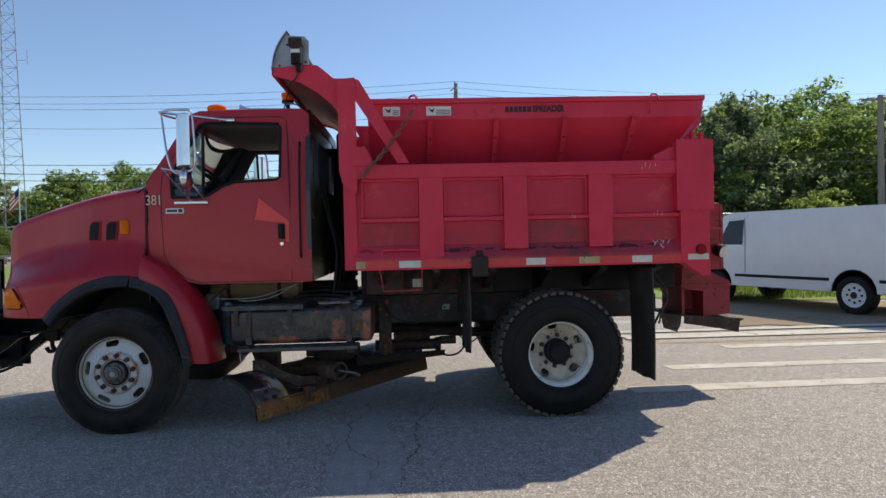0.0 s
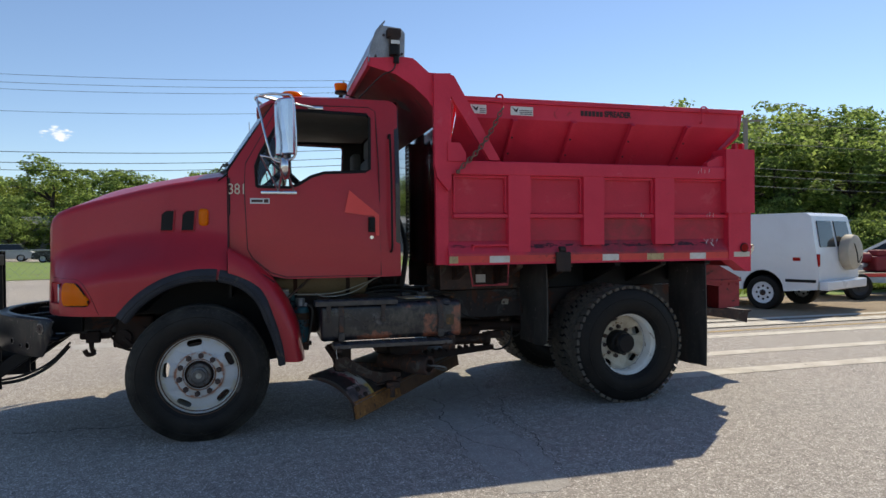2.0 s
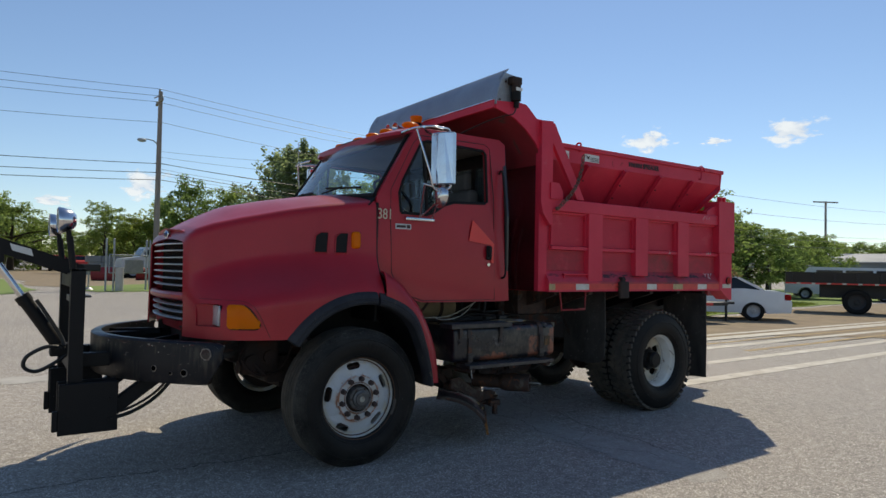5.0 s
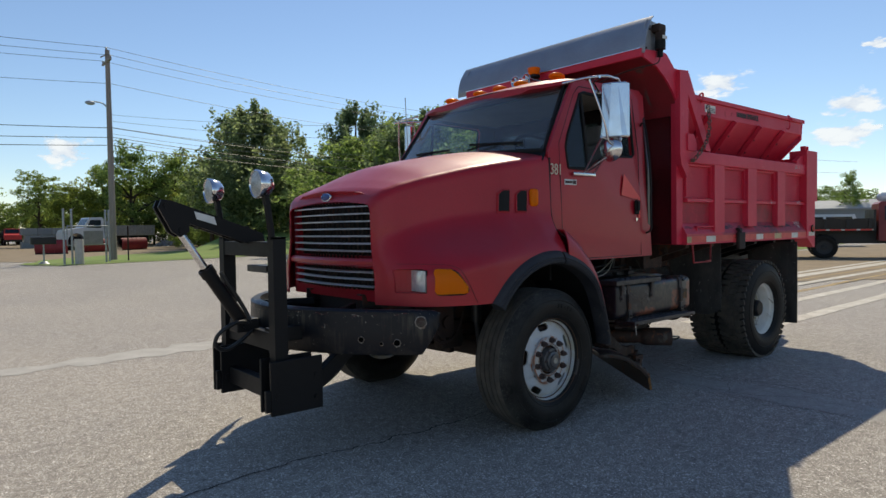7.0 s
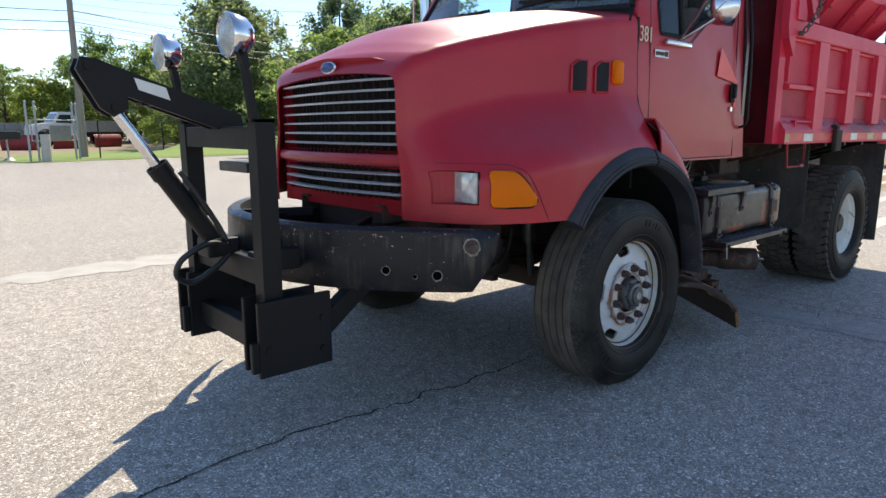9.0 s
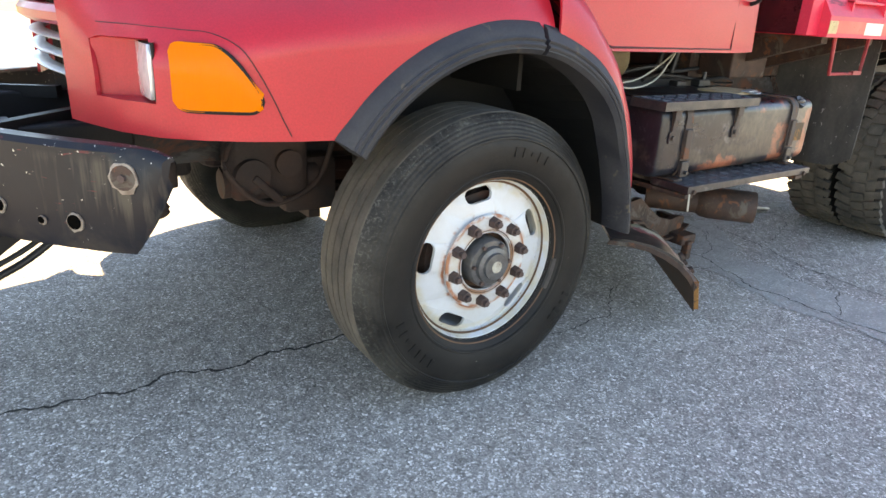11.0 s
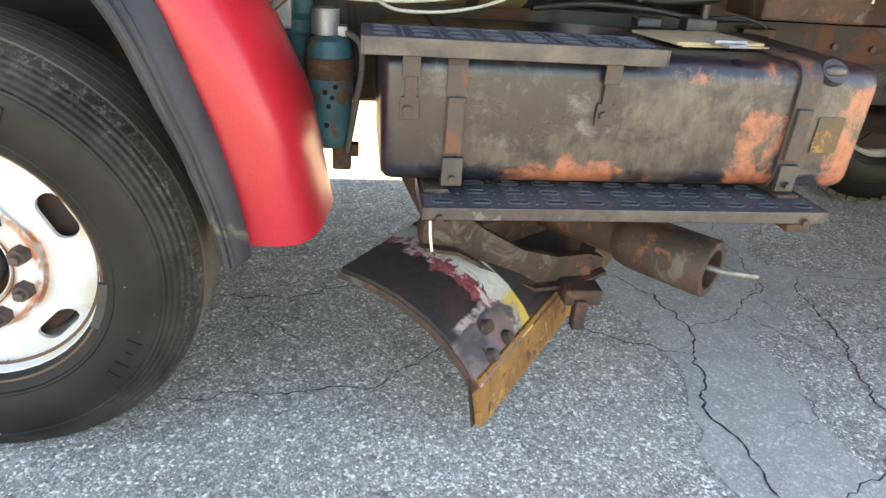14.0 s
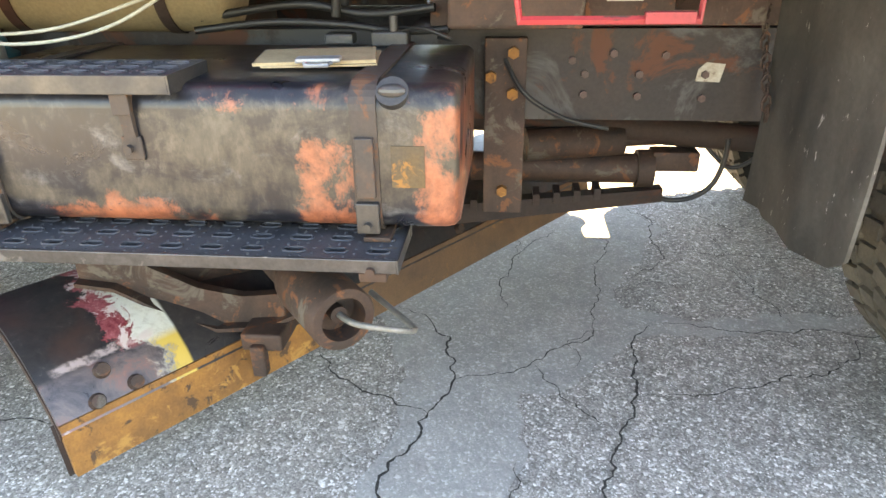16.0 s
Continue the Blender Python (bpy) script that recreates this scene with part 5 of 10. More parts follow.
cyl(bm, (-3.29, -0.55, 0.72), (-2.92, -0.55, 0.72), 0.055)
beam(bm, (-3.20, -0.645, 0.76), (-3.10, -0.645, 0.66), 0.05, 0.03, 0.008)
bx(bm, -3.05, -2.82, -0.56, -0.44, 0.57, 0.80, 0.03)
tube(bm, smooth_run([(-3.24, -0.62, 0.92), (-3.30, -0.66, 0.80), (-3.16, -0.67, 0.66), (-2.95, -0.62, 0.70), (-2.86, -0.6, 0.86)], 5), 0.011)
P("steering_box", bm, FRAME_DARK, "grimy steering box with arm and hoses", smooth=35)
bm = solid()
tube(bm, smooth_run([(-3.49, -0.45, 0.80), (-3.49, -0.45, 0.66), (-3.47, -0.45, 0.615), (-3.52, -0.45, 0.60), (-3.545, -0.45, 0.64)], 5), 0.02)
bx(bm, -3.53, -3.42, -0.48, -0.42, 0.70, 0.80, 0.01)
P("tow_hook", bm, FRAME_DARK, "dark steel tow hook under the frame", smooth=50)

# exhaust stack behind the cab
bm = solid()
MX, MY_ = -0.785, 0.62
cyl(bm, (MX, MY_, 1.15), (MX, MY_, 2.62), 0.115, seg=24)
bx(bm, MX - 0.125, MX + 0.125, MY_ - 0.11, MY_ + 0.11, 2.62, 2.64)
for dx_ in (-0.125, 0.115):
    bx(bm, MX + dx_, MX + dx_ + 0.010, MY_ - 0.10, MY_ + 0.10, 2.62, 2.70)
stack = P("muffler", bm, BLACK_STEEL, "black exhaust stack behind the cab", smooth=40)
bm = solid()
cyl(bm, (MX - 0.01, MY_, 2.63), (MX - 0.01, MY_, 2.79), 0.058, seg=18)
ball(bm, (MX - 0.01, MY_, 2.79), 0.058, (1, 1, 0.9))
part("stack_pipe", bm, BLACK_STEEL, stack, smooth=40)
bm = solid()
for k in range(32):
    bx(bm, MX + 0.119, MX + 0.134, MY_ - 0.09, MY_ + 0.09, 1.22 + 0.045 * k, 1.245 + 0.045 * k)
bx(bm, MX + 0.117, MX + 0.136, MY_ - 0.095, MY_ - 0.08, 1.2, 2.66)
bx(bm, MX + 0.117, MX + 0.136, MY_ + 0.08, MY_ + 0.095, 1.2, 2.66)
part("heat_guard", bm, BLACK_STEEL, stack, "slotted black heat guard")
bm = solid()
for k, (y, z0, z1) in enumerate(((-0.55, 1.1, 2.0), (-0.45, 1.1, 2.1), (-0.15, 1.1, 1.9))):
    tube(bm, smooth_run([(-0.86, y, z1), (-0.80, y + 0.02, (z0 + z1) / 2 + 0.2), (-0.74, y - 0.03, 1.5), (-0.78, y, z0)], 5), 0.014)
P("air_hose", bm, WIRE_BLACK, smooth=60)

# -- fuel tank with straps and steps --
def rounded(a0, a1, b0, b1, r, n=6):
    out = []
    for ca, cb, st in ((a1 - r, b1 - r, 0), (a0 + r, b1 - r, 90), (a0 + r, b0 + r, 180), (a1 - r, b0 + r, 270)):
        out += [(ca + r * math.cos(radians(st + 90 * i / n)), cb + r * math.sin(radians(st + 90 * i / n))) for i in range(n + 1)]
    return out


bm = solid()
TX0, TX1 = -1.60, -0.385
ring = rounded(-1.175, -0.56, 0.715, 1.03, 0.05)
secs = []
for x, k in ((TX0, 0.93), (TX0 + 0.012, 0.985), (TX0 + 0.03, 1.0), (TX1 - 0.03, 1.0), (TX1 - 0.012, 0.985), (TX1, 0.93)):
    secs.append([(x, -0.87 + (u + 0.87) * k, 0.8725 + (v - 0.8725) * k) for u, v in ring])
loft(bm, secs)
tank = P("fuel_tank", bm, TANK_MAT, "scorched black fuel tank with orange primer showing", smooth=50)
for x, wide in ((-1.435, 0.045), (-0.578, 0.055)):
    bm = solid()
    o = rounded(-1.183, -0.552, 0.707, 1.038, 0.055)
    i_ = rounded(-1.176, -0.559, 0.714, 1.031, 0.05)
    prism(bm, o, 'x', x - wide / 2, x + wide / 2, [i_])
    bx(bm, x - 0.02, x + 0.02, -1.196, -1.180, 0.80, 0.93, 0.003)
    st = part("tank_strap", bm, STRAP_MAT, tank, "dark rusty steel strap")
    bm = solid()
    cyl(bm, (x, -1.19, 0.74), (x, -1.215, 0.74), 0.009, seg=8)
    bx(bm, x - 0.025, x + 0.025, -1.20, -1.183, 0.72, 0.79, 0.003)
    part("strap_clamp", bm, STEP_MAT, tank)
bm = solid()
cyl(bm, (-0.518, -1.13, 0.985), (-0.518, -1.160, 1.012), 0.030, seg=20)
cyl(bm, (-0.518, -1.157, 1.009), (-0.518, -1.170, 1.021), 0.033, seg=24)
ball(bm, (-0.518, -1.169, 1.020), 0.030, (1, 0.5, 0.5), 20, 8)
part("filler_cap", bm, STEP_MAT, tank, "dull metal filler cap")
bm = solid()
bx(bm, -0.525, -0.455, -1.1785, -1.1755, 0.82, 0.91)
part("tank_label", bm, OLD_LABEL, tank, "rust-stained faded label")


def step_tread(name, x0, x1, y0, y1, z, lip):
    bm = solid()
    n = int((x1 - x0) / 0.084)
    holes = []
    bumps = []
    for row, yy in enumerate((y0 + 0.036, (y0 + y1) / 2, y1 - 0.036)):
        for i in range(n):
            cx = x0 + 0.045 + i * (x1 - x0 - 0.09) / max(1, n - 1)
            holes.append([(cx + 0.012 * math.cos(a) + math.copysign(0.013, math.cos(a)), yy + 0.0125 * math.sin(a)) for a in np.linspace(0.2, 2 * math.pi + 0.2, 13)[:-1]])
            bumps += [(cx, yy - 0.027), (cx, yy + 0.027), (cx + 0.021, yy - 0.027), (cx - 0.021, yy + 0.027), (cx + 0.042, yy - 0.012), (cx + 0.042, yy + 0.012)]
    prism(bm, [(x0, y0 + 0.004), (x1, y0 + 0.004), (x1, y1), (x0, y1)], 'z', z - 0.006, z, holes)
    for cx, yy in bumps:
        if cx < x1 - 0.01:
            cyl(bm, (cx, yy, z - 0.001), (cx, yy, z + 0.0016), 0.0042, 0.003, seg=6)
    for h_ in holes:
        tube(bm, [(u, v, z + 0.001) for u, v in h_ + [h_[0]]], 0.0028, 5)
    plate = P(name, bm, TREAD_MAT, "perforated steel tread")
    # Dark sheet added beneath so that the slots look shaded.
    bm = solid()
    bx(bm, x0 + 0.006, x1 - 0.006, y0 + 0.008, y1 - 0.004, z - lip + 0.002, z - lip + 0.006)
    part("slot_backing", bm, FRAME_DARK, plate, "dark sheet added under the tread slots")
    bm = solid()
    bx(bm, x0, x1, y0 - 0.006, y0 + 0.003, z - lip, z + 0.001, 0.002)
    bx(bm, x0 - 0.004, x0, y0 - 0.006, y1, z - lip, z + 0.001)
    bx(bm, x1, x1 + 0.004, y0 - 0.006, y1, z - lip, z + 0.001)
    bx(bm, x0, x1, y1, y1 + 0.005, z - lip, z + 0.001)
    part("step_lip", bm, STEP_MAT if lip > 0.035 else LIP_DARK, plate, "worn grey steel edge")
    return plate


up_step = step_tread("upper_step", -1.645, -0.965, -1.20, -1.02, 1.055, 0.038)
low_step = step_tread("lower_step", -1.505, -0.505, -1.28, -1.085, 0.70, 0.030)
for x in (-1.54, -1.08):
    bm = solid()
    bx(bm, x - 0.020, x + 0.020, -1.197, -1.190, 0.972, 1.020, 0.002)
    prism(bm, [(-1.190, 1.018), (-1.10, 1.018), (-1.176, 0.905), (-1.184, 0.905), (-1.190, 0.975)], 'x', x - 0.012, x + 0.014)
    bx(bm, x - 0.022, x + 0.022, -1.184, -1.176, 0.872, 0.925, 0.003)
    cyl(bm, (x - 0.006, -1.183, 0.898), (x - 0.006, -1.196, 0.898), 0.010, seg=6)
    parts("bracket", bm, STRAP_MAT, up_step)
bm = solid()
for x in (-1.47, -0.56):
    bx(bm, x - 0.03, x + 0.03, -1.27, -0.9, 0.64, 0.662, 0.004)
    cyl(bm, (x, -1.286, 0.675), (x, -1.296, 0.675), 0.010, seg=8)
    bx(bm, x - 0.03, x + 0.03, -1.20, -1.10, 0.701, 0.712, 0.003)
parts("bracket", bm, RUST, low_step)
bm = solid()
tube(bm, [(-1.49, -1.283, 0.668), (-1.488, -1.285, 0.63), (-1.482, -1.284, 0.59)], 0.0035, 6)
part("tie_wire", bm, WIRE_WHITE, low_step)

# -- underbody scraper: a moldboard set askew under the frame --
A0, A1 = Vector((-1.335, -1.33, 0.085)), Vector((0.12, 0.64, 0.085))
ALONG = (A1 - A0).normalized()
FORE = Vector((-ALONG.y, ALONG.x, 0))     # towards the nose
LONG = (A1 - A0).length


def on_blade(s, f, z):
    return A0 + ALONG * s + FORE * f + Vector((0, 0, z))


ARC = [(0.015, 0.125), (0.055, 0.180), (0.11, 0.232), (0.18, 0.275), (0.26, 0.307), (0.35, 0.325), (0.45, 0.330)]


def scraper_paint():
    """Black moldboard whose outer end carries the ragged rest of a red, white and cream stripe."""
    m, nt, b = nodes("striped_scraper_paint")
    co = nt.nodes.new("ShaderNodeTexCoord")
    def along(way, zero):
        dot = nt.nodes.new("ShaderNodeVectorMath")
        dot.operation = 'DOT_PRODUCT'
        dot.inputs[1].default_value = way
        nt.links.new(co.outputs["Object"], dot.inputs[0])
        return sums(nt, 'SUBTRACT', dot.outputs["Value"], zero)
    run, deep = along(ALONG, A0.dot(ALONG)), along(FORE, A0.dot(FORE))
    n = noise_of(nt, 9, 9, 0.72, 0.6)
    fine = noise_of(nt, 34, 6, 0.72, 0.3)
    black = ramp(nt, fine, [(0.3, (0.016, 0.015, 0.016)), (0.6, (0.034, 0.030, 0.029)), (0.75, (0.10, 0.085, 0.075))])
    black = mix(nt, ramp(nt, noise_of(nt, 5, 5, 0.6, 0.4), [(0.52, 0.0), (0.68, 0.8)]), black, (0.060, 0.032, 0.025))
    ragged = sums(nt, 'ADD', run, sums(nt, 'MULTIPLY', sums(nt, 'SUBTRACT', n, 0.5), 0.34))
    cream = ramp(nt, fine, [(0.30, (0.40, 0.38, 0.31)), (0.55, (0.53, 0.53, 0.46))])
    yellow = sums(nt, 'MULTIPLY', band(nt, deep, -0.05, 0.082, 0.02), ramp(nt, ragged, [(0.285, 0.0), (0.30, 1.0)]))
    cream = mix(nt, yellow, cream, (0.55, 0.37, 0.085))
    isles = ramp(nt, noise_of(nt, 13, 6, 0.65, 0.5), [(0.53, 0.0), (0.57, 0.9)])
    pink = mix(nt, isles, ramp(nt, fine, [(0.36, (0.17, 0.022, 0.030)), (0.56, (0.31, 0.085, 0.090)), (0.68, (0.40, 0.22, 0.20))]), (0.52, 0.45, 0.41))
    col = mix(nt, ramp(nt, ragged, [(0.190, 0.0), (0.205, 1.0)]), black, pink)
    col = mix(nt, ramp(nt, ragged, [(0.252, 0.0), (0.262, 1.0)]), col, cream)
    low = sums(nt, 'MULTIPLY', band(nt, deep, -0.05, 0.088, 0.012), ramp(nt, ragged, [(0.27, 1.0), (0.31, 0.0)]))
    col = mix(nt, low, col, ramp(nt, n, [(0.34, (0.050, 0.044, 0.048)), (0.50, (0.135, 0.105, 0.10)), (0.60, (0.22, 0.105, 0.085)), (0.68, (0.48, 0.43, 0.40))]))
    fringe = sums(nt, 'MULTIPLY', band(nt, sums(nt, 'ADD', deep, sums(nt, 'MULTIPLY', sums(nt, 'SUBTRACT', n, 0.5), 0.05)), 0.102, 0.116, 0.006), band(nt, run, 0.05, 0.29, 0.02))
    col = mix(nt, sums(nt, 'MULTIPLY', sums(nt, 'MULTIPLY', fringe, ramp(nt, fine, [(0.40, 0.2), (0.56, 1.0)])), 0.7), col, (0.48, 0.37, 0.34))
    col = mix(nt, ramp(nt, run, [(0.352, 0.0), (0.358, 1.0)]), col, black)
    nt.links.new(col, b.inputs["Base Color"])
    nt.links.new(ramp(nt, n, [(0.3, 0.26), (0.7, 0.5)]), b.inputs["Roughness"])
    bump(nt, b, fine, 0.15, 0.003)
    return m


SCRAPER = scraper_paint()
bm = solid()
n = 30
cols = [[bm.verts.new(on_blade(LONG * i / n, f, z)) for f, z in ARC] for i in range(n + 1)]
for a, b in zip(cols, cols[1:]):
    for k in range(len(ARC) - 1):
        bm.faces.new((a[k], b[k], b[k + 1], a[k + 1]))
blade = P("scraper_moldboard", bm, SCRAPER, "curved black moldboard with peeling white, red and yellow paint", smooth=50, thick=0.012)
for sa, sb, mt_, lb_ in ((0, 0.84, ORANGE_RUST, "orange-rusted steel cutting edge"), (0.844, LONG, BROWN_RUST, "brown-rusted steel cutting edge")):
    bm = solid()
    loft(bm, [[on_blade(s, -0.012, 0.012), on_blade(s, 0.010, 0.012), on_blade(s, 0.036, 0.150), on_blade(s, 0.012, 0.155)] for s in (sa, sb)])
    part("cutting_edge", bm, mt_, blade, lb_)
    # Front face darker than the rest of the edge.
    bm = solid()
    loft(bm, [[on_blade(s, 0.0125, 0.006), on_blade(s, 0.0155, 0.006), on_blade(s, 0.0405, 0.150), on_blade(s, 0.0375, 0.150)] for s in (sa - 0.012, sb)])
    part("edge_face", bm, FRAME_DARK, blade, "dark front face of the cutting edge")
bm = solid()
ends = [on_blade(-0.004, f, z) for f, z in ARC] + [on_blade(-0.004, f + 0.012, z - 0.02) for f, z in reversed(ARC)]
e2 = [p + ALONG * 0.012 for p in ends]
loft(bm, [ends, e2])
part("end_rib", bm, RUST, blade, "rusty end rib")
for s, f, z in ((0.10, 0.028, 0.165), (0.20, 0.03, 0.168), (0.14, 0.07, 0.22), (0.75, 0.03, 0.168), (0.9, 0.03, 0.168), (1.5, 0.03, 0.168), (1.65, 0.03, 0.168)):
    bm = solid()
    o = on_blade(s, f, z)
    cyl(bm, o, o - FORE * 0.016 + Vector((0, 0, 0.010)), 0.022, 0.017, seg=12)
    part("blade_bolt", bm, RUST, blade, "rusty carriage bolt")
# carrier arms, pivot and cylinder behind the blade
bm = solid()
ARM0, ARM1 = Vector((-1.47, -0.945, 0.0)), Vector((-0.86, -0.85, 0.0))
arm_way = (ARM1 - ARM0).normalized()
arm_side = Vector((-arm_way.y, arm_way.x, 0))
ARM_EDGE = [(0.0, 0.54), (0.10, 0.545), (0.20, 0.475), (0.32, 0.405), (0.44, 0.372), (0.55, 0.375), (0.60, 0.36), (0.60, 0.315), (0.50, 0.275), (0.36, 0.275), (0.24, 0.33), (0.10, 0.42), (0.0, 0.44)]
loft(bm, [[ARM0 + arm_way * u + arm_side * w + Vector((0, 0, z)) for u, z in ARM_EDGE] for w in (-0.016, 0.016)])
for (ua, za), (ub, zb) in zip(ARM_EDGE[7:12], ARM_EDGE[8:13]):
    loft(bm, [[ARM0 + arm_way * u + arm_side * w + Vector((0, 0, z + d)) for w, d in ((-0.05, 0.0), (0.05, 0.0), (0.05, 0.012), (-0.05, 0.012))] for u, z in ((ua, za), (ub, zb))])
beam(bm, (-1.30, -0.90, 0.43), (-1.0, -0.62, 0.35), 0.03, 0.12, 0.006)
beam(bm, (-0.94, -0.88, 0.31), (-0.86, -0.70, 0.29), 0.05, 0.11, 0.006)
bx(bm, -1.02, -0.90, -0.98, -0.78, 0.245, 0.30, 0.008)
bx(bm, -0.99, -0.95, -1.00, -0.96, 0.17, 0.27, 0.006)
beam(bm, (-1.5, -0.72, 0.62), (-1.38, -0.86, 0.42), 0.08, 0.05, 0.008)
parts("scraper_carrier", bm, RUST, truck, "rusty welded carrier arm")
bm = solid()
C0, C1 = Vector((-1.02, -0.70, 0.455)), Vector((-0.665, -1.14, 0.460))
cw = (C1 - C0).normalized()
cyl(bm, C0, C0 + cw * 0.30, 0.064, seg=28)
lathe(bm, [(0.064, 0.27), (0.078, 0.29), (0.085, 0.33), (0.085, 0.555), (0.081, 0.56), (0.058, 0.56), (0.055, 0.50), (0, 0.50)], C0, cw, 32)
cyl(bm, C0 + cw * 0.49, C0 + cw * 0.53, 0.022, seg=12)
P("hydraulic_cylinder", bm, RUST, "stubby rusty hydraulic cylinder, open at its end", smooth=40)
bm = solid()
tube(bm, smooth_run([C0 + cw * 0.52, C0 + cw * 0.58 + Vector((0.02, 0, 0.0)), C1 + Vector((0.13, 0.0, -0.02)), C1 + Vector((0.16, 0.06, -0.055)), C1 + Vector((0.12, 0.12, -0.06)), C1 + Vector((0.02, 0.2, -0.03))], 8), 0.0085)
P("braided_hose", bm, BRAID, "short braided steel hose", smooth=60)
bm = solid()
cyl(bm, (-0.95, -0.62, 0.50), (-0.62, -0.50, 0.52), 0.07, seg=20)
bx(bm, -1.05, -0.55, -0.62, -0.40, 0.50, 0.60, 0.02)
bx(bm, -1.45, -1.30, -0.75, -0.5, 0.42, 0.60, 0.02)
cyl(bm, (-1.42, -0.93, 0.45), (-1.42, -0.84, 0.45), 0.055, seg=20)
bx(bm, -0.6, 0.5, 0.25, 0.42, 0.60, 0.66, 0.01)
prism(bm, [(-0.45, 0.62), (0.30, 0.66), (0.30, 0.70), (-0.45, 0.78)], 'y', 0.10, 0.14)
parts("scraper_mount", bm, FRAME_DARK, truck)
bm = solid()
cyl(bm, (-0.42, -0.05, 0.50), (0.20, -0.05, 0.50), 0.056, seg=20)
cyl(bm, (0.20, -0.05, 0.50), (0.26, -0.05, 0.50), 0.072, seg=20)
bx(bm, 0.25, 0.42, -0.09, 0.0, 0.50, 0.575, 0.008)
P("rear_drive_shaft", bm, RUST, "rust-brown drive shaft", smooth=40)
bm = solid()
secs_ = [[(-0.60, -0.30, 0.34), (-0.60, -0.24, 0.34), (-0.60, -0.24, 0.42), (-0.60, -0.30, 0.42)], [(0.30, -0.10, 0.385), (0.30, -0.04, 0.385), (0.30, -0.04, 0.435), (0.30, -0.10, 0.435)]]
loft(bm, secs_)
for k in range(9):
    c_ = Vector((-0.55, -0.31, 0.43)).lerp(Vector((0.05, -0.16, 0.445)), k / 8)
    bx(bm, c_.x - 0.012, c_.x + 0.012, c_.y - 0.01, c_.y + 0.08, c_.z - 0.03, c_.z + 0.012)
P("toothed_turntable", bm, FRAME_DARK, "grimy toothed turning bar")
bm = solid()
tube(bm, smooth_run([(0.27, -0.05, 0.40), (0.33, -0.05, 0.375), (0.42, -0.05, 0.385), (0.49, -0.05, 0.44), (0.52, -0.05, 0.54), (0.52, -0.05, 0.62)], 6), 0.010)
P("brake_hose", bm, WIRE_BLACK, smooth=60)

# -- hood with fenders: half widths read over (x, z) --
HOOD_W = [(-3.74, 0.60), (-3.70, 0.68), (-3.62, 0.72), (-3.45, 0.765), (-3.2, 0.84), (-2.8, 0.995), (-2.53, 1.045), (-2.33, 1.065)]
FEND_W = [(-3.74, 0.64), (-3.70, 0.76), (-3.64, 0.91), (-3.56, 1.03), (-3.46, 1.105), (-3.37, 1.15), (-3.25, 1.19), (-3.1, 1.215), (-2.2, 1.225), (-1.68, 1.20)]
CROWN = [(-3.74, 1.31), (-3.5, 1.385), (-3.2, 1.45), (-2.8, 1.50), (-2.5, 1.50), (-2.33, 1.47)]
TOP_Z = [(-3.74, 1.70), (-3.715, 1.755), (-3.66, 1.805), (-3.55, 1.85), (-3.35, 1.905), (-3.0, 1.985), (-2.7, 2.04), (-2.33, 2.095)]
ARCH = (-2.50, 0.56)


def half_width(x, z):
    wh = table(x, HOOD_W) - 0.05 * max(0.0, z - 1.55)
    wf = table(x, FEND_W) - 0.10 * max(0.0, z - 1.15) ** 2
    zc = table(x, CROWN)
    return wh + max(0.0, wf - wh) * step01((zc + 0.17 - z) / 0.36)


def in_arch(x, z):
    return math.hypot(x - ARCH[0], z - ARCH[1]) < 0.70


def draw_in(an):
    return table(math.degrees(an), [(0, 0.785), (8, 0.776), (18, 0.768), (30, 0.775), (38, 0.803), (46, 0.846), (54, 0.892), (62, 0.935), (72, 0.978), (82, 1.0)])


def narrow(r, an):
    """The flare's radius, drawn in and narrowed towards its lower end."""
    return 0.775 * draw_in(an) - (0.775 - r) * (1 - 0.42 * step01((radians(78) - an) / radians(82)))


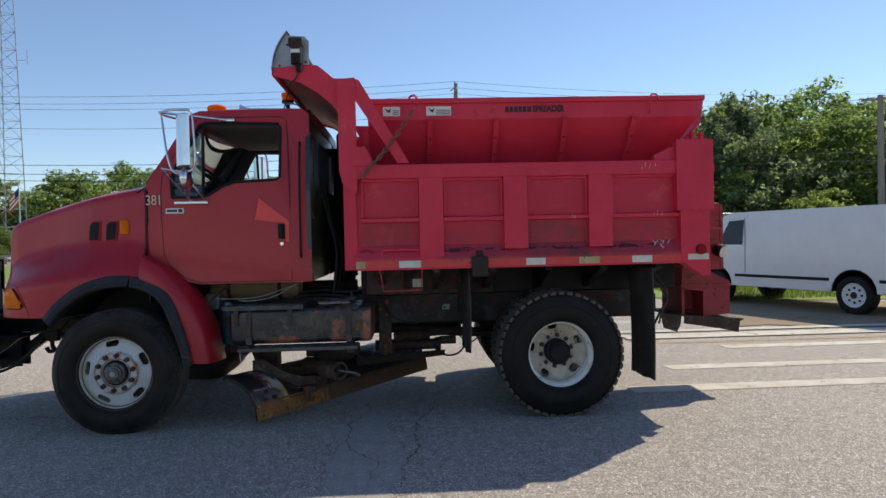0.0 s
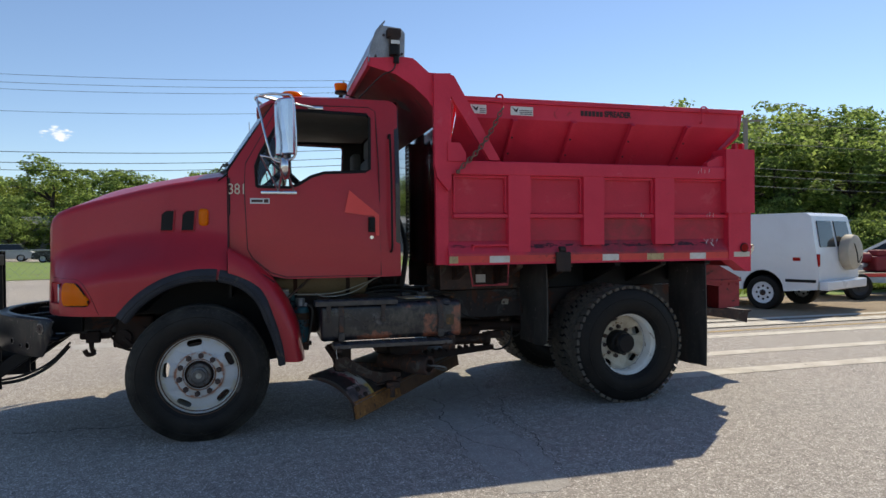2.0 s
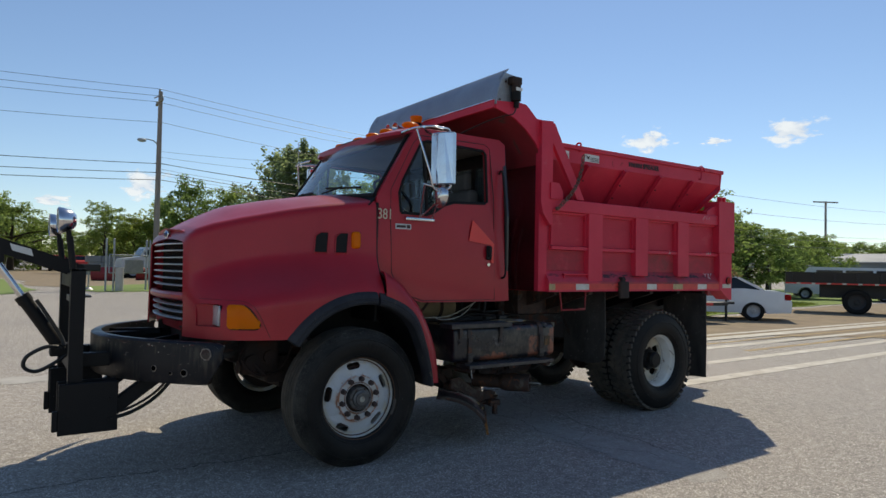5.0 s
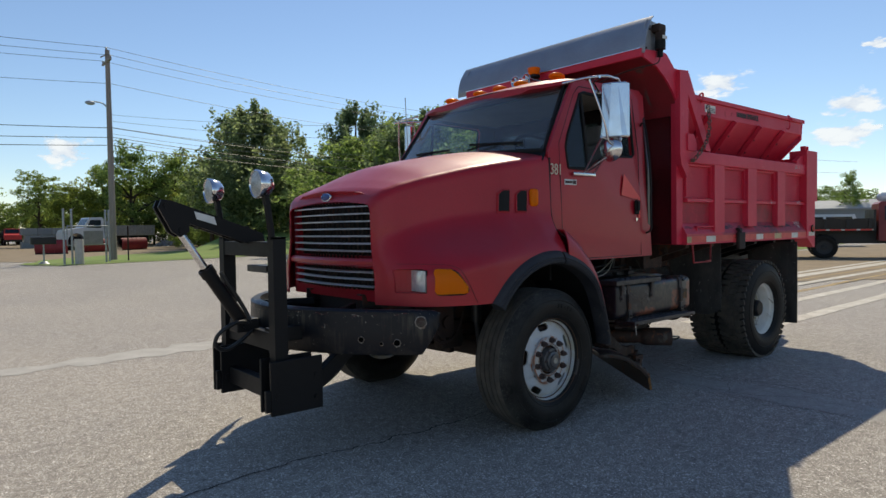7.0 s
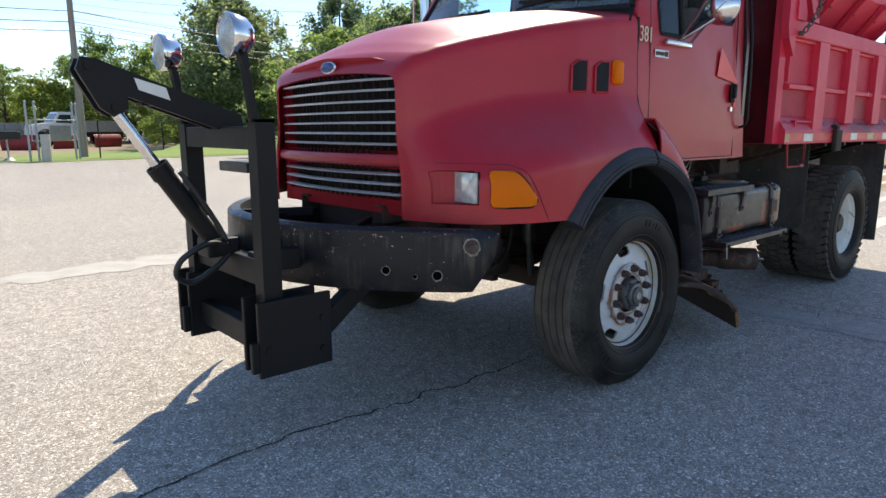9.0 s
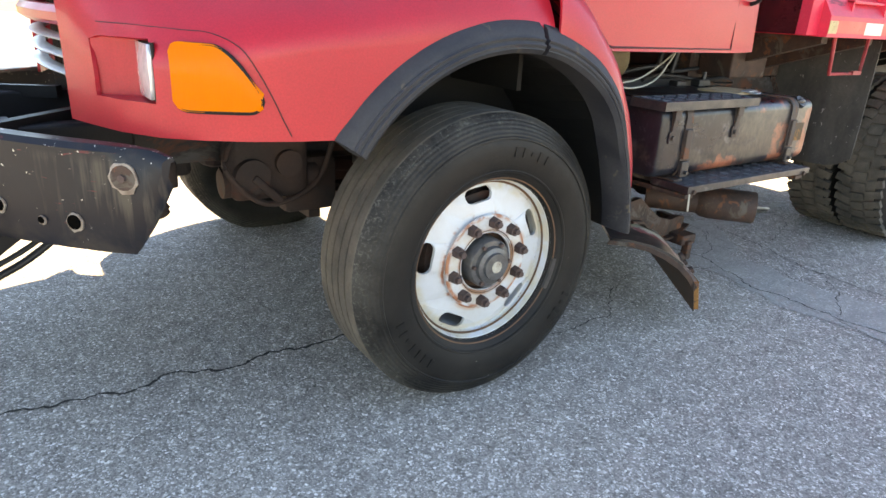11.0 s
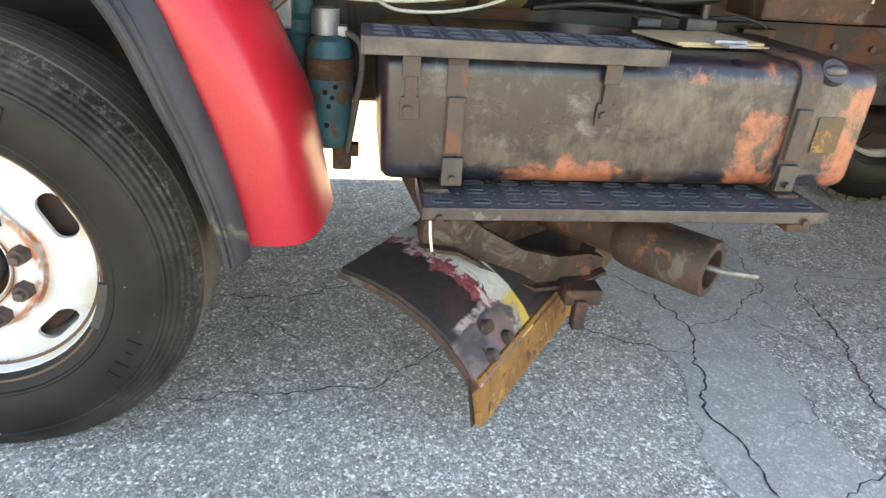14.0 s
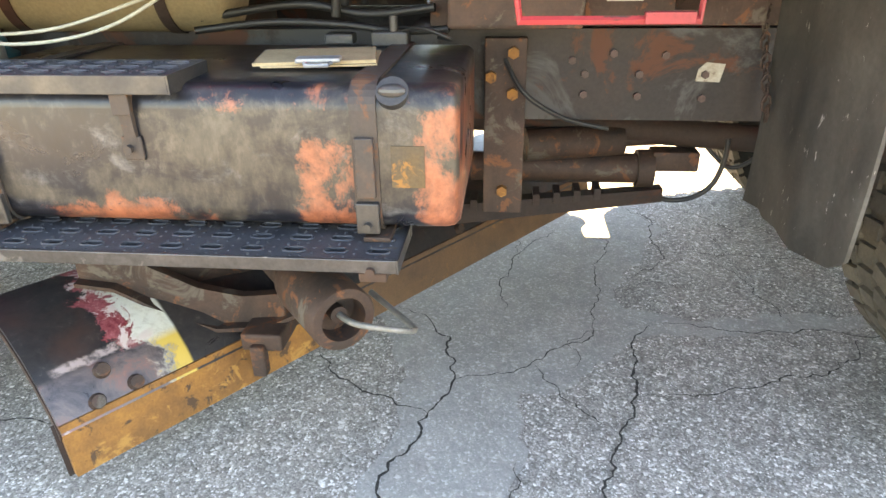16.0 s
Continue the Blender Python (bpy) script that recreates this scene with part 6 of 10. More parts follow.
POCKET = (-3.565, 0.80, 1.09, 1.25)  # the headlight's recess: back, inner side, floor, top
for s in (-1, 1):
    bm = solid()
    xs = list(np.linspace(-3.735, POCKET[0], 10)) + list(np.linspace(-3.545, -2.335, 44))
    rows = 40
    grid = []
    for x in xs:
        zt = table(x, TOP_Z)
        col = []
        for k in range(rows + 1):
            z = 1.0 + (zt - 0.05 - 1.0) * k / rows
            pitch = (zt - 1.05) / rows
            for level in (POCKET[2], POCKET[3]):
                if x < -3.5 and abs(z - level) <= pitch / 2:
                    z = level
            col.append(bm.verts.new((x, s * half_width(x, z), z)))
        w = half_width(x, zt - 0.05)
        rise = 0.085 * step01((x + 3.74) / 0.5) + 0.03
        for a in (0.25, 0.5, 0.75, 1.0):
            col.append(bm.verts.new((x, s * (w - 0.06 * (1 - math.cos(a * math.pi / 2))), zt - 0.05 + 0.05 * math.sin(a * math.pi / 2))))
        for k in range(1, 11):
            u = k / 10
            col.append(bm.verts.new((x, s * (w - 0.06) * (1 - u), zt + rise * (1 - (1 - u) ** 2))))
        grid.append(col)
    for a, b in zip(grid, grid[1:]):
        for k in range(len(a) - 1):
            c = (a[k].co + b[k + 1].co) / 2
            if k < rows and (in_arch(c.x, c.z) or (c.x < POCKET[0] and abs(c.y) > POCKET[1] and POCKET[2] < c.z < POCKET[3])):
                continue
            bm.faces.new((a[k], b[k], b[k + 1], a[k + 1]))
    bmesh.ops.delete(bm, geom=[v for v in bm.verts if not v.link_faces], context='VERTS')
    P("hood", bm, RED_CAB, "faded dark red hood with flared fender", smooth=50, thick=0.012)
    # rear leg of the fender behind the wheel
    LEG_TOP = [(-2.33, 1.50), (-2.15, 1.40), (-1.985, 1.245), (-1.865, 1.06), (-1.785, 0.865), (-1.735, 0.56)]
    bm = solid()
    n = 26
    outer, innr, mid = [], [], []
    for i in range(n + 1):
        u = i / n
        an = radians(76 - 74 * u)
        ri = 0.735
        xi, zi = ARCH[0] + ri * math.cos(an) * draw_in(an), ARCH[1] + ri * math.sin(an) * 1.02
        xo, zo = table(u, [(k / 5, p_[0]) for k, p_ in enumerate(LEG_TOP)]), table(u, [(k / 5, p_[1]) for k, p_ in enumerate(LEG_TOP)])
        outer.append((xo, zo))
        innr.append((xi, zi))
    strips = []
    for q, ((xo, zo), (xi, zi)) in enumerate(zip(outer, innr)):
        u_ = q / n
        tuck = step01(u_ * 1.15)
        r = []
        for a in np.linspace(0, 1, 7):
            x, z = xi + (xo - xi) * a, zi + (zo - zi) * a
            r.append(bm.verts.new((x + 0.03 * math.sin(math.pi * a) * tuck, s * (1.235 + 0.02 * math.sin(math.pi * u_) - (0.045 + 0.22 * tuck) * a ** 3.6), z)))
        r.append(bm.verts.new((xo + 0.004, s * (1.16 - 0.24 * tuck), zo + 0.002)))
        r.append(bm.verts.new((xo - 0.004, s * (0.98 - 0.12 * tuck), zo)))
        strips.append(r)
    for a, b in zip(strips, strips[1:]):
        for k in range(len(a) - 1):
            bm.faces.new((a[k], b[k], b[k + 1], a[k + 1]))
    P("fender_leg", bm, RED_CAB, "red fender leg behind the front wheel", smooth=45, thick=0.010)
    # black rubber flares, in two lengths with a gap
    for a0, a1, nm in ((146, 83, 0), (81.5, 1, 1)):
        bm = solid()
        prof = [(0.674, 1.15), (0.676, 1.262), (0.690, 1.276), (0.710, 1.270), (0.733, 1.262), (0.757, 1.248), (0.775, 1.222), (0.772, 1.20)]
        secs = []
        for i in range(25):
            an = radians(a0 + (a1 - a0) * i / 24)
            secs.append([(ARCH[0] + narrow(r, an) * math.cos(an), s * (y + 0.065 * step01((radians(75) - an) / radians(40))), ARCH[1] + (r if an > 1.2 else narrow(r, an) / draw_in(an)) * math.sin(an) * 1.02) for r, y in prof])
        loft(bm, secs)
        P("fender_flare", bm, RUBBER_FLARE, "ribbed weathered black rubber flare", smooth=35)
        bm = solid()
        for rr, yy in ((0.703, 1.2735), (0.722, 1.267)):
            tube(bm, [(ARCH[0] + narrow(rr, radians(a0 + (a1 - a0) * i / 24)) * math.cos(radians(a0 + (a1 - a0) * i / 24)), s * (yy + 0.065 * step01((radians(75 - a0 - (a1 - a0) * i / 24)) / radians(40))), ARCH[1] + rr * math.sin(radians(a0 + (a1 - a0) * i / 24)) * 1.02) for i in range(25)], 0.0065, 6)
        P("flare_rib", bm, RUBBER_FLARE)
    # inner wheel well
    bm = solid()
    secs = []
    for i in range(19):
        an = radians(142 - 142 * i / 18)
        secs.append([(ARCH[0] + (narrow(0.70, an) + 0.01) * math.cos(an), s * 1.2, ARCH[1] + 0.70 * math.sin(an)), (ARCH[0] + 0.66 * math.cos(an), s * 0.62, ARCH[1] + 0.68 * math.sin(an))])
    loft(bm, secs, closed=False)
    P("wheel_well", bm, BLACK_PLASTIC)
    # lamps at the fender's corner
    def on_nose(x, z, out=0.0):
        return Vector((x - out * 0.5, s * (half_width(x, z) + out * 0.8), z))
    bm = solid()
    grid2 = []
    for i in range(25):
        u = i / 24
        x = -3.525 + 0.192 * u
        zlo, zhi = 1.08, 1.25 - 0.005 * u
        if u > 0.48:
            zhi -= 0.122 * ((u - 0.48) / 0.52) ** 1.6
        near = min(u, 1 - u) / 0.15
        if near < 1:  # rounded corners
            r_ = 0.026 * (1 - math.sqrt(1 - (1 - near) ** 2))
            zlo, zhi = zlo + r_ * (1.0 if u < 0.5 else 0.7), zhi - (r_ if u < 0.5 else 0.0)
        grid2.append([bm.verts.new(on_nose(x + 0.007 * u * math.sin(math.pi * k / 6), zlo + (zhi - zlo) * k / 6, 0.012 + 0.006 * math.sin(math.pi * k / 6))) for k in range(7)])
    for a, b in zip(grid2, grid2[1:]):
        for k in range(6):
            bm.faces.new((a[k], b[k], b[k + 1], a[k + 1]))
    rim_run = [c[0].co.copy() for c in grid2] + [v.co.copy() for v in grid2[-1][1:6]] + [c[6].co.copy() for c in reversed(grid2)]
    P("turn_signal", bm, AMBER, "large amber turn signal lens", smooth=60, thick=0.015)
    bm = solid()  # parting line round the lamps
    line = [on_nose(x, z, 0.015) for x, z in smooth_pairs([(-3.66, 1.288), (-3.60, 1.288), (-3.55, 1.286), (-3.49, 1.283), (-3.43, 1.279), (-3.375, 1.25), (-3.335, 1.19), (-3.30, 1.12), (-3.275, 1.06), (-3.255, 1.015)])]
    tube(bm, line, 0.0018, 6)
    P("lamp_panel_seam", bm, SEAM_RED)
    bm = solid()
    grid2 = []
    for i in range(5):
        grid2.append([bm.verts.new((-3.572 - 0.010 * math.sin(math.pi * i / 4) * math.sin(math.pi * k / 4), s * (0.872 + 0.0375 * i), 1.10 + 0.142 * k / 4)) for k in range(5)])
    for a, b in zip(grid2, grid2[1:]):
        for k in range(4):
            bm.faces.new((a[k], b[k], b[k + 1], a[k + 1]))
    P("headlight", bm, HEAD_GLASS, "clouded clear headlight", smooth=60, thick=0.012)
    bm = solid()
    tube(bm, [(-3.572, s * 0.870, 1.098), (-3.57, s * 1.026, 1.098), (-3.57, s * 1.026, 1.244), (-3.572, s * 0.870, 1.244), (-3.572, s * 0.870, 1.098)], 0.005, 6)
    tube(bm, [p_ + Vector((-0.002, s * 0.009, 0)) for p_ in rim_run], 0.0075, 6)
    parts("lamp_surround", bm, BLACK_PLASTIC, truck)
    # walls of the headlight's recess
    bm = solid()
    xe = np.linspace(-3.684, POCKET[0], 7)
    for z in POCKET[2:]:
        run = [(x, s * half_width(x, z), z) for x in xe]
        bm.faces.new([bm.verts.new(p_) for p_ in run + [(POCKET[0], s * POCKET[1], z)]])
    scoop = [(-3.686, 0.80), (-3.664, 0.808), (-3.635, 0.822), (-3.605, 0.842), (-3.583, 0.866), (POCKET[0] - 0.008, 0.885)]
    for (xa, ya), (xb, yb) in zip(scoop, scoop[1:]):
        bm.faces.new([bm.verts.new(p_) for p_ in ((xa, s * ya, POCKET[2]), (xb, s * yb, POCKET[2]), (xb, s * yb, POCKET[3]), (xa, s * ya, POCKET[3]))])
    bm.faces.new([bm.verts.new(p_) for p_ in ((POCKET[0], s * 0.80, POCKET[2]), (POCKET[0], s * 1.03, POCKET[2]), (POCKET[0], s * 1.03, POCKET[3]), (POCKET[0], s * 0.80, POCKET[3]))])
    P("headlight_recess", bm, RED_CAB, "red recess round the headlight")
    # vents and side marker on the hood's flank
    for x0, x1 in ((-2.835, -2.745), (-2.675, -2.585)):
        bm = solid()
        g = []
        for i in range(6):
            x = x0 + (x1 - x0) * i / 5
            cut = 0.03 * max(0.0, 1 - i / 1.5)
            g.append([bm.verts.new(on_nose(x + 0.012 * k / 5, 1.655 + (0.155 - cut) * k / 5, 0.024)) for k in range(6)])
        for a, b in zip(g, g[1:]):
            for k in range(5):
                bm.faces.new((a[k], b[k], b[k + 1], a[k + 1]))
        vent = P("hood_vent", bm, BLACK_PLASTIC, "dark hood vent opening", thick=0.004)
        bm = solid()
        rim = [(x0 - 0.004, 1.65), (x1 + 0.004, 1.65), (x1 + 0.016, 1.815), (x0 + 0.045, 1.812), (x0 + 0.004, 1.785), (x0 - 0.004, 1.65)]
        tube(bm, [on_nose(x, z, 0.020) for x, z in rim], 0.008, 6)
        part("vent_rim", bm, RED_CAB, vent)
    bm = solid()
    yv = half_width(-2.52, 1.76)
    bx(bm, -2.555, -2.478, s * (yv - 0.01), s * (yv + 0.045), 1.69, 1.828, 0.025, 3, turn=Matrix.Rotation(s * 0.20, 4, 'Z'))
    P("side_marker", bm, AMBER, "amber side marker lamp", smooth=40)
    # seam where hood meets cowl, and the grille-side seam
    bm = solid()
    tube(bm, [(-2.328, s * (half_width(-2.335, z) + 0.003), z) for z in np.linspace(1.5, 2.04, 8)], 0.009, 6)
    tube(bm, [(x, s * (y_ + 0.004), z) for x, z, y_ in smooth_triples([(-2.328, 1.52, half_width(-2.335, 1.52)), (-2.305, 1.47, 1.150), (-2.25, 1.415, 1.195), (-2.16, 1.36, 1.20), (-2.05, 1.285, 1.195), (-1.97, 1.225, 1.16)])], 0.006, 6)
    tube(bm, [on_nose(-3.52 + 0.03 * math.sin((z - 1.38) * 8), z, 0.002) for z in np.linspace(1.38, 1.83, 10)], 0.004, 6)
    tube(bm, [on_nose(x, z, 0.001) for x, z in ((-3.24, 1.31), (-3.21, 1.25), (-3.18, 1.15), (-3.165, 1.02))], 0.003, 6)
    parts("hood_seam", bm, SEAM_RED, truck)
bm = solid()  # bright bead along the hood's crown
P("hood_bead", tube(bm, [(x, 0, table(x, TOP_Z) + 0.03 + 0.085 * step01((x + 3.74) / 0.5)) for x in np.linspace(-3.6, -2.4, 10)], 0.004, 6), RED_CAB)

# -- nose: grille openings, bars, badge --
bm = solid()
out = [(-0.70, 1.0), (0.70, 1.0), (0.715, 1.3), (0.70, 1.66), (0.655, 1.755), (0.4, 1.81), (0, 1.832), (-0.4, 1.81), (-0.655, 1.755), (-0.70, 1.66), (-0.715, 1.3)]
up = [(-0.59, 1.335), (0.59, 1.335), (0.60, 1.70), (0.575, 1.735), (-0.575, 1.735), (-0.60, 1.70)]
lo = [(-0.57, 1.085), (0.57, 1.085), (0.59, 1.245), (-0.59, 1.245)]
prism(bm, out, 'x', -3.715, -3.66, [up, lo])


def bow(bm, k=0.075):
    for v in bm.verts:
        v.co.x += k * (v.co.y / 0.6) ** 2 * (1 if abs(v.co.y) < 0.9 else 1) - 0.045


bow(bm)
nose = P("grille_surround", bm, RED_CAB, "red nose panel round the grille", smooth=30)
bm = solid()
bx(bm, -3.655, -3.64, -0.64, 0.64, 1.06, 1.75)
bow(bm)
part("grille_backing", bm, BLACK_PLASTIC, nose)
bm = solid()
for k in range(25):
    bx(bm, -3.668, -3.655, -0.60 + 0.05 * k - 0.004, -0.60 + 0.05 * k + 0.004, 1.08, 1.74)
bow(bm)
part("grille_core", bm, FRAME_DARK, nose)
for z in (1.372, 1.427, 1.482, 1.536, 1.591, 1.646, 1.700, 1.115, 1.168, 1.220):
    bm = solid()
    hw = 0.585
    secs = []
    for i in range(13):
        y = -hw + 2 * hw * i / 12
        secs.append([(-3.738, y, z - 0.006), (-3.744, y, z), (-3.736, y, z + 0.005), (-3.69, y, z + 0.007), (-3.69, y, z - 0.004)])
    loft(bm, secs)
    bow(bm)
    part("grille_bar", bm, GRILLE_BRIGHT, nose, "bright horizontal grille bar", smooth=30)
bm = solid()
secs = []
for i in range(15):
    y = -0.63 + 1.26 * i / 14
    secs.append([(-3.75, y, 1.262), (-3.768, y, 1.275), (-3.77, y, 1.30), (-3.755, y, 1.32), (-3.71, y, 1.322), (-3.71, y, 1.258)])
loft(bm, secs)
bow(bm)
part("grille_divider", bm, RED_CAB, nose, "bowed red bar between the grilles", smooth=30)
bm = solid()
ball(bm, (-3.742, 0.0, 1.785), 0.05, (0.25, 1.6, 0.72), 24, 12)
badge = part("badge", bm, CHROME, nose, "oval chrome badge", smooth=60)
m_, nt_, b_ = nodes("badge_blue")
b_.inputs["Base Color"].default_value = (0.02, 0.05, 0.2, 1)
b_.inputs["Roughness"].default_value = 0.2
bm = solid()
ball(bm, (-3.748, 0.0, 1.785), 0.042, (0.25, 1.6, 0.66), 24, 12)
part("badge_field", bm, m_, nose, "blue oval field", smooth=60)

# -- bumper --
bm = solid()
secs = []
for i in range(65):
    u = (-1 + 2 * i / 64) * 0.978
    y = 1.195 * u
    x = -4.27 + 0.70 * abs(u) ** 2.1
    fl = 1 - 0.86 * min(1.0, max(0.0, (abs(u) - 0.88) / 0.098)) ** 0.8
    drop = 0.035 * abs(u) ** 3 + 0.05 * (max(0.0, abs(u) - 0.958) / 0.020) ** 2
    lo_z = 0.695 + 0.19 * (max(0.0, abs(u) - 0.915) / 0.063) ** 1.25
    secs.append([(x + 0.012, y, lo_z), (x - 0.002, y, lo_z + 0.03), (x - 0.004, y, max(0.85, lo_z + 0.04)), (x, y, 0.985 - drop * 0.3), (x + 0.02, y, 1.0 - drop * 0.3), (x + 0.022 + 0.053 * fl, y * (1 - 0.015 * fl), 0.998 - drop * 0.3), (x + 0.024 + 0.054 * fl, y * (1 - 0.015 * fl), 0.985 - drop * 0.3), (x + 0.022, y, 0.985 - drop * 0.3), (x + 0.012, y, max(0.85, lo_z + 0.035)), (x + 0.024, y, lo_z + 0.012)])
loft(bm, secs)
bumper = P("bumper", bm, BUMPER_BLACK, "bowed black steel bumper with scraped holes", smooth=40)
for y, z, r in ((-1.10, 0.915, 0.034), (-0.99, 0.778, 0.021), (-0.915, 0.772, 0.010), (-0.81, 0.798, 0.018), (0.6, 0.80, 0.02), (0.9, 0.85, 0.02)):
    u = abs(y) / 1.195
    x = -4.27 + 0.70 * u ** 2.1
    slope = 0.70 * 2.1 * u ** 1.1 / 1.195 * (1 if y > 0 else -1)
    nrm = Vector((-1, slope, 0)).normalized()
    o = Vector((x - 0.003, y, z))
    bm = solid()
    hr = random.Random(int(1000 * abs(y)))
    side = Vector((nrm.y, -nrm.x, 0))
    out_ = []
    inn_ = []
    for q in range(18):
        a = 2 * math.pi * q / 18
        w = r * (1.07 + 0.20 * hr.random() + (0.22 if r > 0.03 else 0.5) * max(0.0, -math.sin(a)) * hr.random())
        out_.append(o + nrm * 0.0045 + side * w * math.cos(a) + Vector((0, 0, w * math.sin(a))))
        inn_.append(o + nrm * 0.006 + side * r * math.cos(a) + Vector((0, 0, r * math.sin(a))))
    loft(bm, [out_, inn_], caps=False)
    loft(bm, [[p_ - nrm * 0.006 for p_ in out_], out_], caps=False)
    part("hole_rim", bm, SCRAPED, bumper, "bare scraped metal round a bolt hole")
    bm = solid()
    cyl(bm, o + nrm * 0.004, o + nrm * 0.0075, r, seg=16)
    part("bolt_hole", bm, RUST if r > 0.03 else HOLE_BLACK, bumper)
    if r > 0.03:
        bm = solid()
        cyl(bm, o + nrm * 0.006, o + nrm * 0.016, 0.011, seg=6)
        part("bolt", bm, LUG_RUST, bumper)
bm = solid()
bx(bm, -4.14, -3.55, -0.47, -0.38, 0.80, 0.95, 0.01)
bx(bm, -4.14, -3.55, 0.38, 0.47, 0.80, 0.95, 0.01)
bx(bm, -3.98, -3.66, -0.72, 0.72, 0.76, 0.785, 0.01)
beam(bm, (-4.06, -0.58, 0.94), (-3.70, -0.30, 0.955), 0.04, 0.05)
beam(bm, (-4.06, 0.58, 0.94), (-3.70, 0.30, 0.955), 0.04, 0.05)
parts("bumper_bracket", bm, BLACK_STEEL, truck)

# -- plow hitch --
HX = -4.43
NEAR_Y, FAR_Y = -0.55, 0.27
for y, nm in ((NEAR_Y, 0), (FAR_Y, 1)):
    bm = solid()
    prism(bm, [(HX - 0.045, y - 0.042), (HX + 0.045, y - 0.042), (HX + 0.045, y - 0.026), (HX - 0.029, y - 0.026), (HX - 0.029, y + 0.042), (HX - 0.045, y + 0.042)], 'z', 0.40, 1.49)
    bx(bm, HX - 0.045, HX + 0.045, y - 0.042, y + 0.042, 1.478, 1.492)
    bx(bm, HX - 0.029, HX + 0.045, y + 0.028, y + 0.042, 0.40, 1.478)
    P("hitch_post", bm, BLACK_STEEL, "black steel channel upright")
    bm = solid()
    bx(bm, HX - 0.10, HX + 0.27, y - 0.085, y - 0.06, 0.35, 0.70, 0.006)
    bx(bm, HX - 0.10, HX + 0.27, y + 0.06, y + 0.085, 0.35, 0.70, 0.006)
    bx(bm, HX - 0.135, HX - 0.10, y - 0.085, y - 0.055, 0.38, 0.52, 0.006)
    cyl(bm, (HX - 0.05, y - 0.09, 0.47), (HX - 0.05, y + 0.09, 0.47), 0.022)
    cyl(bm, (HX + 0.22, y - 0.095, 0.58), (HX + 0.22, y - 0.06, 0.58), 0.016, seg=6)
    cyl(bm, (HX + 0.22, y - 0.095, 0.43), (HX + 0.22, y - 0.06, 0.43), 0.016, seg=6)
    P("push_ear", bm, BLACK_STEEL, "black push ear plates")
    bm = solid()
    beam(bm, (HX + 0.15, y, 0.42), (-3.75, y * 0.95, 0.80), 0.07, 0.10, 0.006)
    P("hitch_brace", bm, BLACK_STEEL)
    bm = solid()
    cyl(bm, (HX - 0.03, y, 1.48), (HX - 0.06, y, 1.72), 0.022)
    stem = P("lamp_stem", bm, BLACK_STEEL)
    bm = solid()
    o = Vector((HX - 0.085, y, 1.83))
    lathe(bm, [(0.0, -0.066), (0.044, -0.060), (0.075, -0.031), (0.087, 0.013), (0.092, 0.044), (0.086, 0.051), (0.082, 0.044)], o, (-1, -0.02, -0.02), 32)
    lamp = P("plow_lamp", bm, CHROME, "round chrome plow headlamp", smooth=50)
    bm = solid()
    lathe(bm, [(0.0, 0.056), (0.044, 0.053), (0.082, 0.044)], o, (-1, -0.02, -0.02), 32)
    part("lamp_lens", bm, LAMP_GLASS, lamp, "clear ribbed lens", smooth=60)
    bm = solid()
    beam(bm, (HX - 0.06, y, 1.70), (HX - 0.07, y, 1.765), 0.05, 0.03)
    part("lamp_bracket", bm, BLACK_STEEL, lamp)
bm = solid()
bx(bm, HX - 0.04, HX + 0.05, NEAR_Y, FAR_Y, 1.36, 1.46, 0.006)
bx(bm, HX - 0.02, HX + 0.05, NEAR_Y, FAR_Y, 0.74, 0.86, 0.006)
bx(bm, HX - 0.04, HX + 0.03, NEAR_Y, FAR_Y, 0.42, 0.54, 0.006)
bx(bm, HX, -3.9, -0.42, -0.34, 0.78, 0.88, 0.006)
bx(bm, HX, -3.9, 0.10, 0.18, 0.78, 0.88, 0.006)
parts("hitch_cross_beam", bm, BLACK_STEEL, truck)
bm = solid()
for y in (-0.19, -0.09):
    prism(bm, [(-5.03, 1.74), (-4.97, 1.735), (-4.36, 1.515), (-4.34, 1.425), (-4.42, 1.43), (-4.86, 1.585), (-4.86, 1.535), (-4.92, 1.50), (-4.97, 1.535), (-5.05, 1.69)], 'y', y - 0.012, y + 0.012)
bx(bm, -4.80, -4.45, -0.18, -0.10, 1.55, 1.565)
cyl(bm, (-5.0, -0.21, 1.705), (-5.0, -0.07, 1.705), 0.02)
cyl(bm, (-4.91, -0.21, 1.54), (-4.91, -0.07, 1.54), 0.02)
arm = P("lift_arm", bm, BLACK_STEEL, "black double-plate lift arm")
bm = solid()
prism(bm, [(-4.83, 1.665), (-4.70, 1.628), (-4.685, 1.575), (-4.815, 1.615)], 'y', -0.206, -0.203)
part("arm_label", bm, WHITE_LABEL, arm, "white reflective sticker")
bm = solid()
LA, LB = Vector((-4.91, -0.14, 1.54)), Vector((-4.47, -0.14, 0.86))
lw = (LB - LA).normalized()
cyl(bm, LA + lw * 0.32, LB, 0.045, seg=24)
lathe(bm, [(0.045, 0.30), (0.052, 0.30), (0.052, 0.36), (0.045, 0.36)], LA, lw, 24)
ram = P("lift_cylinder", bm, BLACK_STEEL, "black lift cylinder", smooth=40)
bm = solid()
cyl(bm, LA, LA + lw * 0.33, 0.024, seg=20)
part("piston_rod", bm, CHROME, ram, "bright piston rod", smooth=40)
bm = solid()
tube(bm, smooth_run([LA + lw * 0.36 + Vector((0.06, -0.03, 0.02)), (-4.60, -0.18, 1.17), (-4.50, -0.18, 1.0), (-4.47, -0.20, 0.92)], 6), 0.014)
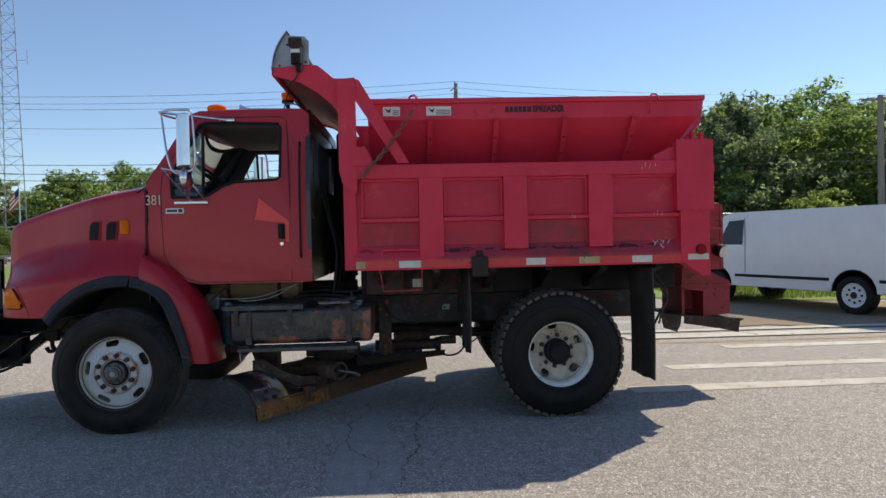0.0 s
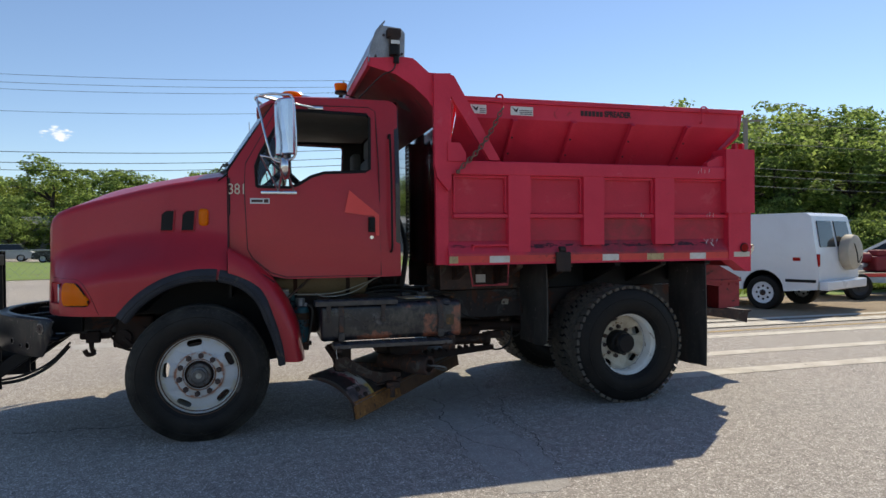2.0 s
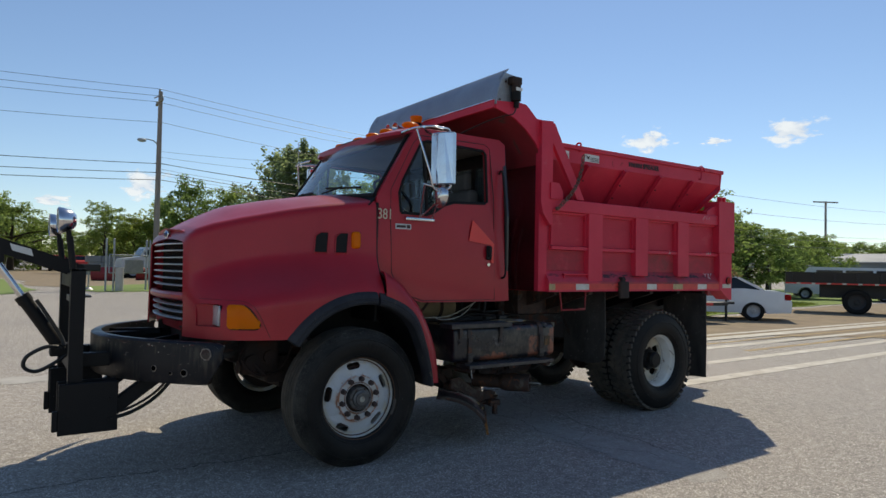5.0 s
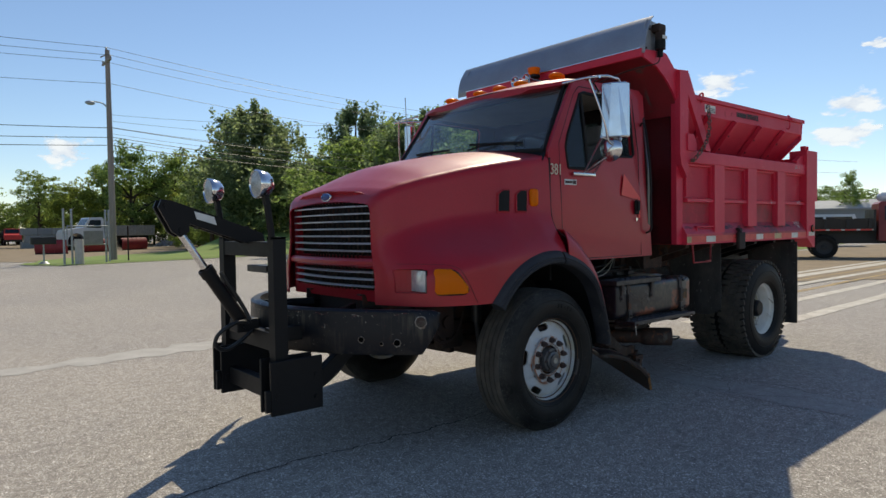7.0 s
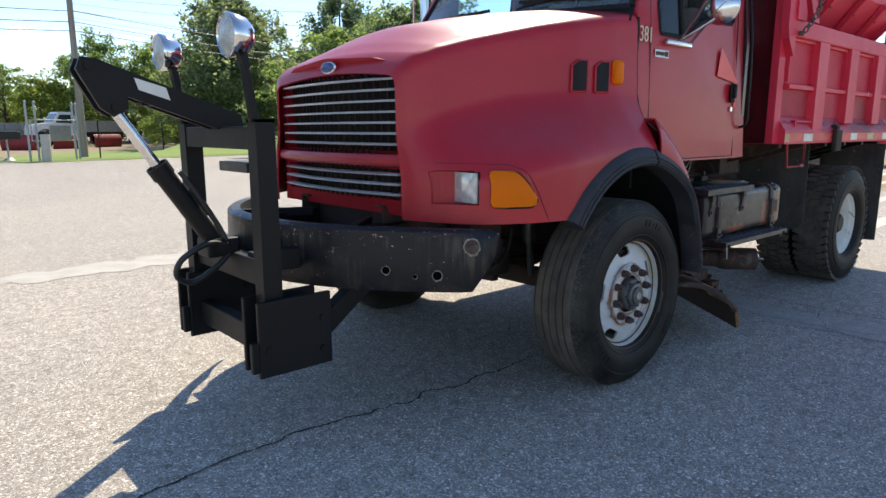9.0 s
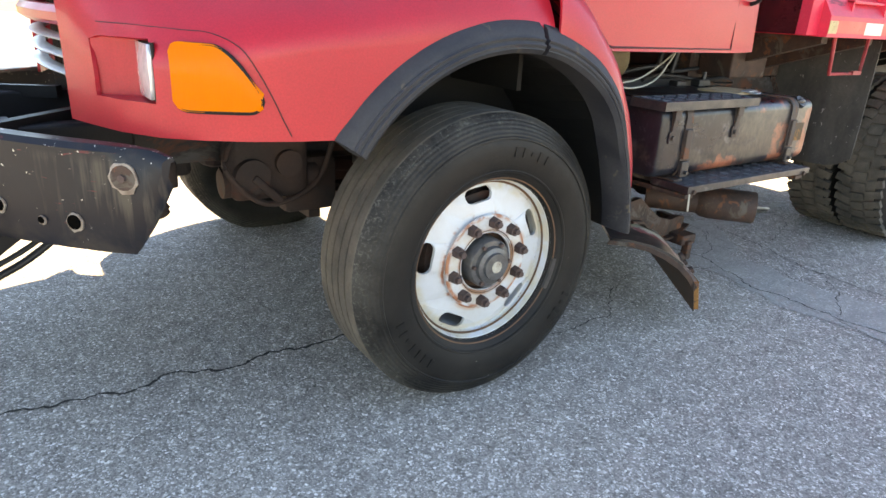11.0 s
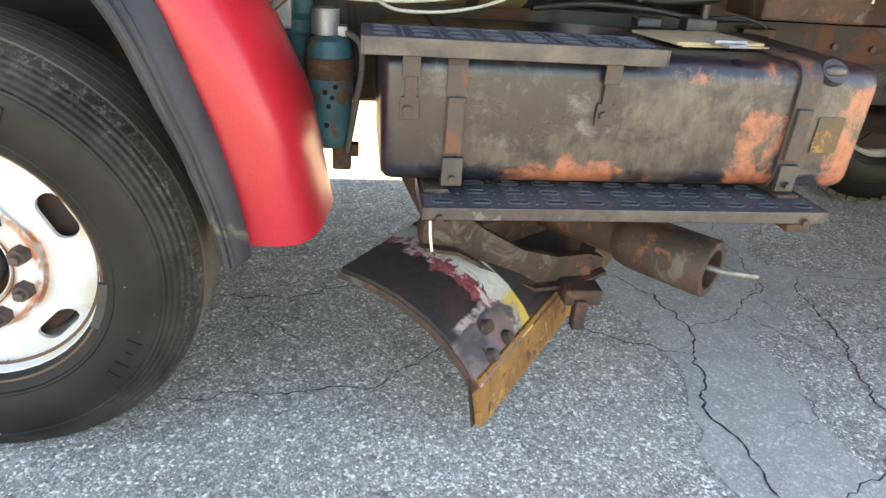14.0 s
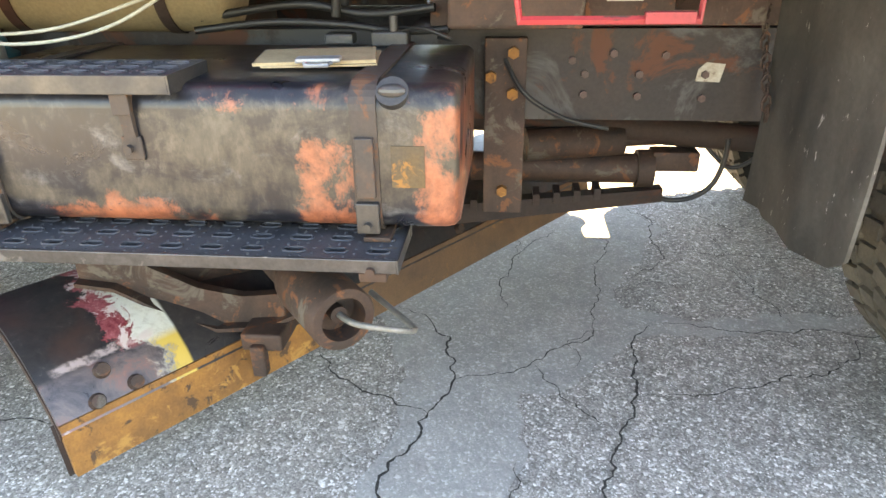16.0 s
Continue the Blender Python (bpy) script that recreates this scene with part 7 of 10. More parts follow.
tube(bm, smooth_run([(-4.47, -0.20, 0.90), (-4.58, -0.24, 0.92), (-4.70, -0.24, 0.86), (-4.72, -0.22, 0.78), (-4.64, -0.2, 0.74), (-4.52, -0.2, 0.80), (-4.42, -0.18, 0.88)], 6), 0.014)
tube(bm, smooth_run([(-4.28, -0.40, 0.38), (-4.05, -0.35, 0.40), (-3.85, -0.32, 0.50), (-3.7, -0.3, 0.66)], 6), 0.014)
tube(bm, smooth_run([(-4.28, -0.37, 0.40), (-4.05, -0.32, 0.43), (-3.85, -0.29, 0.53), (-3.7, -0.27, 0.69)], 6), 0.010)
P("hydraulic_hose", bm, WIRE_BLACK, smooth=60)
bm = solid()
bx(bm, -4.56, -4.40, -0.20, -0.06, 0.84, 0.93, 0.01)
cyl(bm, (-4.5, -0.22, 0.90), (-4.5, -0.02, 0.90), 0.03)
parts("cylinder_foot", bm, BLACK_STEEL, truck)
bm = solid()
bx(bm, HX - 0.02, HX + 0.10, -0.46, -0.16, 1.285, 1.30, 0.004)
bx(bm, HX - 0.035, HX - 0.02, -0.46, -0.16, 1.255, 1.30, 0.004)
P("hitch_shelf", bm, STEP_MAT, "small bent grey steel shelf")
# -- cab --
def tumble(bm):
    """Leans the cab's sides inward above the belt and tapers them towards the cowl."""
    for v in bm.verts:
        lean = 0.11 * max(0.0, v.co.z - 2.0)
        taper = 0.02 * step01((-1.6 - v.co.x) / 0.8)
        if abs(v.co.y) > 0.2:
            v.co.y -= math.copysign((lean + taper) * abs(v.co.y) / 1.08, v.co.y)
    return bm


SIDE_OUT = [(-2.325, 1.50), (-2.325, 2.13), (-2.29, 2.19), (-1.985, 2.67), (-1.94, 2.735), (-1.87, 2.775), (-0.98, 2.785), (-0.91, 2.74), (-0.90, 1.25), (-1.02, 1.245), (-1.86, 1.245), (-1.98, 1.27), (-2.13, 1.37)]
WIN = [(-2.10, 2.01), (-1.84, 2.005), (-1.77, 2.03), (-1.66, 2.10), (-1.55, 2.135), (-1.20, 2.15), (-1.165, 2.17), (-1.155, 2.62), (-1.18, 2.65), (-1.81, 2.665), (-1.87, 2.645), (-2.075, 2.28), (-2.11, 2.18)]
for s in (-1, 1):
    bm = solid()
    prism(bm, SIDE_OUT, 'y', s * 1.075, s * 1.035, [WIN])
    tumble(bm)
    cab_side = P("cab_side", bm, RED_CAB, "faded red cab side with door", smooth=20)
    bm = solid()
    loop = [(-2.20, 1.99), (-2.19, 2.20), (-1.95, 2.635), (-1.87, 2.71), (-1.16, 2.715), (-1.105, 2.68), (-1.085, 2.2), (-1.075, 1.26), (-1.87, 1.26), (-2.0, 1.30), (-2.14, 1.42), (-2.18, 1.50), (-2.20, 1.99)]
    tube(bm, [(x, s * 1.073, z) for x, z in loop], 0.0048, 6)
    part("door_seam", tumble(bm), SEAM_RED, cab_side)
    bm = solid()
    prism(bm, [(x, z) for x, z in SIDE_OUT], 'y', s * 1.032, s * 1.024, [WIN])
    part("door_trim", tumble(bm), INTERIOR_DARK, cab_side, "dark inner door trim")
    bm = solid()
    loop = WIN + [WIN[0]]
    tube(bm, [(x, s * 1.072, z) for x, z in loop], 0.014, 6)
    tube(bm, [(-1.83, s * 1.06, 2.02), (-1.84, s * 1.06, 2.65)], 0.014, 6)
    part("window_rubber", tumble(bm), BLACK_PLASTIC, cab_side, "black window rubber", smooth=60)
    bm = solid()
    prism(bm, [(-2.10, 2.01), (-1.83, 2.01), (-1.83, 2.66), (-1.87, 2.645), (-2.075, 2.28)], 'y', s * 1.055, s * 1.051)
    part("vent_glass", tumble(bm), GLASS, cab_side, "clear vent window").visible_shadow = False
    bm = solid()
    bx(bm, -1.185, -1.125, s * 1.076, s * 1.092, 1.63, 1.76, 0.012)
    bx(bm, -1.172, -1.138, s * 1.09, s * 1.112, 1.66, 1.755, 0.008)
    h = part("door_handle", bm, BLACK_PLASTIC, cab_side, "chrome-trimmed black door handle")
    bm = solid()
    cyl(bm, (-1.155, s * 1.074, 1.585), (-1.155, s * 1.083, 1.585), 0.016)
    part("door_lock", bm, CHROME, cab_side)
    if s < 0:
        bm = solid()
        prism(bm, [(-1.385, 1.80), (-1.345, 1.99), (-1.09, 1.78), (-1.09, 1.60), (-1.12, 1.60), (-1.13, 1.77), (-1.21, 1.775)], 'y', -1.0775, -1.0755)
        part("paint_patch", tumble(bm), RED_FRESH, cab_side, "brighter red patch of fresh paint")
        bm = solid()
        bx(bm, -2.155, -2.00, -1.066, -1.063, 1.87, 1.915, 0.001)
        bdg = part("door_plate", bm, ALU, cab_side, "small aluminium name plate")
        bm = solid()
        bx(bm, -2.145, -2.055, -1.069, -1.066, 1.882, 1.903)
        bx(bm, -2.045, -2.01, -1.069, -1.066, 1.878, 1.907)
        part("plate_bar", bm, DARK_LETTER, cab_side)
        text_mesh("fleet_number", "381", 0.125, Matrix.Translation((-2.255, -1.063, 1.985)) @ SIDE @ Matrix.Diagonal((0.78, 1, 1, 1)), PALE_LETTER, cab_side, "pale painted number 381")
    # grab rail behind the door
    bm = solid()
    tube(bm, smooth_run([(-0.99, s * 1.06, 2.45), (-0.985, s * 1.115, 2.42), (-0.985, s * 1.12, 1.7), (-0.985, s * 1.12, 1.5), (-0.99, s * 1.075, 1.46)], 4), 0.010)
    part("grab_rail", tumble(bm), BLACK_STEEL, cab_side, "black grab rail", smooth=60)
    # west-coast mirror
    MY = s * 1.36
    bm = solid()
    swing, mid_ = Matrix.Rotation(s * -0.54, 3, 'Z'), Vector((-1.88, MY, 0))
    secs = []
    for z, k_, f_ in ((2.235, 0.90, 0.055), (2.245, 1.0, 0.054), (2.66, 1.0, 0.026), (2.67, 0.90, 0.024)):
        face_ = [(0.022, -0.105), (0.0, -0.112), (-0.030, -0.098), (-0.052, -f_), (-0.052, f_ * 0.9), (-0.030, 0.098), (0.0, 0.112), (0.022, 0.105)]
        secs.append([mid_ + swing @ Vector((d_ * k_, u_ * k_, 0)) + Vector((0, 0, z)) for d_, u_ in face_])
    loft(bm, secs)
    mirror = P("mirror", bm, CHROME, "tall chrome mirror head on stays", smooth=12)
    bm = solid()
    ball(bm, (-1.88, MY + s * -0.04, 2.15), 0.104, (0.45, 1, 1), 24, 14)
    part("round_mirror", bm, CHROME, mirror, "round convex chrome mirror", smooth=60)
    bm = solid()
    rod = 0.011
    tube(bm, smooth_run([(-2.06, s * 0.98, 2.71), (-2.10, s * 1.25, 2.70), (-2.0, MY, 2.71), (-1.9, MY, 2.71), (-1.82, MY - s * 0.0, 2.69), (-1.80, MY, 2.5), (-1.80, MY, 2.25), (-1.86, MY, 2.2)], 6), rod)
    tube(bm, [(-1.62, s * 1.02, 2.685), (-1.95, s * 1.2, 2.70), (-2.08, MY, 2.695)], rod)
    tube(bm, smooth_run([(-2.09, s * 1.27, 2.69), (-2.02, MY, 2.35), (-1.97, MY, 2.20), (-1.86, MY, 2.18)], 4), rod * 0.8)
    tube(bm, [(-2.07, MY, 2.23), (-1.9, MY, 2.20), (-1.80, s * 1.09, 1.97)], rod * 0.8)
    tube(bm, [(-2.06, MY, 2.22), (-1.93, s * 1.09, 1.975)], rod * 0.8)
    tube(bm, [(-1.9, MY, 2.12), (-1.93, s * 1.09, 1.975)], rod * 0.8)
    bx(bm, -2.07, -1.78, s * 1.065, s * 1.10, 1.945, 1.975, 0.006)
    bx(bm, -1.68, -1.55, s * 1.0, s * 1.03, 2.67, 2.70, 0.006)
    part("mirror_stay", bm, CHROME, mirror, "bright bent mirror stays", smooth=60)
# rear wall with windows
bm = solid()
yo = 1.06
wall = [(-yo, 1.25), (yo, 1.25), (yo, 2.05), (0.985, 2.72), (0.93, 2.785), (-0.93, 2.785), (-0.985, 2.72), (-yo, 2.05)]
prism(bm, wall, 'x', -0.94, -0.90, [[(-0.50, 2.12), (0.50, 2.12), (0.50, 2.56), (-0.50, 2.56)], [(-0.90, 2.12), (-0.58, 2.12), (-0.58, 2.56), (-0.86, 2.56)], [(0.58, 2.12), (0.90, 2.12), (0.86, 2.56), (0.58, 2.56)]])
rear = P("cab_rear_wall", bm, CAB_BACK_SHADE, "cab back painted dark for shade, with three windows")
bm = solid()
for y0, y1 in ((-0.51, 0.51), (-0.91, -0.57), (0.57, 0.91)):
    bx(bm, -0.922, -0.918, y0, y1, 2.11, 2.57)
part("rear_glass", bm, TINT_GLASS, rear, "tinted rear windows").visible_shadow = False
# roof
bm = solid()
secs = []
for x, w, z, rise in ((-2.10, 0.60, 2.745, 0.01), (-2.04, 0.80, 2.745, 0.03), (-1.98, 0.90, 2.755, 0.045), (-1.90, 0.93, 2.77, 0.06), (-1.80, 0.94, 2.78, 0.075), (-1.4, 0.945, 2.787, 0.085), (-1.05, 0.945, 2.785, 0.075), (-0.94, 0.94, 2.775, 0.06), (-0.895, 0.93, 2.74, 0.05)):
    sec = [(x, -w - 0.045, z - 0.03)]
    for k in range(13):
        u = -1 + 2 * k / 12
        sec.append((x, (w + 0.03) * u, z + rise * (1 - abs(u) ** 4)))
    sec.append((x, w + 0.045, z - 0.03))
    sec += [(x, w * 0.9, z - 0.05), (x, -w * 0.9, z - 0.05)]
    secs.append(sec)
loft(bm, secs)
roof = P("cab_roof", bm, RED_CAB, "red domed cab roof", smooth=45)
bm = solid()
bx(bm, -1.92, -0.95, -0.9, 0.9, 2.685, 2.70)
P("headliner", bm, HEADLINER)
# windscreen
def screen(u, v, off=0.0):
    """u across from -1 to 1, v up from 0 to 1."""
    zb, zt = 2.145, 2.725
    xb, xt = -2.325, -1.95
    bulge = 0.13 * (1 - u * u)
    w = 0.995 - 0.095 * v
    x = xb + (xt - xb) * v - bulge - off
    return Vector((x, w * u, zb + (zt - zb) * v + 0.03 * (1 - u * u) * v + 0.02 * (1 - u * u) * (1 - v)))


bm = solid()
g = [[bm.verts.new(screen(-0.985 + 1.97 * i / 24, 0.01 + 0.97 * k / 8)) for k in range(9)] for i in range(25)]
for a, b in zip(g, g[1:]):
    for k in range(8):
        bm.faces.new((a[k], b[k], b[k + 1], a[k + 1]))
ws = P("windshield", bm, TINT_GLASS, "curved tinted windshield", smooth=60)
ws.visible_shadow = False
bm = solid()
rim = [screen(-1 + 2 * i / 24, 0) for i in range(25)] + [screen(1, k / 8) for k in range(1, 9)] + [screen(1 - 2 * i / 24, 1) for i in range(1, 25)] + [screen(-1, 1 - k / 8) for k in range(1, 9)]
tube(bm, rim, 0.018, 6)
part("screen_rubber", bm, BLACK_PLASTIC, ws, "black screen rubber", smooth=60)
for y in (-0.28, 0.52):
    bm = solid()
    u = y / 0.95
    tube(bm, [screen(u, -0.02, 0.03), screen(u + 0.06, 0.08, 0.035), screen(u - 0.22, 0.16, 0.03)], 0.007, 6)
    beam(bm, screen(u - 0.5, 0.13, 0.02), screen(u + 0.08, 0.17, 0.02), 0.014, 0.018)
    part("wiper", bm, BLACK_PLASTIC, ws, "black wiper blade")
bm = solid()  # cowl between hood and screen
g = []
for i in range(17):
    u = -1 + 2 * i / 16
    top = screen(u, -0.01)
    g.append([bm.verts.new((-2.40, 1.05 * u, 2.05 + 0.08 * (1 - u * u))), bm.verts.new((min(-2.2, top.x), top.y * 1.02, top.z - 0.03)), bm.verts.new((top.x + 0.02, top.y * 1.02, top.z + 0.01))])
for a, b in zip(g, g[1:]):
    for k in range(2):
        bm.faces.new((a[k], b[k], b[k + 1], a[k + 1]))
P("cowl", bm, BLACK_PLASTIC, smooth=50, thick=0.01)
bm = solid()
bx(bm, -2.33, -2.31, -1.05, 1.05, 1.1, 2.08)
P("firewall", bm, BLACK_PLASTIC)
bm = solid()
bx(bm, -2.3, -0.92, -1.03, 1.03, 1.25, 1.30)
P("cab_floor", bm, FRAME_DARK)
# interior
bm = solid()
secs = []
for y in (-1.0, -0.6, 0, 0.6, 1.0):
    secs.append([(-2.29, y, 1.55), (-2.29, y, 2.13), (-2.13, y, 2.10), (-2.04, y, 2.0), (-2.06, y, 1.7), (-2.12, y, 1.55)])
loft(bm, secs)
P("dashboard", bm, INTERIOR, smooth=40)
bm = solid()
lathe(bm, [(0.205, -0.012), (0.222, -0.008), (0.230, 0.0), (0.222, 0.012), (0.205, 0.012)], (-1.87, -0.52, 2.20), (0.66, 0, 0.75), 36, closed=True)
sw_c = Vector((-1.87, -0.52, 2.20))
cyl(bm, sw_c, sw_c + Vector((-0.28, 0, -0.26)), 0.03)
for a in (0, 120, 240):
    t = Vector((0.75 * math.cos(radians(a)), math.sin(radians(a)), -0.66 * math.cos(radians(a))))
    cyl(bm, sw_c, sw_c + t * 0.21, 0.012, seg=8)
P("steering_wheel", bm, BLACK_PLASTIC, "black steering wheel", smooth=50)
for y in (-0.52, 0.52):
    bm = solid()
    bx(bm, -1.55, -1.05, y - 0.24, y + 0.24, 1.62, 1.76, 0.04, 3)
    bx(bm, -1.14, -1.02, y - 0.23, y + 0.23, 1.74, 2.32, 0.04, 3)
    bx(bm, -1.12, -1.03, y - 0.13, y + 0.13, 2.32, 2.50, 0.03, 3)
    bx(bm, -1.5, -1.1, y - 0.18, y + 0.18, 1.3, 1.62, 0.01)
    P("cab_seat", bm, INTERIOR, "dark grey cloth cab seat", smooth=40)
# roof lamps, beacon, horns
for y in (-0.70, -0.28, 0, 0.28, 0.70):
    bm = solid()
    ball(bm, (-1.80, y, 2.852 + 0.012 * (1 - abs(y))), 0.06, (1.5, 1.0, 0.6), 20, 10)
    part("marker_lamp", bm, AMBER, roof, "amber clearance lamp", smooth=60)
BX, BY, BZ = -1.28, 0.03, 3.065
bm = solid()
cyl(bm, (BX, BY, BZ - 0.012), (BX, BY, BZ + 0.012), 0.062)
cyl(bm, (BX, BY, 2.86), (BX, BY, BZ - 0.03), 0.022)
cyl(bm, (BX, BY, 2.85), (BX, BY, 2.868), 0.07)
bcn = P("beacon", bm, BLACK_STEEL, "amber warning beacon on a short roof post", smooth=40)
bm = solid()
lathe(bm, [(0.052, 0.0), (0.056, 0.010), (0.066, 0.062), (0.062, 0.074), (0.04, 0.080), (0, 0.082)], (BX, BY, BZ + 0.012), (0, 0, 1), 28)
part("beacon_dome", bm, AMBER, bcn, "orange beacon dome", smooth=40)
bm = solid()
tube(bm, smooth_run([(BX + 0.05, BY, BZ - 0.02), (BX + 0.16, BY, BZ - 0.06), (BX + 0.10, BY, 2.93), (BX + 0.2, BY, 2.88), (BX + 0.34, BY, 2.85)], 5), 0.007)
part("beacon_cable", bm, WIRE_BLACK, bcn)
for y in (-0.24, -0.10):
    bm = solid()
    lathe(bm, [(0.0, -0.02), (0.018, 0.0), (0.018, 0.30), (0.03, 0.36), (0.055, 0.40), (0.05, 0.40), (0.02, 0.35)], (-1.30, y, 2.925), (-1, 0, 0.02), 24)
    bx(bm, -1.35, -1.29, y - 0.02, y + 0.02, 2.86, 2.91)
    bx(bm, -1.57, -1.53, y - 0.02, y + 0.02, 2.86, 2.91)
    part("air_horn", bm, CHROME, roof, "chrome trumpet air horn", smooth=50)
bm = solid()
tube(bm, [(-2.18, 0.98, 2.12), (-2.20, 1.0, 2.9)], 0.004, 6)
P("antenna", bm, GALV)

# -- dump bed --
X0, X1 = -0.50, 2.36
bm = solid()
prism(bm, [(-1.205, 1.335), (-1.205, 1.435), (-1.135, 1.545), (-1.10, 1.545), (-1.10, 1.40), (1.10, 1.40), (1.10, 1.545), (1.135, 1.545), (1.205, 1.435), (1.205, 1.335)], 'x', X0, X1 + 0.04)
bed = P("dump_bed", bm, RED_LOWER, "red dump bed floor with sloped lower edge", smooth=20)
for s in (-1, 1):
    bm = solid()
    bx(bm, X0, X1, s * 1.115, s * 1.14, 1.545, 2.13)
    part("side_panel", bm, RED_PANEL, bed, "scuffed red side panel")
    bm = solid()
    bx(bm, X0 - 0.06, X1, s * 1.085, s * 1.205, 2.125, 2.25, 0.012)
    part("top_rail", bm, RED_BED, bed)
    for x0, x1 in ((0.05, 0.27), (0.79, 1.01), (1.54, 1.76)):
        bm = solid()
        low = 1.44 if x0 < 0.1 else 1.50
        secs = []
        for z, d in ((low, 0.0), (low + 0.015, 0.004), (2.128, 0.004)):
            secs.append([(x0, s * 1.137, z), (x0 + 0.006, s * (1.20 + d * 0), z), (x1 - 0.006, s * 1.20, z), (x1, s * 1.137, z)])
        loft(bm, secs)
        part("side_post", bm, RED_BED, bed)
    for x0, x1 in ((X0 + 0.05, 0.052), (0.268, 0.792), (1.008, 1.542), (1.758, X1)):
        bm = solid()
        prism(bm, [(s * 1.137, 1.745), (s * 1.185, 1.752), (s * 1.185, 1.782), (s * 1.137, 1.795)], 'x', x0, x1)
        part("side_rib", bm, RED_BED, bed)
        bm = solid()
        bx(bm, x0 + 0.004, x0 + 0.02, s * 1.138, s * 1.17, 1.80, 2.12)
        bx(bm, x1 - 0.02, x1 - 0.004, s * 1.138, s * 1.17, 1.80, 2.12)
        bx(bm, x0 + 0.02, x1 - 0.02, s * 1.138, s * 1.17, 2.105, 2.124)
        parts("panel_edge", bm, RED_BED, bed)
    # front post, its pointed foot and the brace to the rail
    bm = solid()
    prism(bm, [(-0.625, 2.99), (-0.475, 3.0), (-0.475, 2.02), (-0.50, 1.98), (-0.60, 2.10), (-0.625, 2.2)], 'y', s * 1.155, s * 1.210)
    bx(bm, -0.60, -0.49, s * 1.10, s * 1.155, 1.34, 2.95)
    part("front_post", bm, RED_BED, bed)
    bm = solid()
    prism(bm, [(-0.50, 3.0), (-0.44, 2.98), (-0.02, 2.26), (-0.12, 2.26), (-0.47, 2.80), (-0.50, 2.86)], 'y', s * 1.16, s * 1.20)
    part("post_brace", bm, RED_BED, bed)
    bm = solid()
    prism(bm, [(-0.51, 2.40), (-0.40, 2.40), (-0.345, 2.31), (-0.345, 2.24), (-0.51, 2.24)], 'y', s * 1.195, s * 1.225)
    part("corner_gusset", bm, RED_BED, bed)
    # rear corner post
    bm = solid()
    prism(bm, [(2.325, 1.80), (2.325, 2.425), (2.655, 2.425), (2.655, 1.80)], 'y', s * 1.02, s * 1.225)
    prism(bm, [(2.36, 1.80), (2.62, 1.80), (2.62, 1.22), (2.56, 1.22), (2.385, 1.34), (2.36, 1.345)], 'y', s * 1.04, s * 1.212)
    post = part("rear_post", bm, RED_BED, bed, "boxed red rear corner post")
    bm = solid()
    cyl(bm, (2.535, s * 1.21, 1.455), (2.535, s * 1.228, 1.455), 0.038)
    part("rear_marker", bm, RED_LENS, bed, "round red marker lamp")
    bm = solid()
    lathe(bm, [(0.036, 0.0), (0.046, 0.008), (0.046, 0.016), (0.038, 0.018)], (2.535, s * 1.21, 1.455), (0, s, 0), 24)
    part("lamp_grommet", bm, BLACK_PLASTIC, bed)
    bm = solid()
    bx(bm, 2.42, 2.605, s * 1.212, s * 1.2145, 1.365, 1.415)
    part("reflector", bm, WHITE_TAPE, bed, "white reflective strip")
    # alternating tape along the lower edge
    whites = [(-0.50, -0.42), (-0.13, 0.06), (0.55, 0.62), (0.98, 1.15), (1.45, 1.63), (1.92, 2.10)]
    x = X0
    for a, b in whites + [(X1 + 0.03, None)]:
        if a - x > 0.02:
            bm = solid()
            bx(bm, x, a, s * 1.205, s * 1.2075, 1.355, 1.415)
            part("red_tape", bm, RED_TAPE, bed)
        if b:
            bm = solid()
            bx(bm, a, b, s * 1.205, s * 1.208, 1.352, 1.412)
            part("white_tape", bm, DIRTY_TAPE if a in (-0.50, 0.55, 1.45) else WHITE_TAPE, bed, "dirty reflective tape" if a in (-0.50, 0.55, 1.45) else "white reflective tape")
            x = b
    # rail end step and hinge block
    bm = solid()
    prism(bm, [(2.14, 2.25), (2.14, 2.29), (2.28, 2.36), (2.33, 2.36), (2.33, 2.25)], 'y', s * 1.12, s * 1.18)
    bx(bm, 2.655, 2.73, s * 1.05, s * 1.09, 2.14, 2.22, 0.006)
    bx(bm, 2.50, 2.53, s * 1.08, s * 1.14, 2.42, 2.50, 0.004)
    bx(bm, 2.58, 2.61, s * 1.08, s * 1.14, 2.42, 2.50, 0.004)
    parts("rail_end", bm, RED_BED, bed)
    # side lamp box and a folding foothold under the floor
    bm = solid()
    bx(bm, 0.50, 0.645, s * 1.205, s * 1.245, 1.26, 1.44, 0.012)
    cyl(bm, (0.545, s * 1.20, 1.46), (0.60, s * 1.20, 1.46), 0.03)
    part("latch_box", bm, FRAME_DARK, bed)
    bm = solid()
    tube(bm, [(-0.30, s * 1.15, 1.34), (-0.27, s * 1.15, 1.15), (0.06, s * 1.15, 1.15), (0.07, s * 1.15, 1.34)], 0.010, 6)
    bx(bm, -0.04, 0.05, s * 1.14, s * 1.165, 1.145, 1.165)
    part("foothold", bm, RED_SCUFFED, bed, "bent red foothold")
    bm = solid()
    bx(bm, -0.28, 0.10, s * 1.150, s * 1.19, 1.50, 1.515, 0.003)
    bx(bm, -0.28, -0.268, s * 1.14, s * 1.19, 1.46, 1.515)
    bx(bm, 0.088, 0.10, s * 1.14, s * 1.19, 1.46, 1.515)
    part("grab_handle", bm, RED_BED, bed)
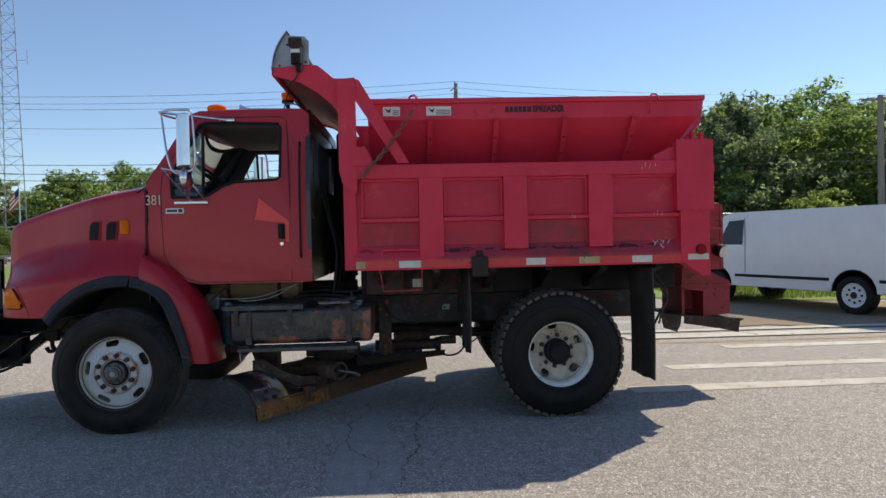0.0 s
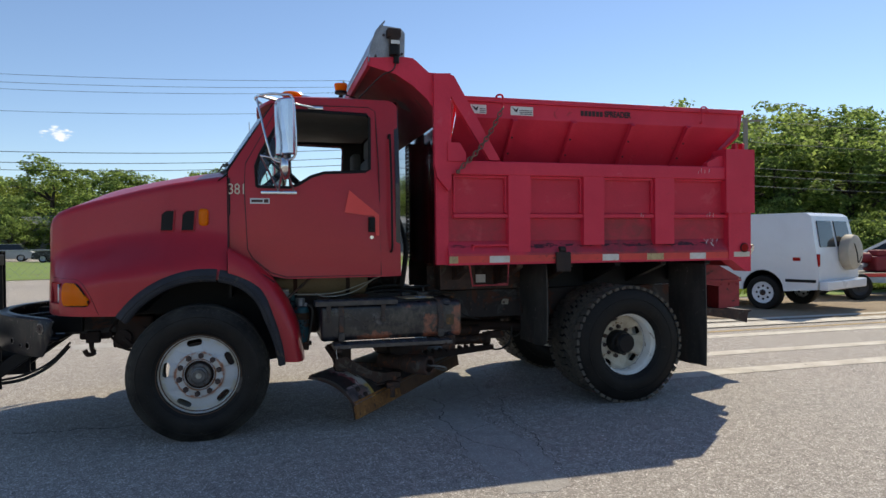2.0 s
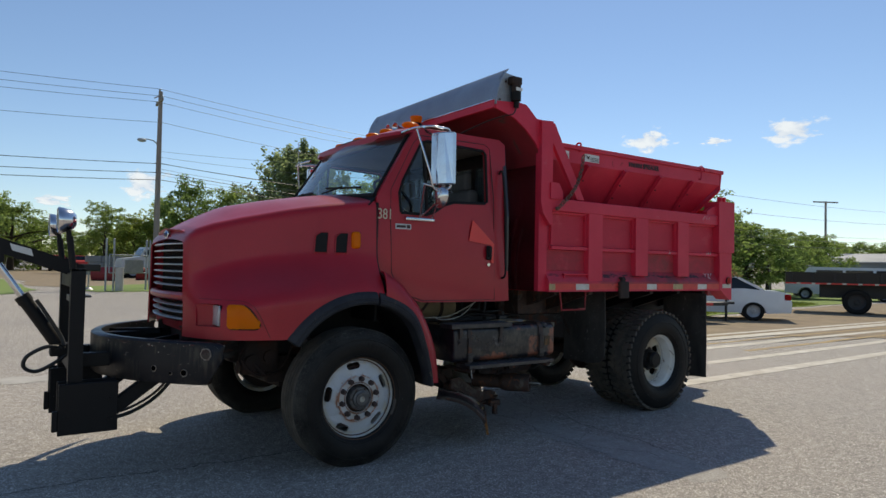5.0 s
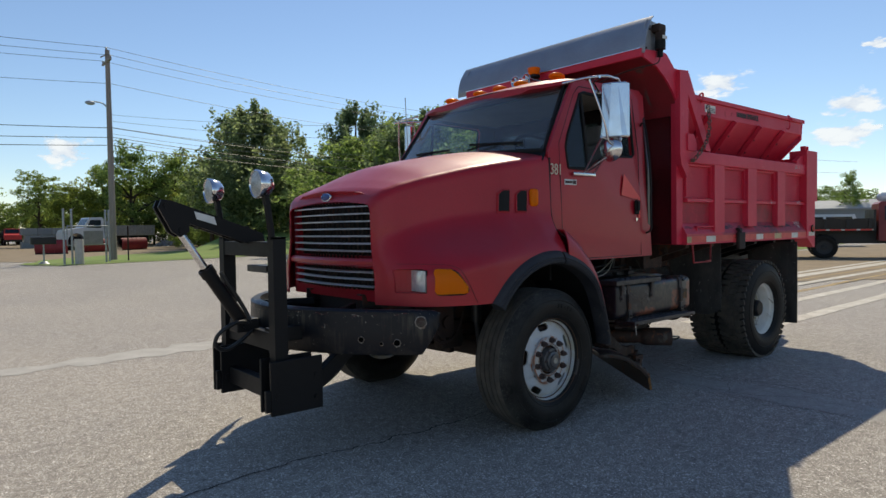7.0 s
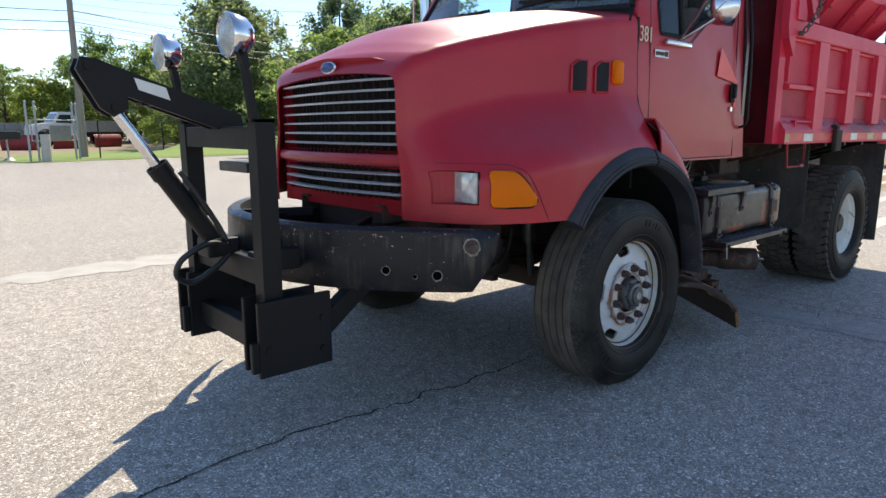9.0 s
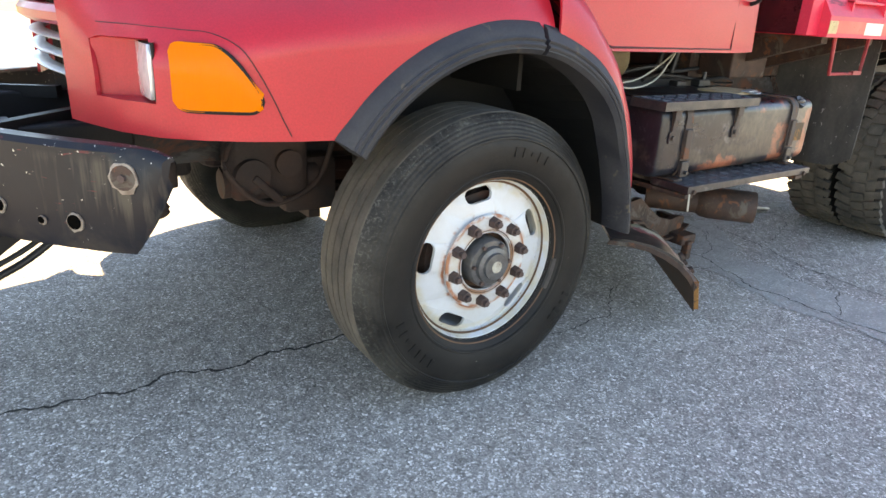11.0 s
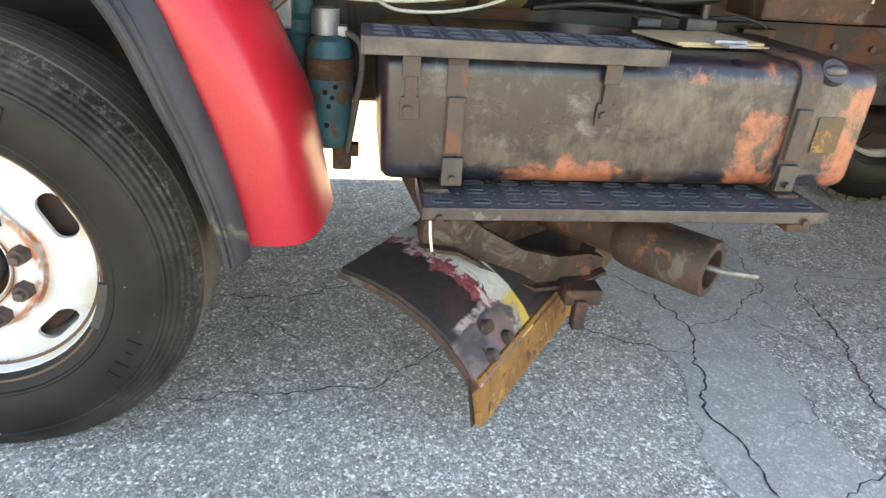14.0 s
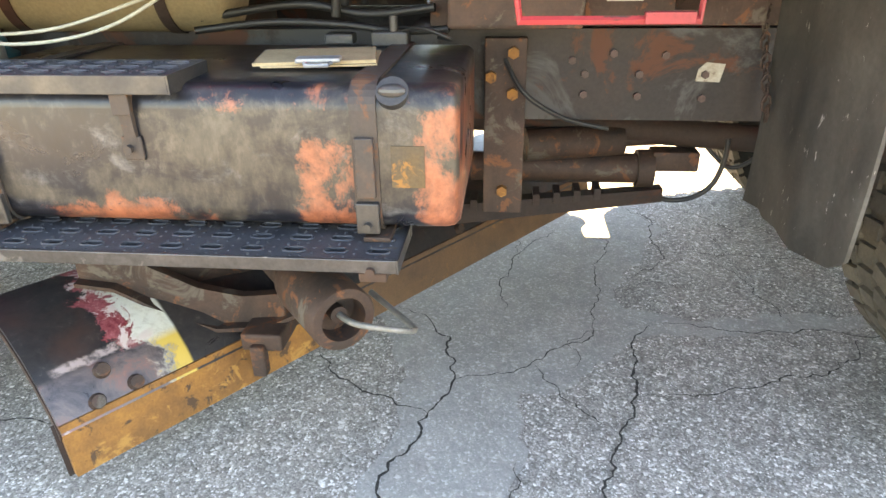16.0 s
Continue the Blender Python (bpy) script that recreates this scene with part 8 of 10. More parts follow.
# pale scratches
rng = random.Random(5)
for i in range(9):
    bm = solid()
    x, z = 2.13 + rng.uniform(0, 0.14), 1.47 + rng.uniform(0, 0.06)
    beam(bm, (x, -(1.207 - (z - 1.435) * 0.636), z), (x + rng.uniform(-0.03, 0.03), -(1.207 - (z + 0.03 - 1.435) * 0.636), z + 0.03), 0.005, 0.003)
    part("scratch", bm, WHITE_LABEL, bed)
for x, z in ((1.40, 1.77), (1.42, 1.765), (2.13, 1.775), (2.16, 1.775), (2.20, 1.77), (2.02, 2.19), (2.05, 2.2), (2.09, 2.195), (2.14, 2.2)):
    bm = solid()
    yy = -1.187 if z < 1.9 else -1.207
    beam(bm, (x, yy, z - 0.012), (x + 0.004, yy, z + rng.uniform(0.01, 0.03)), 0.004, 0.002)
    part("scratch", bm, WHITE_LABEL, bed)
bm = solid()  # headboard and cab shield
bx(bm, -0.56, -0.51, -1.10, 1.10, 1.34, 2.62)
part("headboard", bm, HEADBOARD_GLOSS, bed, "glossy dark red headboard with near-black blotches")
bm = solid()
PROF = [(-1.16, 3.06), (-1.10, 3.045), (-0.95, 2.985), (-0.80, 2.90), (-0.68, 2.79), (-0.58, 2.66), (-0.545, 2.52)]
loft(bm, [[(x, y, z) for x, z in PROF] + [(x + 0.012, y, z + 0.012) for x, z in reversed(PROF)] for y in (-1.16, 1.16)])
sh = part("cab_shield", bm, SHIELD_WORN, bed, "scuffed red cab shield over the roof", smooth=40)
for s in (-1, 1):
    bm = solid()
    prism(bm, [(-1.17, 3.10), (-1.17, 3.03), (-0.95, 2.975), (-0.80, 2.885), (-0.68, 2.78), (-0.58, 2.65), (-0.50, 2.60), (-0.48, 3.0), (-0.66, 3.005), (-0.76, 3.09), (-0.80, 3.12), (-0.88, 3.125)], 'y', s * 1.15, s * 1.17)
    part("shield_gusset", bm, RED_BED, bed, "red side gusset of the cab shield")
bm = solid()
bx(bm, -1.19, -1.155, -1.16, 1.16, 3.035, 3.11, 0.006)
part("shield_lip", bm, RED_BED, bed)
# Added bright strip: stands in for the sun's glint on the lip edge.
bm = solid()
bx(bm, -1.199, -1.185, -1.15, 1.15, 3.104, 3.116, 0.003)
part("lip_glint", bm, CHROME, bed, "bright strip added as a sun glint along the shield")
# tailgate and what hangs from it
bm = solid()
bx(bm, 2.60, 2.66, -1.02, 1.02, 1.34, 2.36)
for y in (-0.7, 0, 0.7):
    bx(bm, 2.66, 2.72, y - 0.06, y + 0.06, 1.34, 2.36)
P("tailgate", bm, RED_BED, "red tailgate")
# deflector and roll of the load cover over the shield
bm = solid()
CURVE = [(-1.185, 3.07), (-1.18, 3.14), (-1.165, 3.21), (-1.14, 3.28), (-1.105, 3.34), (-1.07, 3.39), (-1.045, 3.415)]
loft(bm, [[(x, y, z) for x, z in CURVE] + [(x + 0.006, y, z - 0.006) for x, z in reversed(CURVE)] for y in (-1.19, 1.31)])
cov = P("cover_deflector", bm, TARP_SHIELD, "curved grey sheet deflector of the load cover", smooth=50)
bm = solid()
cyl(bm, (-0.97, -1.10, 3.22), (-0.97, 1.18, 3.22), 0.075, seg=24)
part("cover_roll", bm, BLACK_PLASTIC, cov, "rolled black load cover", smooth=40)
for s, yy in ((-1, -1.15), (1, 1.21)):
    bm = solid()
    prism(bm, [(-1.165, 3.10), (-1.17, 3.19), (-1.12, 3.33), (-1.08, 3.385), (-0.90, 3.37), (-0.865, 3.33), (-0.87, 3.13), (-0.92, 3.06), (-1.08, 3.045)], 'y', yy - 0.006, yy + 0.006)
    ep = part("end_plate", bm, GALV, cov, "riveted grey end plate")
bm = solid()
bx(bm, -1.03, -0.91, -1.24, -1.155, 3.27, 3.345, 0.015)
cyl(bm, (-0.965, -1.21, 3.20), (-0.965, -1.21, 3.285), 0.045)
part("cover_motor", bm, FRAME_DARK, cov, "dark cover motor", smooth=40)
bm = solid()
cyl(bm, (-0.965, -1.21, 3.12), (-0.965, -1.21, 3.20), 0.047)
cyl(bm, (-0.95, -1.20, 3.06), (-0.95, -1.20, 3.12), 0.025)
part("motor_can", bm, BLACK_PLASTIC, cov, smooth=40)
bm = solid()
bx(bm, -1.005, -0.93, -1.259, -1.2565, 3.205, 3.235)
part("motor_label", bm, WHITE_LABEL, cov)
bm = solid()
for x, z in ((-1.12, 3.12), (-1.09, 3.09), (-1.05, 3.30), (-0.90, 3.10), (-0.895, 3.15)):
    cyl(bm, (x, -1.155, z), (x, -1.168, z), 0.010, seg=8)
parts("rivet", bm, LUG_RUST, cov)
bm = solid()
tube(bm, smooth_run([(-0.95, -1.20, 3.07), (-0.98, -1.19, 3.0), (-1.05, -1.1, 2.98), (-1.1, -0.9, 2.95), (-1.2, -0.6, 2.86)], 5), 0.006)
part("motor_cable", bm, WIRE_BLACK, cov)
bm = solid()
bx(bm, -1.12, -1.116, -0.30, 0.10, 3.24, 3.27)
bmesh.ops.rotate(bm, verts=bm.verts, cent=(-1.12, 0, 3.255), matrix=Matrix.Rotation(radians(38), 3, 'Y'))
part("logo_bar", bm, FRAME_DARK, cov)
# chain down from the hopper to the bed's front corner
RUST_CHAIN = surface("rusty_chain_steel", (0.20, 0.12, 0.08), (0.12, 0.09, 0.075), 0.6, 0.3, 12, 120, 0.2)
ch0, ch1 = Vector((0.03, -1.14, 2.74)), Vector((-0.42, -1.245, 2.16))
n = 17
bm = solid()
for i in range(n):
    c = ch0.lerp(ch1, (i + 0.5) / n) - Vector((0, 0.07 * math.sin(math.pi * (i + 0.5) / n), 0.05 * math.sin(math.pi * (i + 0.5) / n)))
    d = (ch1 - ch0).normalized()
    side = d.cross(Vector((0, 1, 0))).normalized() if i % 2 else Vector((0, 1, 0))
    tube(bm, [c + d * 0.031 * math.cos(a) + side * 0.017 * math.sin(a) for a in np.linspace(0, 2 * math.pi, 9)], 0.0065, 5)
P("chain", bm, RUST_CHAIN, "rusty tie-down chain", smooth=60)
bm = solid()
bx(bm, -0.435, -0.405, -1.245, -1.205, 2.13, 2.165, 0.008)
P("chain_hook", bm, RUST_CHAIN)
# mud flaps
for s in (-1, 1):
    for x, z0, z1, ya, yb, nm in ((2.10, 0.30, 1.30, 0.60, 1.20, "rear_mudflap"), (0.485, 0.54, 1.32, 0.468, 1.045, "front_mudflap")):
        bm = solid()
        g = []
        for i in range(9):
            u = i / 8
            y = s * (ya + (yb - ya) * u)
            low = z0 - 0.03 * (1 - u)
            if nm[0] == "f":  # rounded lower corner, inner edge bent forward
                low = z0 + 0.07 * max(0.0, (u - 0.72) / 0.28) ** 2.2
            bend = -0.030 * (1 - u) ** 1.5 if nm[0] == "f" else 0.0
            g.append([bm.verts.new((x + bend + (0.012 * math.sin(i * 1.1) + 0.010 * math.sin(i * 2.3 + k * 0.5)) * (1 - k / 8), y, low + (z1 - low) * k / 8)) for k in range(9)])
        for a, b in zip(g, g[1:]):
            for k in range(8):
                bm.faces.new((a[k], b[k], b[k + 1], a[k + 1]))
        P(nm, bm, MUDFLAP, "scuffed black rubber mudflap", smooth=50, thick=0.010)
bm = solid()
for i in range(15):
    u = i / 14
    c = Vector((0.430, -0.452 - 0.13 * max(0.0, (u - 0.42) / 0.58), 1.20 - 0.36 * u))
    side = Vector((1, 0, 0)) if i % 2 else Vector((0, 1, 0))
    tube(bm, [c + Vector((0, 0, 0.024)) * math.cos(a) + side * 0.011 * math.sin(a) for a in np.linspace(0, 2 * math.pi, 9)], 0.004, 5)
P("flap_chain", bm, RUST, "thin rusty chain on the flap", smooth=60)
# hoist subframe under the bed
for s in (-1, 1):
    bm = solid()
    bx(bm, -0.5, 0.78, s * 0.38, s * 0.46, 1.06, 1.34, 0.005)
    for x in (-0.3, 0.2, 0.7):
        prism(bm, [(s * 0.46, 1.10), (s * 0.46, 1.36), (s * 1.1, 1.36), (s * 1.1, 1.30)], 'x', x - 0.03, x + 0.03)
    parts("bed_subframe", bm, RUST if s < 0 else FRAME_DARK, truck, "rust-brown bed subframe")
    # Rear of the same subframe in black: underside shade put into the colour.
    bm = solid()
    bx(bm, 0.782, 2.6, s * 0.38, s * 0.46, 1.06, 1.34, 0.005)
    for x in (1.2, 1.7, 2.2):
        prism(bm, [(s * 0.463, 1.10), (s * 0.463, 1.36), (s * 1.1, 1.36), (s * 1.1, 1.30)], 'x', x - 0.03, x + 0.03)
    parts("shaded_subframe", bm, BLACK_STEEL, truck)
bm = solid()
bx(bm, -0.45, -0.10, -0.70, -0.48, 1.08, 1.34, 0.01)
bx(bm, -0.52, 0.42, -0.475, -0.465, 1.062, 1.30, 0.003)
parts("hoist_box", bm, RUST, truck)
bm = solid()
bx(bm, -0.02, 0.08, -0.482, -0.4765, 1.13, 1.21)
P("subframe_label", bm, WHITE_LABEL)

# -- the spreader hopper that sits in the bed --
hopper = thing("salt_spreader", (0, YC, 1.41), "red steel V-box salt spreader sitting in the dump bed", "spreader")


def S(name, bm, material, label="", smooth=None, thick=0.0):
    bmesh.ops.translate(bm, verts=bm.verts, vec=(0, 0, -1.41))
    return part(name, bm, material, hopper, label, smooth, thick)


HX0, HX1 = -0.38, 2.66
for s in (-1, 1):
    bm = solid()
    secs = []
    sect = [(1.05, 2.84), (1.05, 2.66), (0.36, 1.80), (0.34, 1.80), (1.03, 2.665), (1.03, 2.84)]
    loft(bm, [[(HX0, s * y, z) for y, z in sect], [(HX1 - 0.06, s * y, z) if z > 2.6 else (HX1 - 0.55, s * y, z) for y, z in sect]])
    S("hopper_side", bm, RED_BED, "faded red sloping hopper wall", smooth=20)
    bm = solid()
    bx(bm, HX0, HX1, s * 1.035, s * 1.075, 2.80, 2.845, 0.006)
    S("hopper_rim", bm, RED_BED)
    for x in (0.17, 0.76, 1.38, 2.0):
        bm = solid()
        d = Vector((0, s * 0.69, 0.86)).normalized()
        a, b = Vector((x, s * 0.53, 2.0)), Vector((x, s * 1.065, 2.665))
        nrm = Vector((0, s * 0.86, -0.69)).normalized()
        prof = [a + Vector((-0.022, 0, 0)), a + Vector((-0.022, 0, 0)) + nrm * 0.05, a + Vector((0.022, 0, 0)) + nrm * 0.05, a + Vector((0.022, 0, 0))]
        loft(bm, [[p for p in prof], [p + (b - a) for p in prof]])
        S("hopper_rib", bm, RED_BED, "red wall stiffener with bolts")
        for t in (0.35, 0.6, 0.8):
            bm = solid()
            p = a.lerp(b, t) + nrm * 0.05
            cyl(bm, p, p + nrm * 0.008, 0.010, seg=6)
            S("rib_bolt", bm, DARK_LETTER)
bm = solid()
loft(bm, [[(HX1, y, 2.84), (HX1 - 0.02, y, 2.84), (HX1 - 0.06, y, 2.60), (HX1 - 0.60, y * 0.5, 1.85), (HX1 - 0.58, y * 0.5, 1.83), (HX1 - 0.04, y, 2.59)] for y in (-1.05, 1.05)])
S("hopper_end", bm, RED_BED, "sloping rear wall")
bm = solid()
loft(bm, [[(HX0, y * 1.05, 2.84), (HX0 + 0.02, y * 1.05, 2.84), (HX0 + 0.02, y * 0.36, 1.85), (HX0, y * 0.36, 1.85)] for y in (-1, 1)])
S("hopper_front", bm, RED_BED)
bm = solid()
bx(bm, HX0, 2.75, -0.40, 0.40, 1.41, 1.82, 0.01)
S("conveyor_trough", bm, RED_SCUFFED)
bm = solid()
tube(bm, smooth_run([(2.15, -1.056, 2.70), (2.15, -1.09, 2.70), (2.15, -1.09, 2.80), (2.17, -1.06, 2.855), (2.22, -1.06, 2.855), (2.23, -1.09, 2.80)], 4), 0.008)
tube(bm, smooth_run([(-0.02, -1.056, 2.80), (0.0, -1.08, 2.86), (0.05, -1.08, 2.86), (0.06, -1.056, 2.78)], 4), 0.010)
bmesh.ops.translate(bm, verts=bm.verts, vec=(0, 0, -1.41))
parts("lifting_eye", bm, RED_BED, hopper)
for x0, x1 in ((-0.245, -0.095), (0.14, 0.36)):
    bm = solid()
    bx(bm, x0, x1, -1.0535, -1.0505, 2.695, 2.775)
    S("warning_label", bm, WHITE_LABEL, "white warning label")
    bm = solid()
    prism(bm, [(x0 + 0.012, 2.765), (x0 + 0.05, 2.745), (x0 + 0.075, 2.765), (x0 + 0.06, 2.72), (x0 + 0.04, 2.73)], 'y', -1.0565, -1.0537)
    for k in range(3):
        bx(bm, x0 + 0.085, x1 - 0.01, -1.0565, -1.0537, 2.705 + 0.016 * k, 2.711 + 0.016 * k)
    S("label_bar", bm, DARK_LETTER)
bm = solid()
for k in range(6):
    bx(bm, 0.845 + 0.04 * k, 0.877 + 0.04 * k, -1.0535, -1.0505, 2.715, 2.765)
S("logo_bar", bm, DARK_LETTER)
text_mesh("lettering", "SPREADER", 0.075, Matrix.Translation((1.235, -1.0525, 2.74 - 1.41)) @ SIDE @ Matrix.Diagonal((0.82, 1, 1, 1)), DARK_LETTER, hopper, "dark stencilled word SPREADER", bold=0.0035)
# discharge chute and spinner at the back
bm = solid()
bx(bm, 2.72, 2.90, -0.82, 0.55, 1.25, 1.88, 0.012)
bx(bm, 2.70, 2.915, -0.84, 0.57, 1.62, 1.66, 0.006)
for y in (-0.80, -0.3, 0.2):
    bx(bm, 2.90, 2.93, y - 0.02, y + 0.02, 1.25, 1.86)
S("gear_case", bm, RED_SCUFFED, "scuffed red gear housing")
bm = solid()
prism(bm, [(2.90, 1.27), (3.24, 1.10), (3.24, 0.765), (2.96, 0.74), (2.96, 1.0), (2.74, 1.03), (2.74, 1.27)], 'y', -0.31, 0.22)
bx(bm, 2.72, 3.26, -0.325, 0.235, 1.05, 1.075, 0.004)
bx(bm, 2.735, 2.765, -0.31, 0.22, 0.76, 1.06, 0.003)
bx(bm, 2.76, 2.97, -0.05, 0.05, 0.78, 1.05, 0.01)
for x in (2.99, 3.10, 3.21):
    cyl(bm, (x, -0.31, 1.02), (x, -0.322, 1.02), 0.011, seg=6)
S("discharge_chute", bm, SPINNER_RED, "battered red discharge chute")
bm = solid()
prism(bm, [(2.74, 0.75), (3.36, 0.705), (3.32, 0.69), (3.30, 0.575), (3.08, 0.625), (2.74, 0.68)], 'y', -0.36, -0.345)
prism(bm, [(2.72, 0.765), (3.36, 0.715), (3.36, 0.703), (2.72, 0.752)], 'y', -0.36, 0.26)
prism(bm, [(2.50, 0.80), (2.72, 0.775), (2.70, 0.66), (2.665, 0.595), (2.53, 0.64)], 'y', -0.35, -0.335)
prism(bm, [(2.50, 0.80), (2.74, 0.775), (2.74, 0.765), (2.50, 0.79)], 'y', -0.35, 0.2)
S("spinner_guard", bm, RUST, "bent rusty brown spinner guard")
bm = solid()
lathe(bm, [(0, -0.06), (0.05, -0.05), (0.062, 0.0), (0.062, 0.03), (0.055, 0.032)], (2.86, -0.90, 1.43), (0.5, -0.8, -0.3), 24)
S("work_lamp", bm, BLACK_STEEL, "small black work lamp", smooth=40)
bm = solid()
cyl(bm, Vector((2.86, -0.90, 1.43)) + Vector((0.5, -0.8, -0.3)).normalized() * 0.028, Vector((2.86, -0.90, 1.43)) + Vector((0.5, -0.8, -0.3)).normalized() * 0.036, 0.055)
S("lamp_lens", bm, CLEAR_LENS)
bm = solid()
tube(bm, smooth_run([(2.3, -0.7, 1.15), (2.42, -0.72, 1.0), (2.36, -0.7, 0.85), (2.30, -0.68, 0.72)], 5), 0.012)
tube(bm, smooth_run([(2.36, -0.6, 1.2), (2.46, -0.62, 1.02), (2.42, -0.6, 0.85), (2.38, -0.6, 0.72)], 5), 0.010)
S("spinner_hose", bm, WIRE_BLACK)

# -- clipboard left on the tank --
clip = thing("clipboard", (-0.72, YC - 0.94, 1.037), "brown clipboard with papers lying on the fuel tank", "clipboard", rz=8)
bm = solid()
bx(bm, -0.13, 0.13, -0.06, 0.15, 0.0, 0.004)
part("board", bm, CARDBOARD, clip)
bm = solid()
bx(bm, -0.15, 0.125, -0.05, 0.155, 0.004, 0.011)
bmesh.ops.rotate(bm, verts=bm.verts, cent=(0, 0, 0.006), matrix=Matrix.Rotation(radians(3), 3, 'Z'))
part("paper", bm, CARDBOARD, clip)
bm = solid()
bx(bm, -0.05, 0.05, -0.075, -0.03, 0.011, 0.021, 0.003)
tube(bm, [(-0.03, -0.07, 0.012), (-0.025, -0.10, 0.010), (0.025, -0.10, 0.010), (0.03, -0.07, 0.012)], 0.005, 6)
part("clip", bm, GALV, clip, "metal spring clip")

# ---- trees ----
def leaf_cards(centres, normals, size, rng):
    """One mesh of small folded leaves."""
    n = len(centres)
    a = rng.normal(size=(n, 3))
    a -= (a * normals).sum(1, keepdims=True) * normals
    a /= np.linalg.norm(a, axis=1, keepdims=True) + 1e-9
    b = np.cross(normals, a)
    s = size * rng.uniform(0.6, 1.35, (n, 1))
    p0, p1, p2, p3 = centres - a * s, centres + b * s * 0.55 + normals * s * 0.15, centres + a * s, centres - b * s * 0.55 + normals * s * 0.15
    verts = np.stack([p0, p1, p2, p3], 1).reshape(-1, 3)
    return verts, [(4 * i, 4 * i + 1, 4 * i + 2, 4 * i + 3) for i in range(n)]


def crown(seed, h, r, base, clumps, per, size):
    """Boughs spread through an uneven dome, each a handful of flattened leaf clusters with gaps between."""
    rng = np.random.default_rng(seed)
    cs, ns = [], []
    boughs = max(8, clumps // 6)
    for k in range(boughs):
        an = 2.399963 * k + rng.uniform(-0.5, 0.5)
        up = (k + 0.5) / boughs
        lift = up ** 0.85
        wide = math.sqrt(max(0.0, 1 - (2 * lift - 0.86) ** 2 * (0.95 if lift > 0.43 else 0.7)))
        bulge = 1 + 0.22 * math.sin(2 * an + seed) + 0.14 * math.sin(5 * an + 2 * seed) + 0.12 * rng.normal()
        rad = r * wide * bulge * rng.uniform(0.5, 0.88)
        c = np.array([math.cos(an) * rad, math.sin(an) * rad, base + (h - base) * (0.06 + 0.76 * lift) + 0.04 * h * rng.normal()])
        br = r * rng.uniform(0.20, 0.34)
        for q in range(clumps // boughs + 1):
            d = rng.normal(size=3)
            d /= np.linalg.norm(d)
            cc = c + d * br * rng.uniform(0.5, 1.15) * np.array([1, 1, 0.8])
            cr = br * rng.uniform(0.34, 0.62)
            e = rng.normal(size=(per, 3))
            e /= np.linalg.norm(e, axis=1, keepdims=True)
            p = cc + e * cr * rng.uniform(0.25, 1.0, (per, 1)) ** 0.6 * np.array([1.1, 1.1, 0.62])
            nn = 0.6 * e + 0.6 * rng.normal(size=(per, 3)) + np.array([0, 0, 0.7])
            cs.append(p)
            ns.append(nn / np.linalg.norm(nn, axis=1, keepdims=True))
    return leaf_cards(np.concatenate(cs), np.concatenate(ns), size, rng)


def pine_crown(seed, h, r, base, size):
    """Whorls of boughs of uneven length that turn up at the tips, with sky between them."""
    rng = np.random.default_rng(seed)
    cs, ns = [], []
    tiers = 23
    lead = [(0.0, 0.0)] + [(rng.uniform(0.4, 0.9) * math.cos(a), rng.uniform(0.4, 0.9) * math.sin(a)) for a in (0.6, 2.5, 4.4)]
    for t in range(tiers):
        u = t / (tiers - 1)
        z = base + (h - base) * u
        rr = r * (1 - u ** 1.9) ** 0.8 * rng.uniform(0.8, 1.12) + 0.2
        arms = 9 if u < 0.75 else 6
        for k in range(arms):
            an = 2 * math.pi * (k + rng.uniform(-0.4, 0.4)) / arms + 1.3 * t
            ox, oy = lead[(k + t) % 4] if u > 0.45 else (0.0, 0.0)
            drop = (0.0, 0.9, 1.5, 0.6)[(k + t) % 4] if u > 0.45 else 0.0
            ln = rr * rng.choice([0.5, 0.7, 0.85, 1.0, 1.0, 1.3])
            tufts_ = 5 + int(3 * ln / r)
            rise = rng.uniform(0.10, 0.34) + 0.35 * u
            for q in range(tufts_):
                w = 0.30 + 0.70 * (q + rng.uniform(0, 0.8)) / tufts_
                side = rng.normal(0, 0.12 * ln * w)
                c = np.array([ox + math.cos(an) * ln * w - math.sin(an) * side, oy + math.sin(an) * ln * w + math.cos(an) * side, z - drop + ln * rise * w ** 1.8 + rng.normal(0, 0.10)])
                m = 26
                d = rng.normal(size=(m, 3)) * np.array([0.15, 0.15, 0.12]) + np.array([(0.26 - 0.20 * u) * math.cos(an), (0.26 - 0.20 * u) * math.sin(an), 0.22 + 0.26 * u]) * rng.uniform(0, 2.3, (m, 1))
                nn = rng.normal(size=(m, 3)) + np.array([0, 0, 0.5])
                cs.append(c + d)
                ns.append(nn / np.linalg.norm(nn, axis=1, keepdims=True))
    return leaf_cards(np.concatenate(cs), np.concatenate(ns), size, rng)


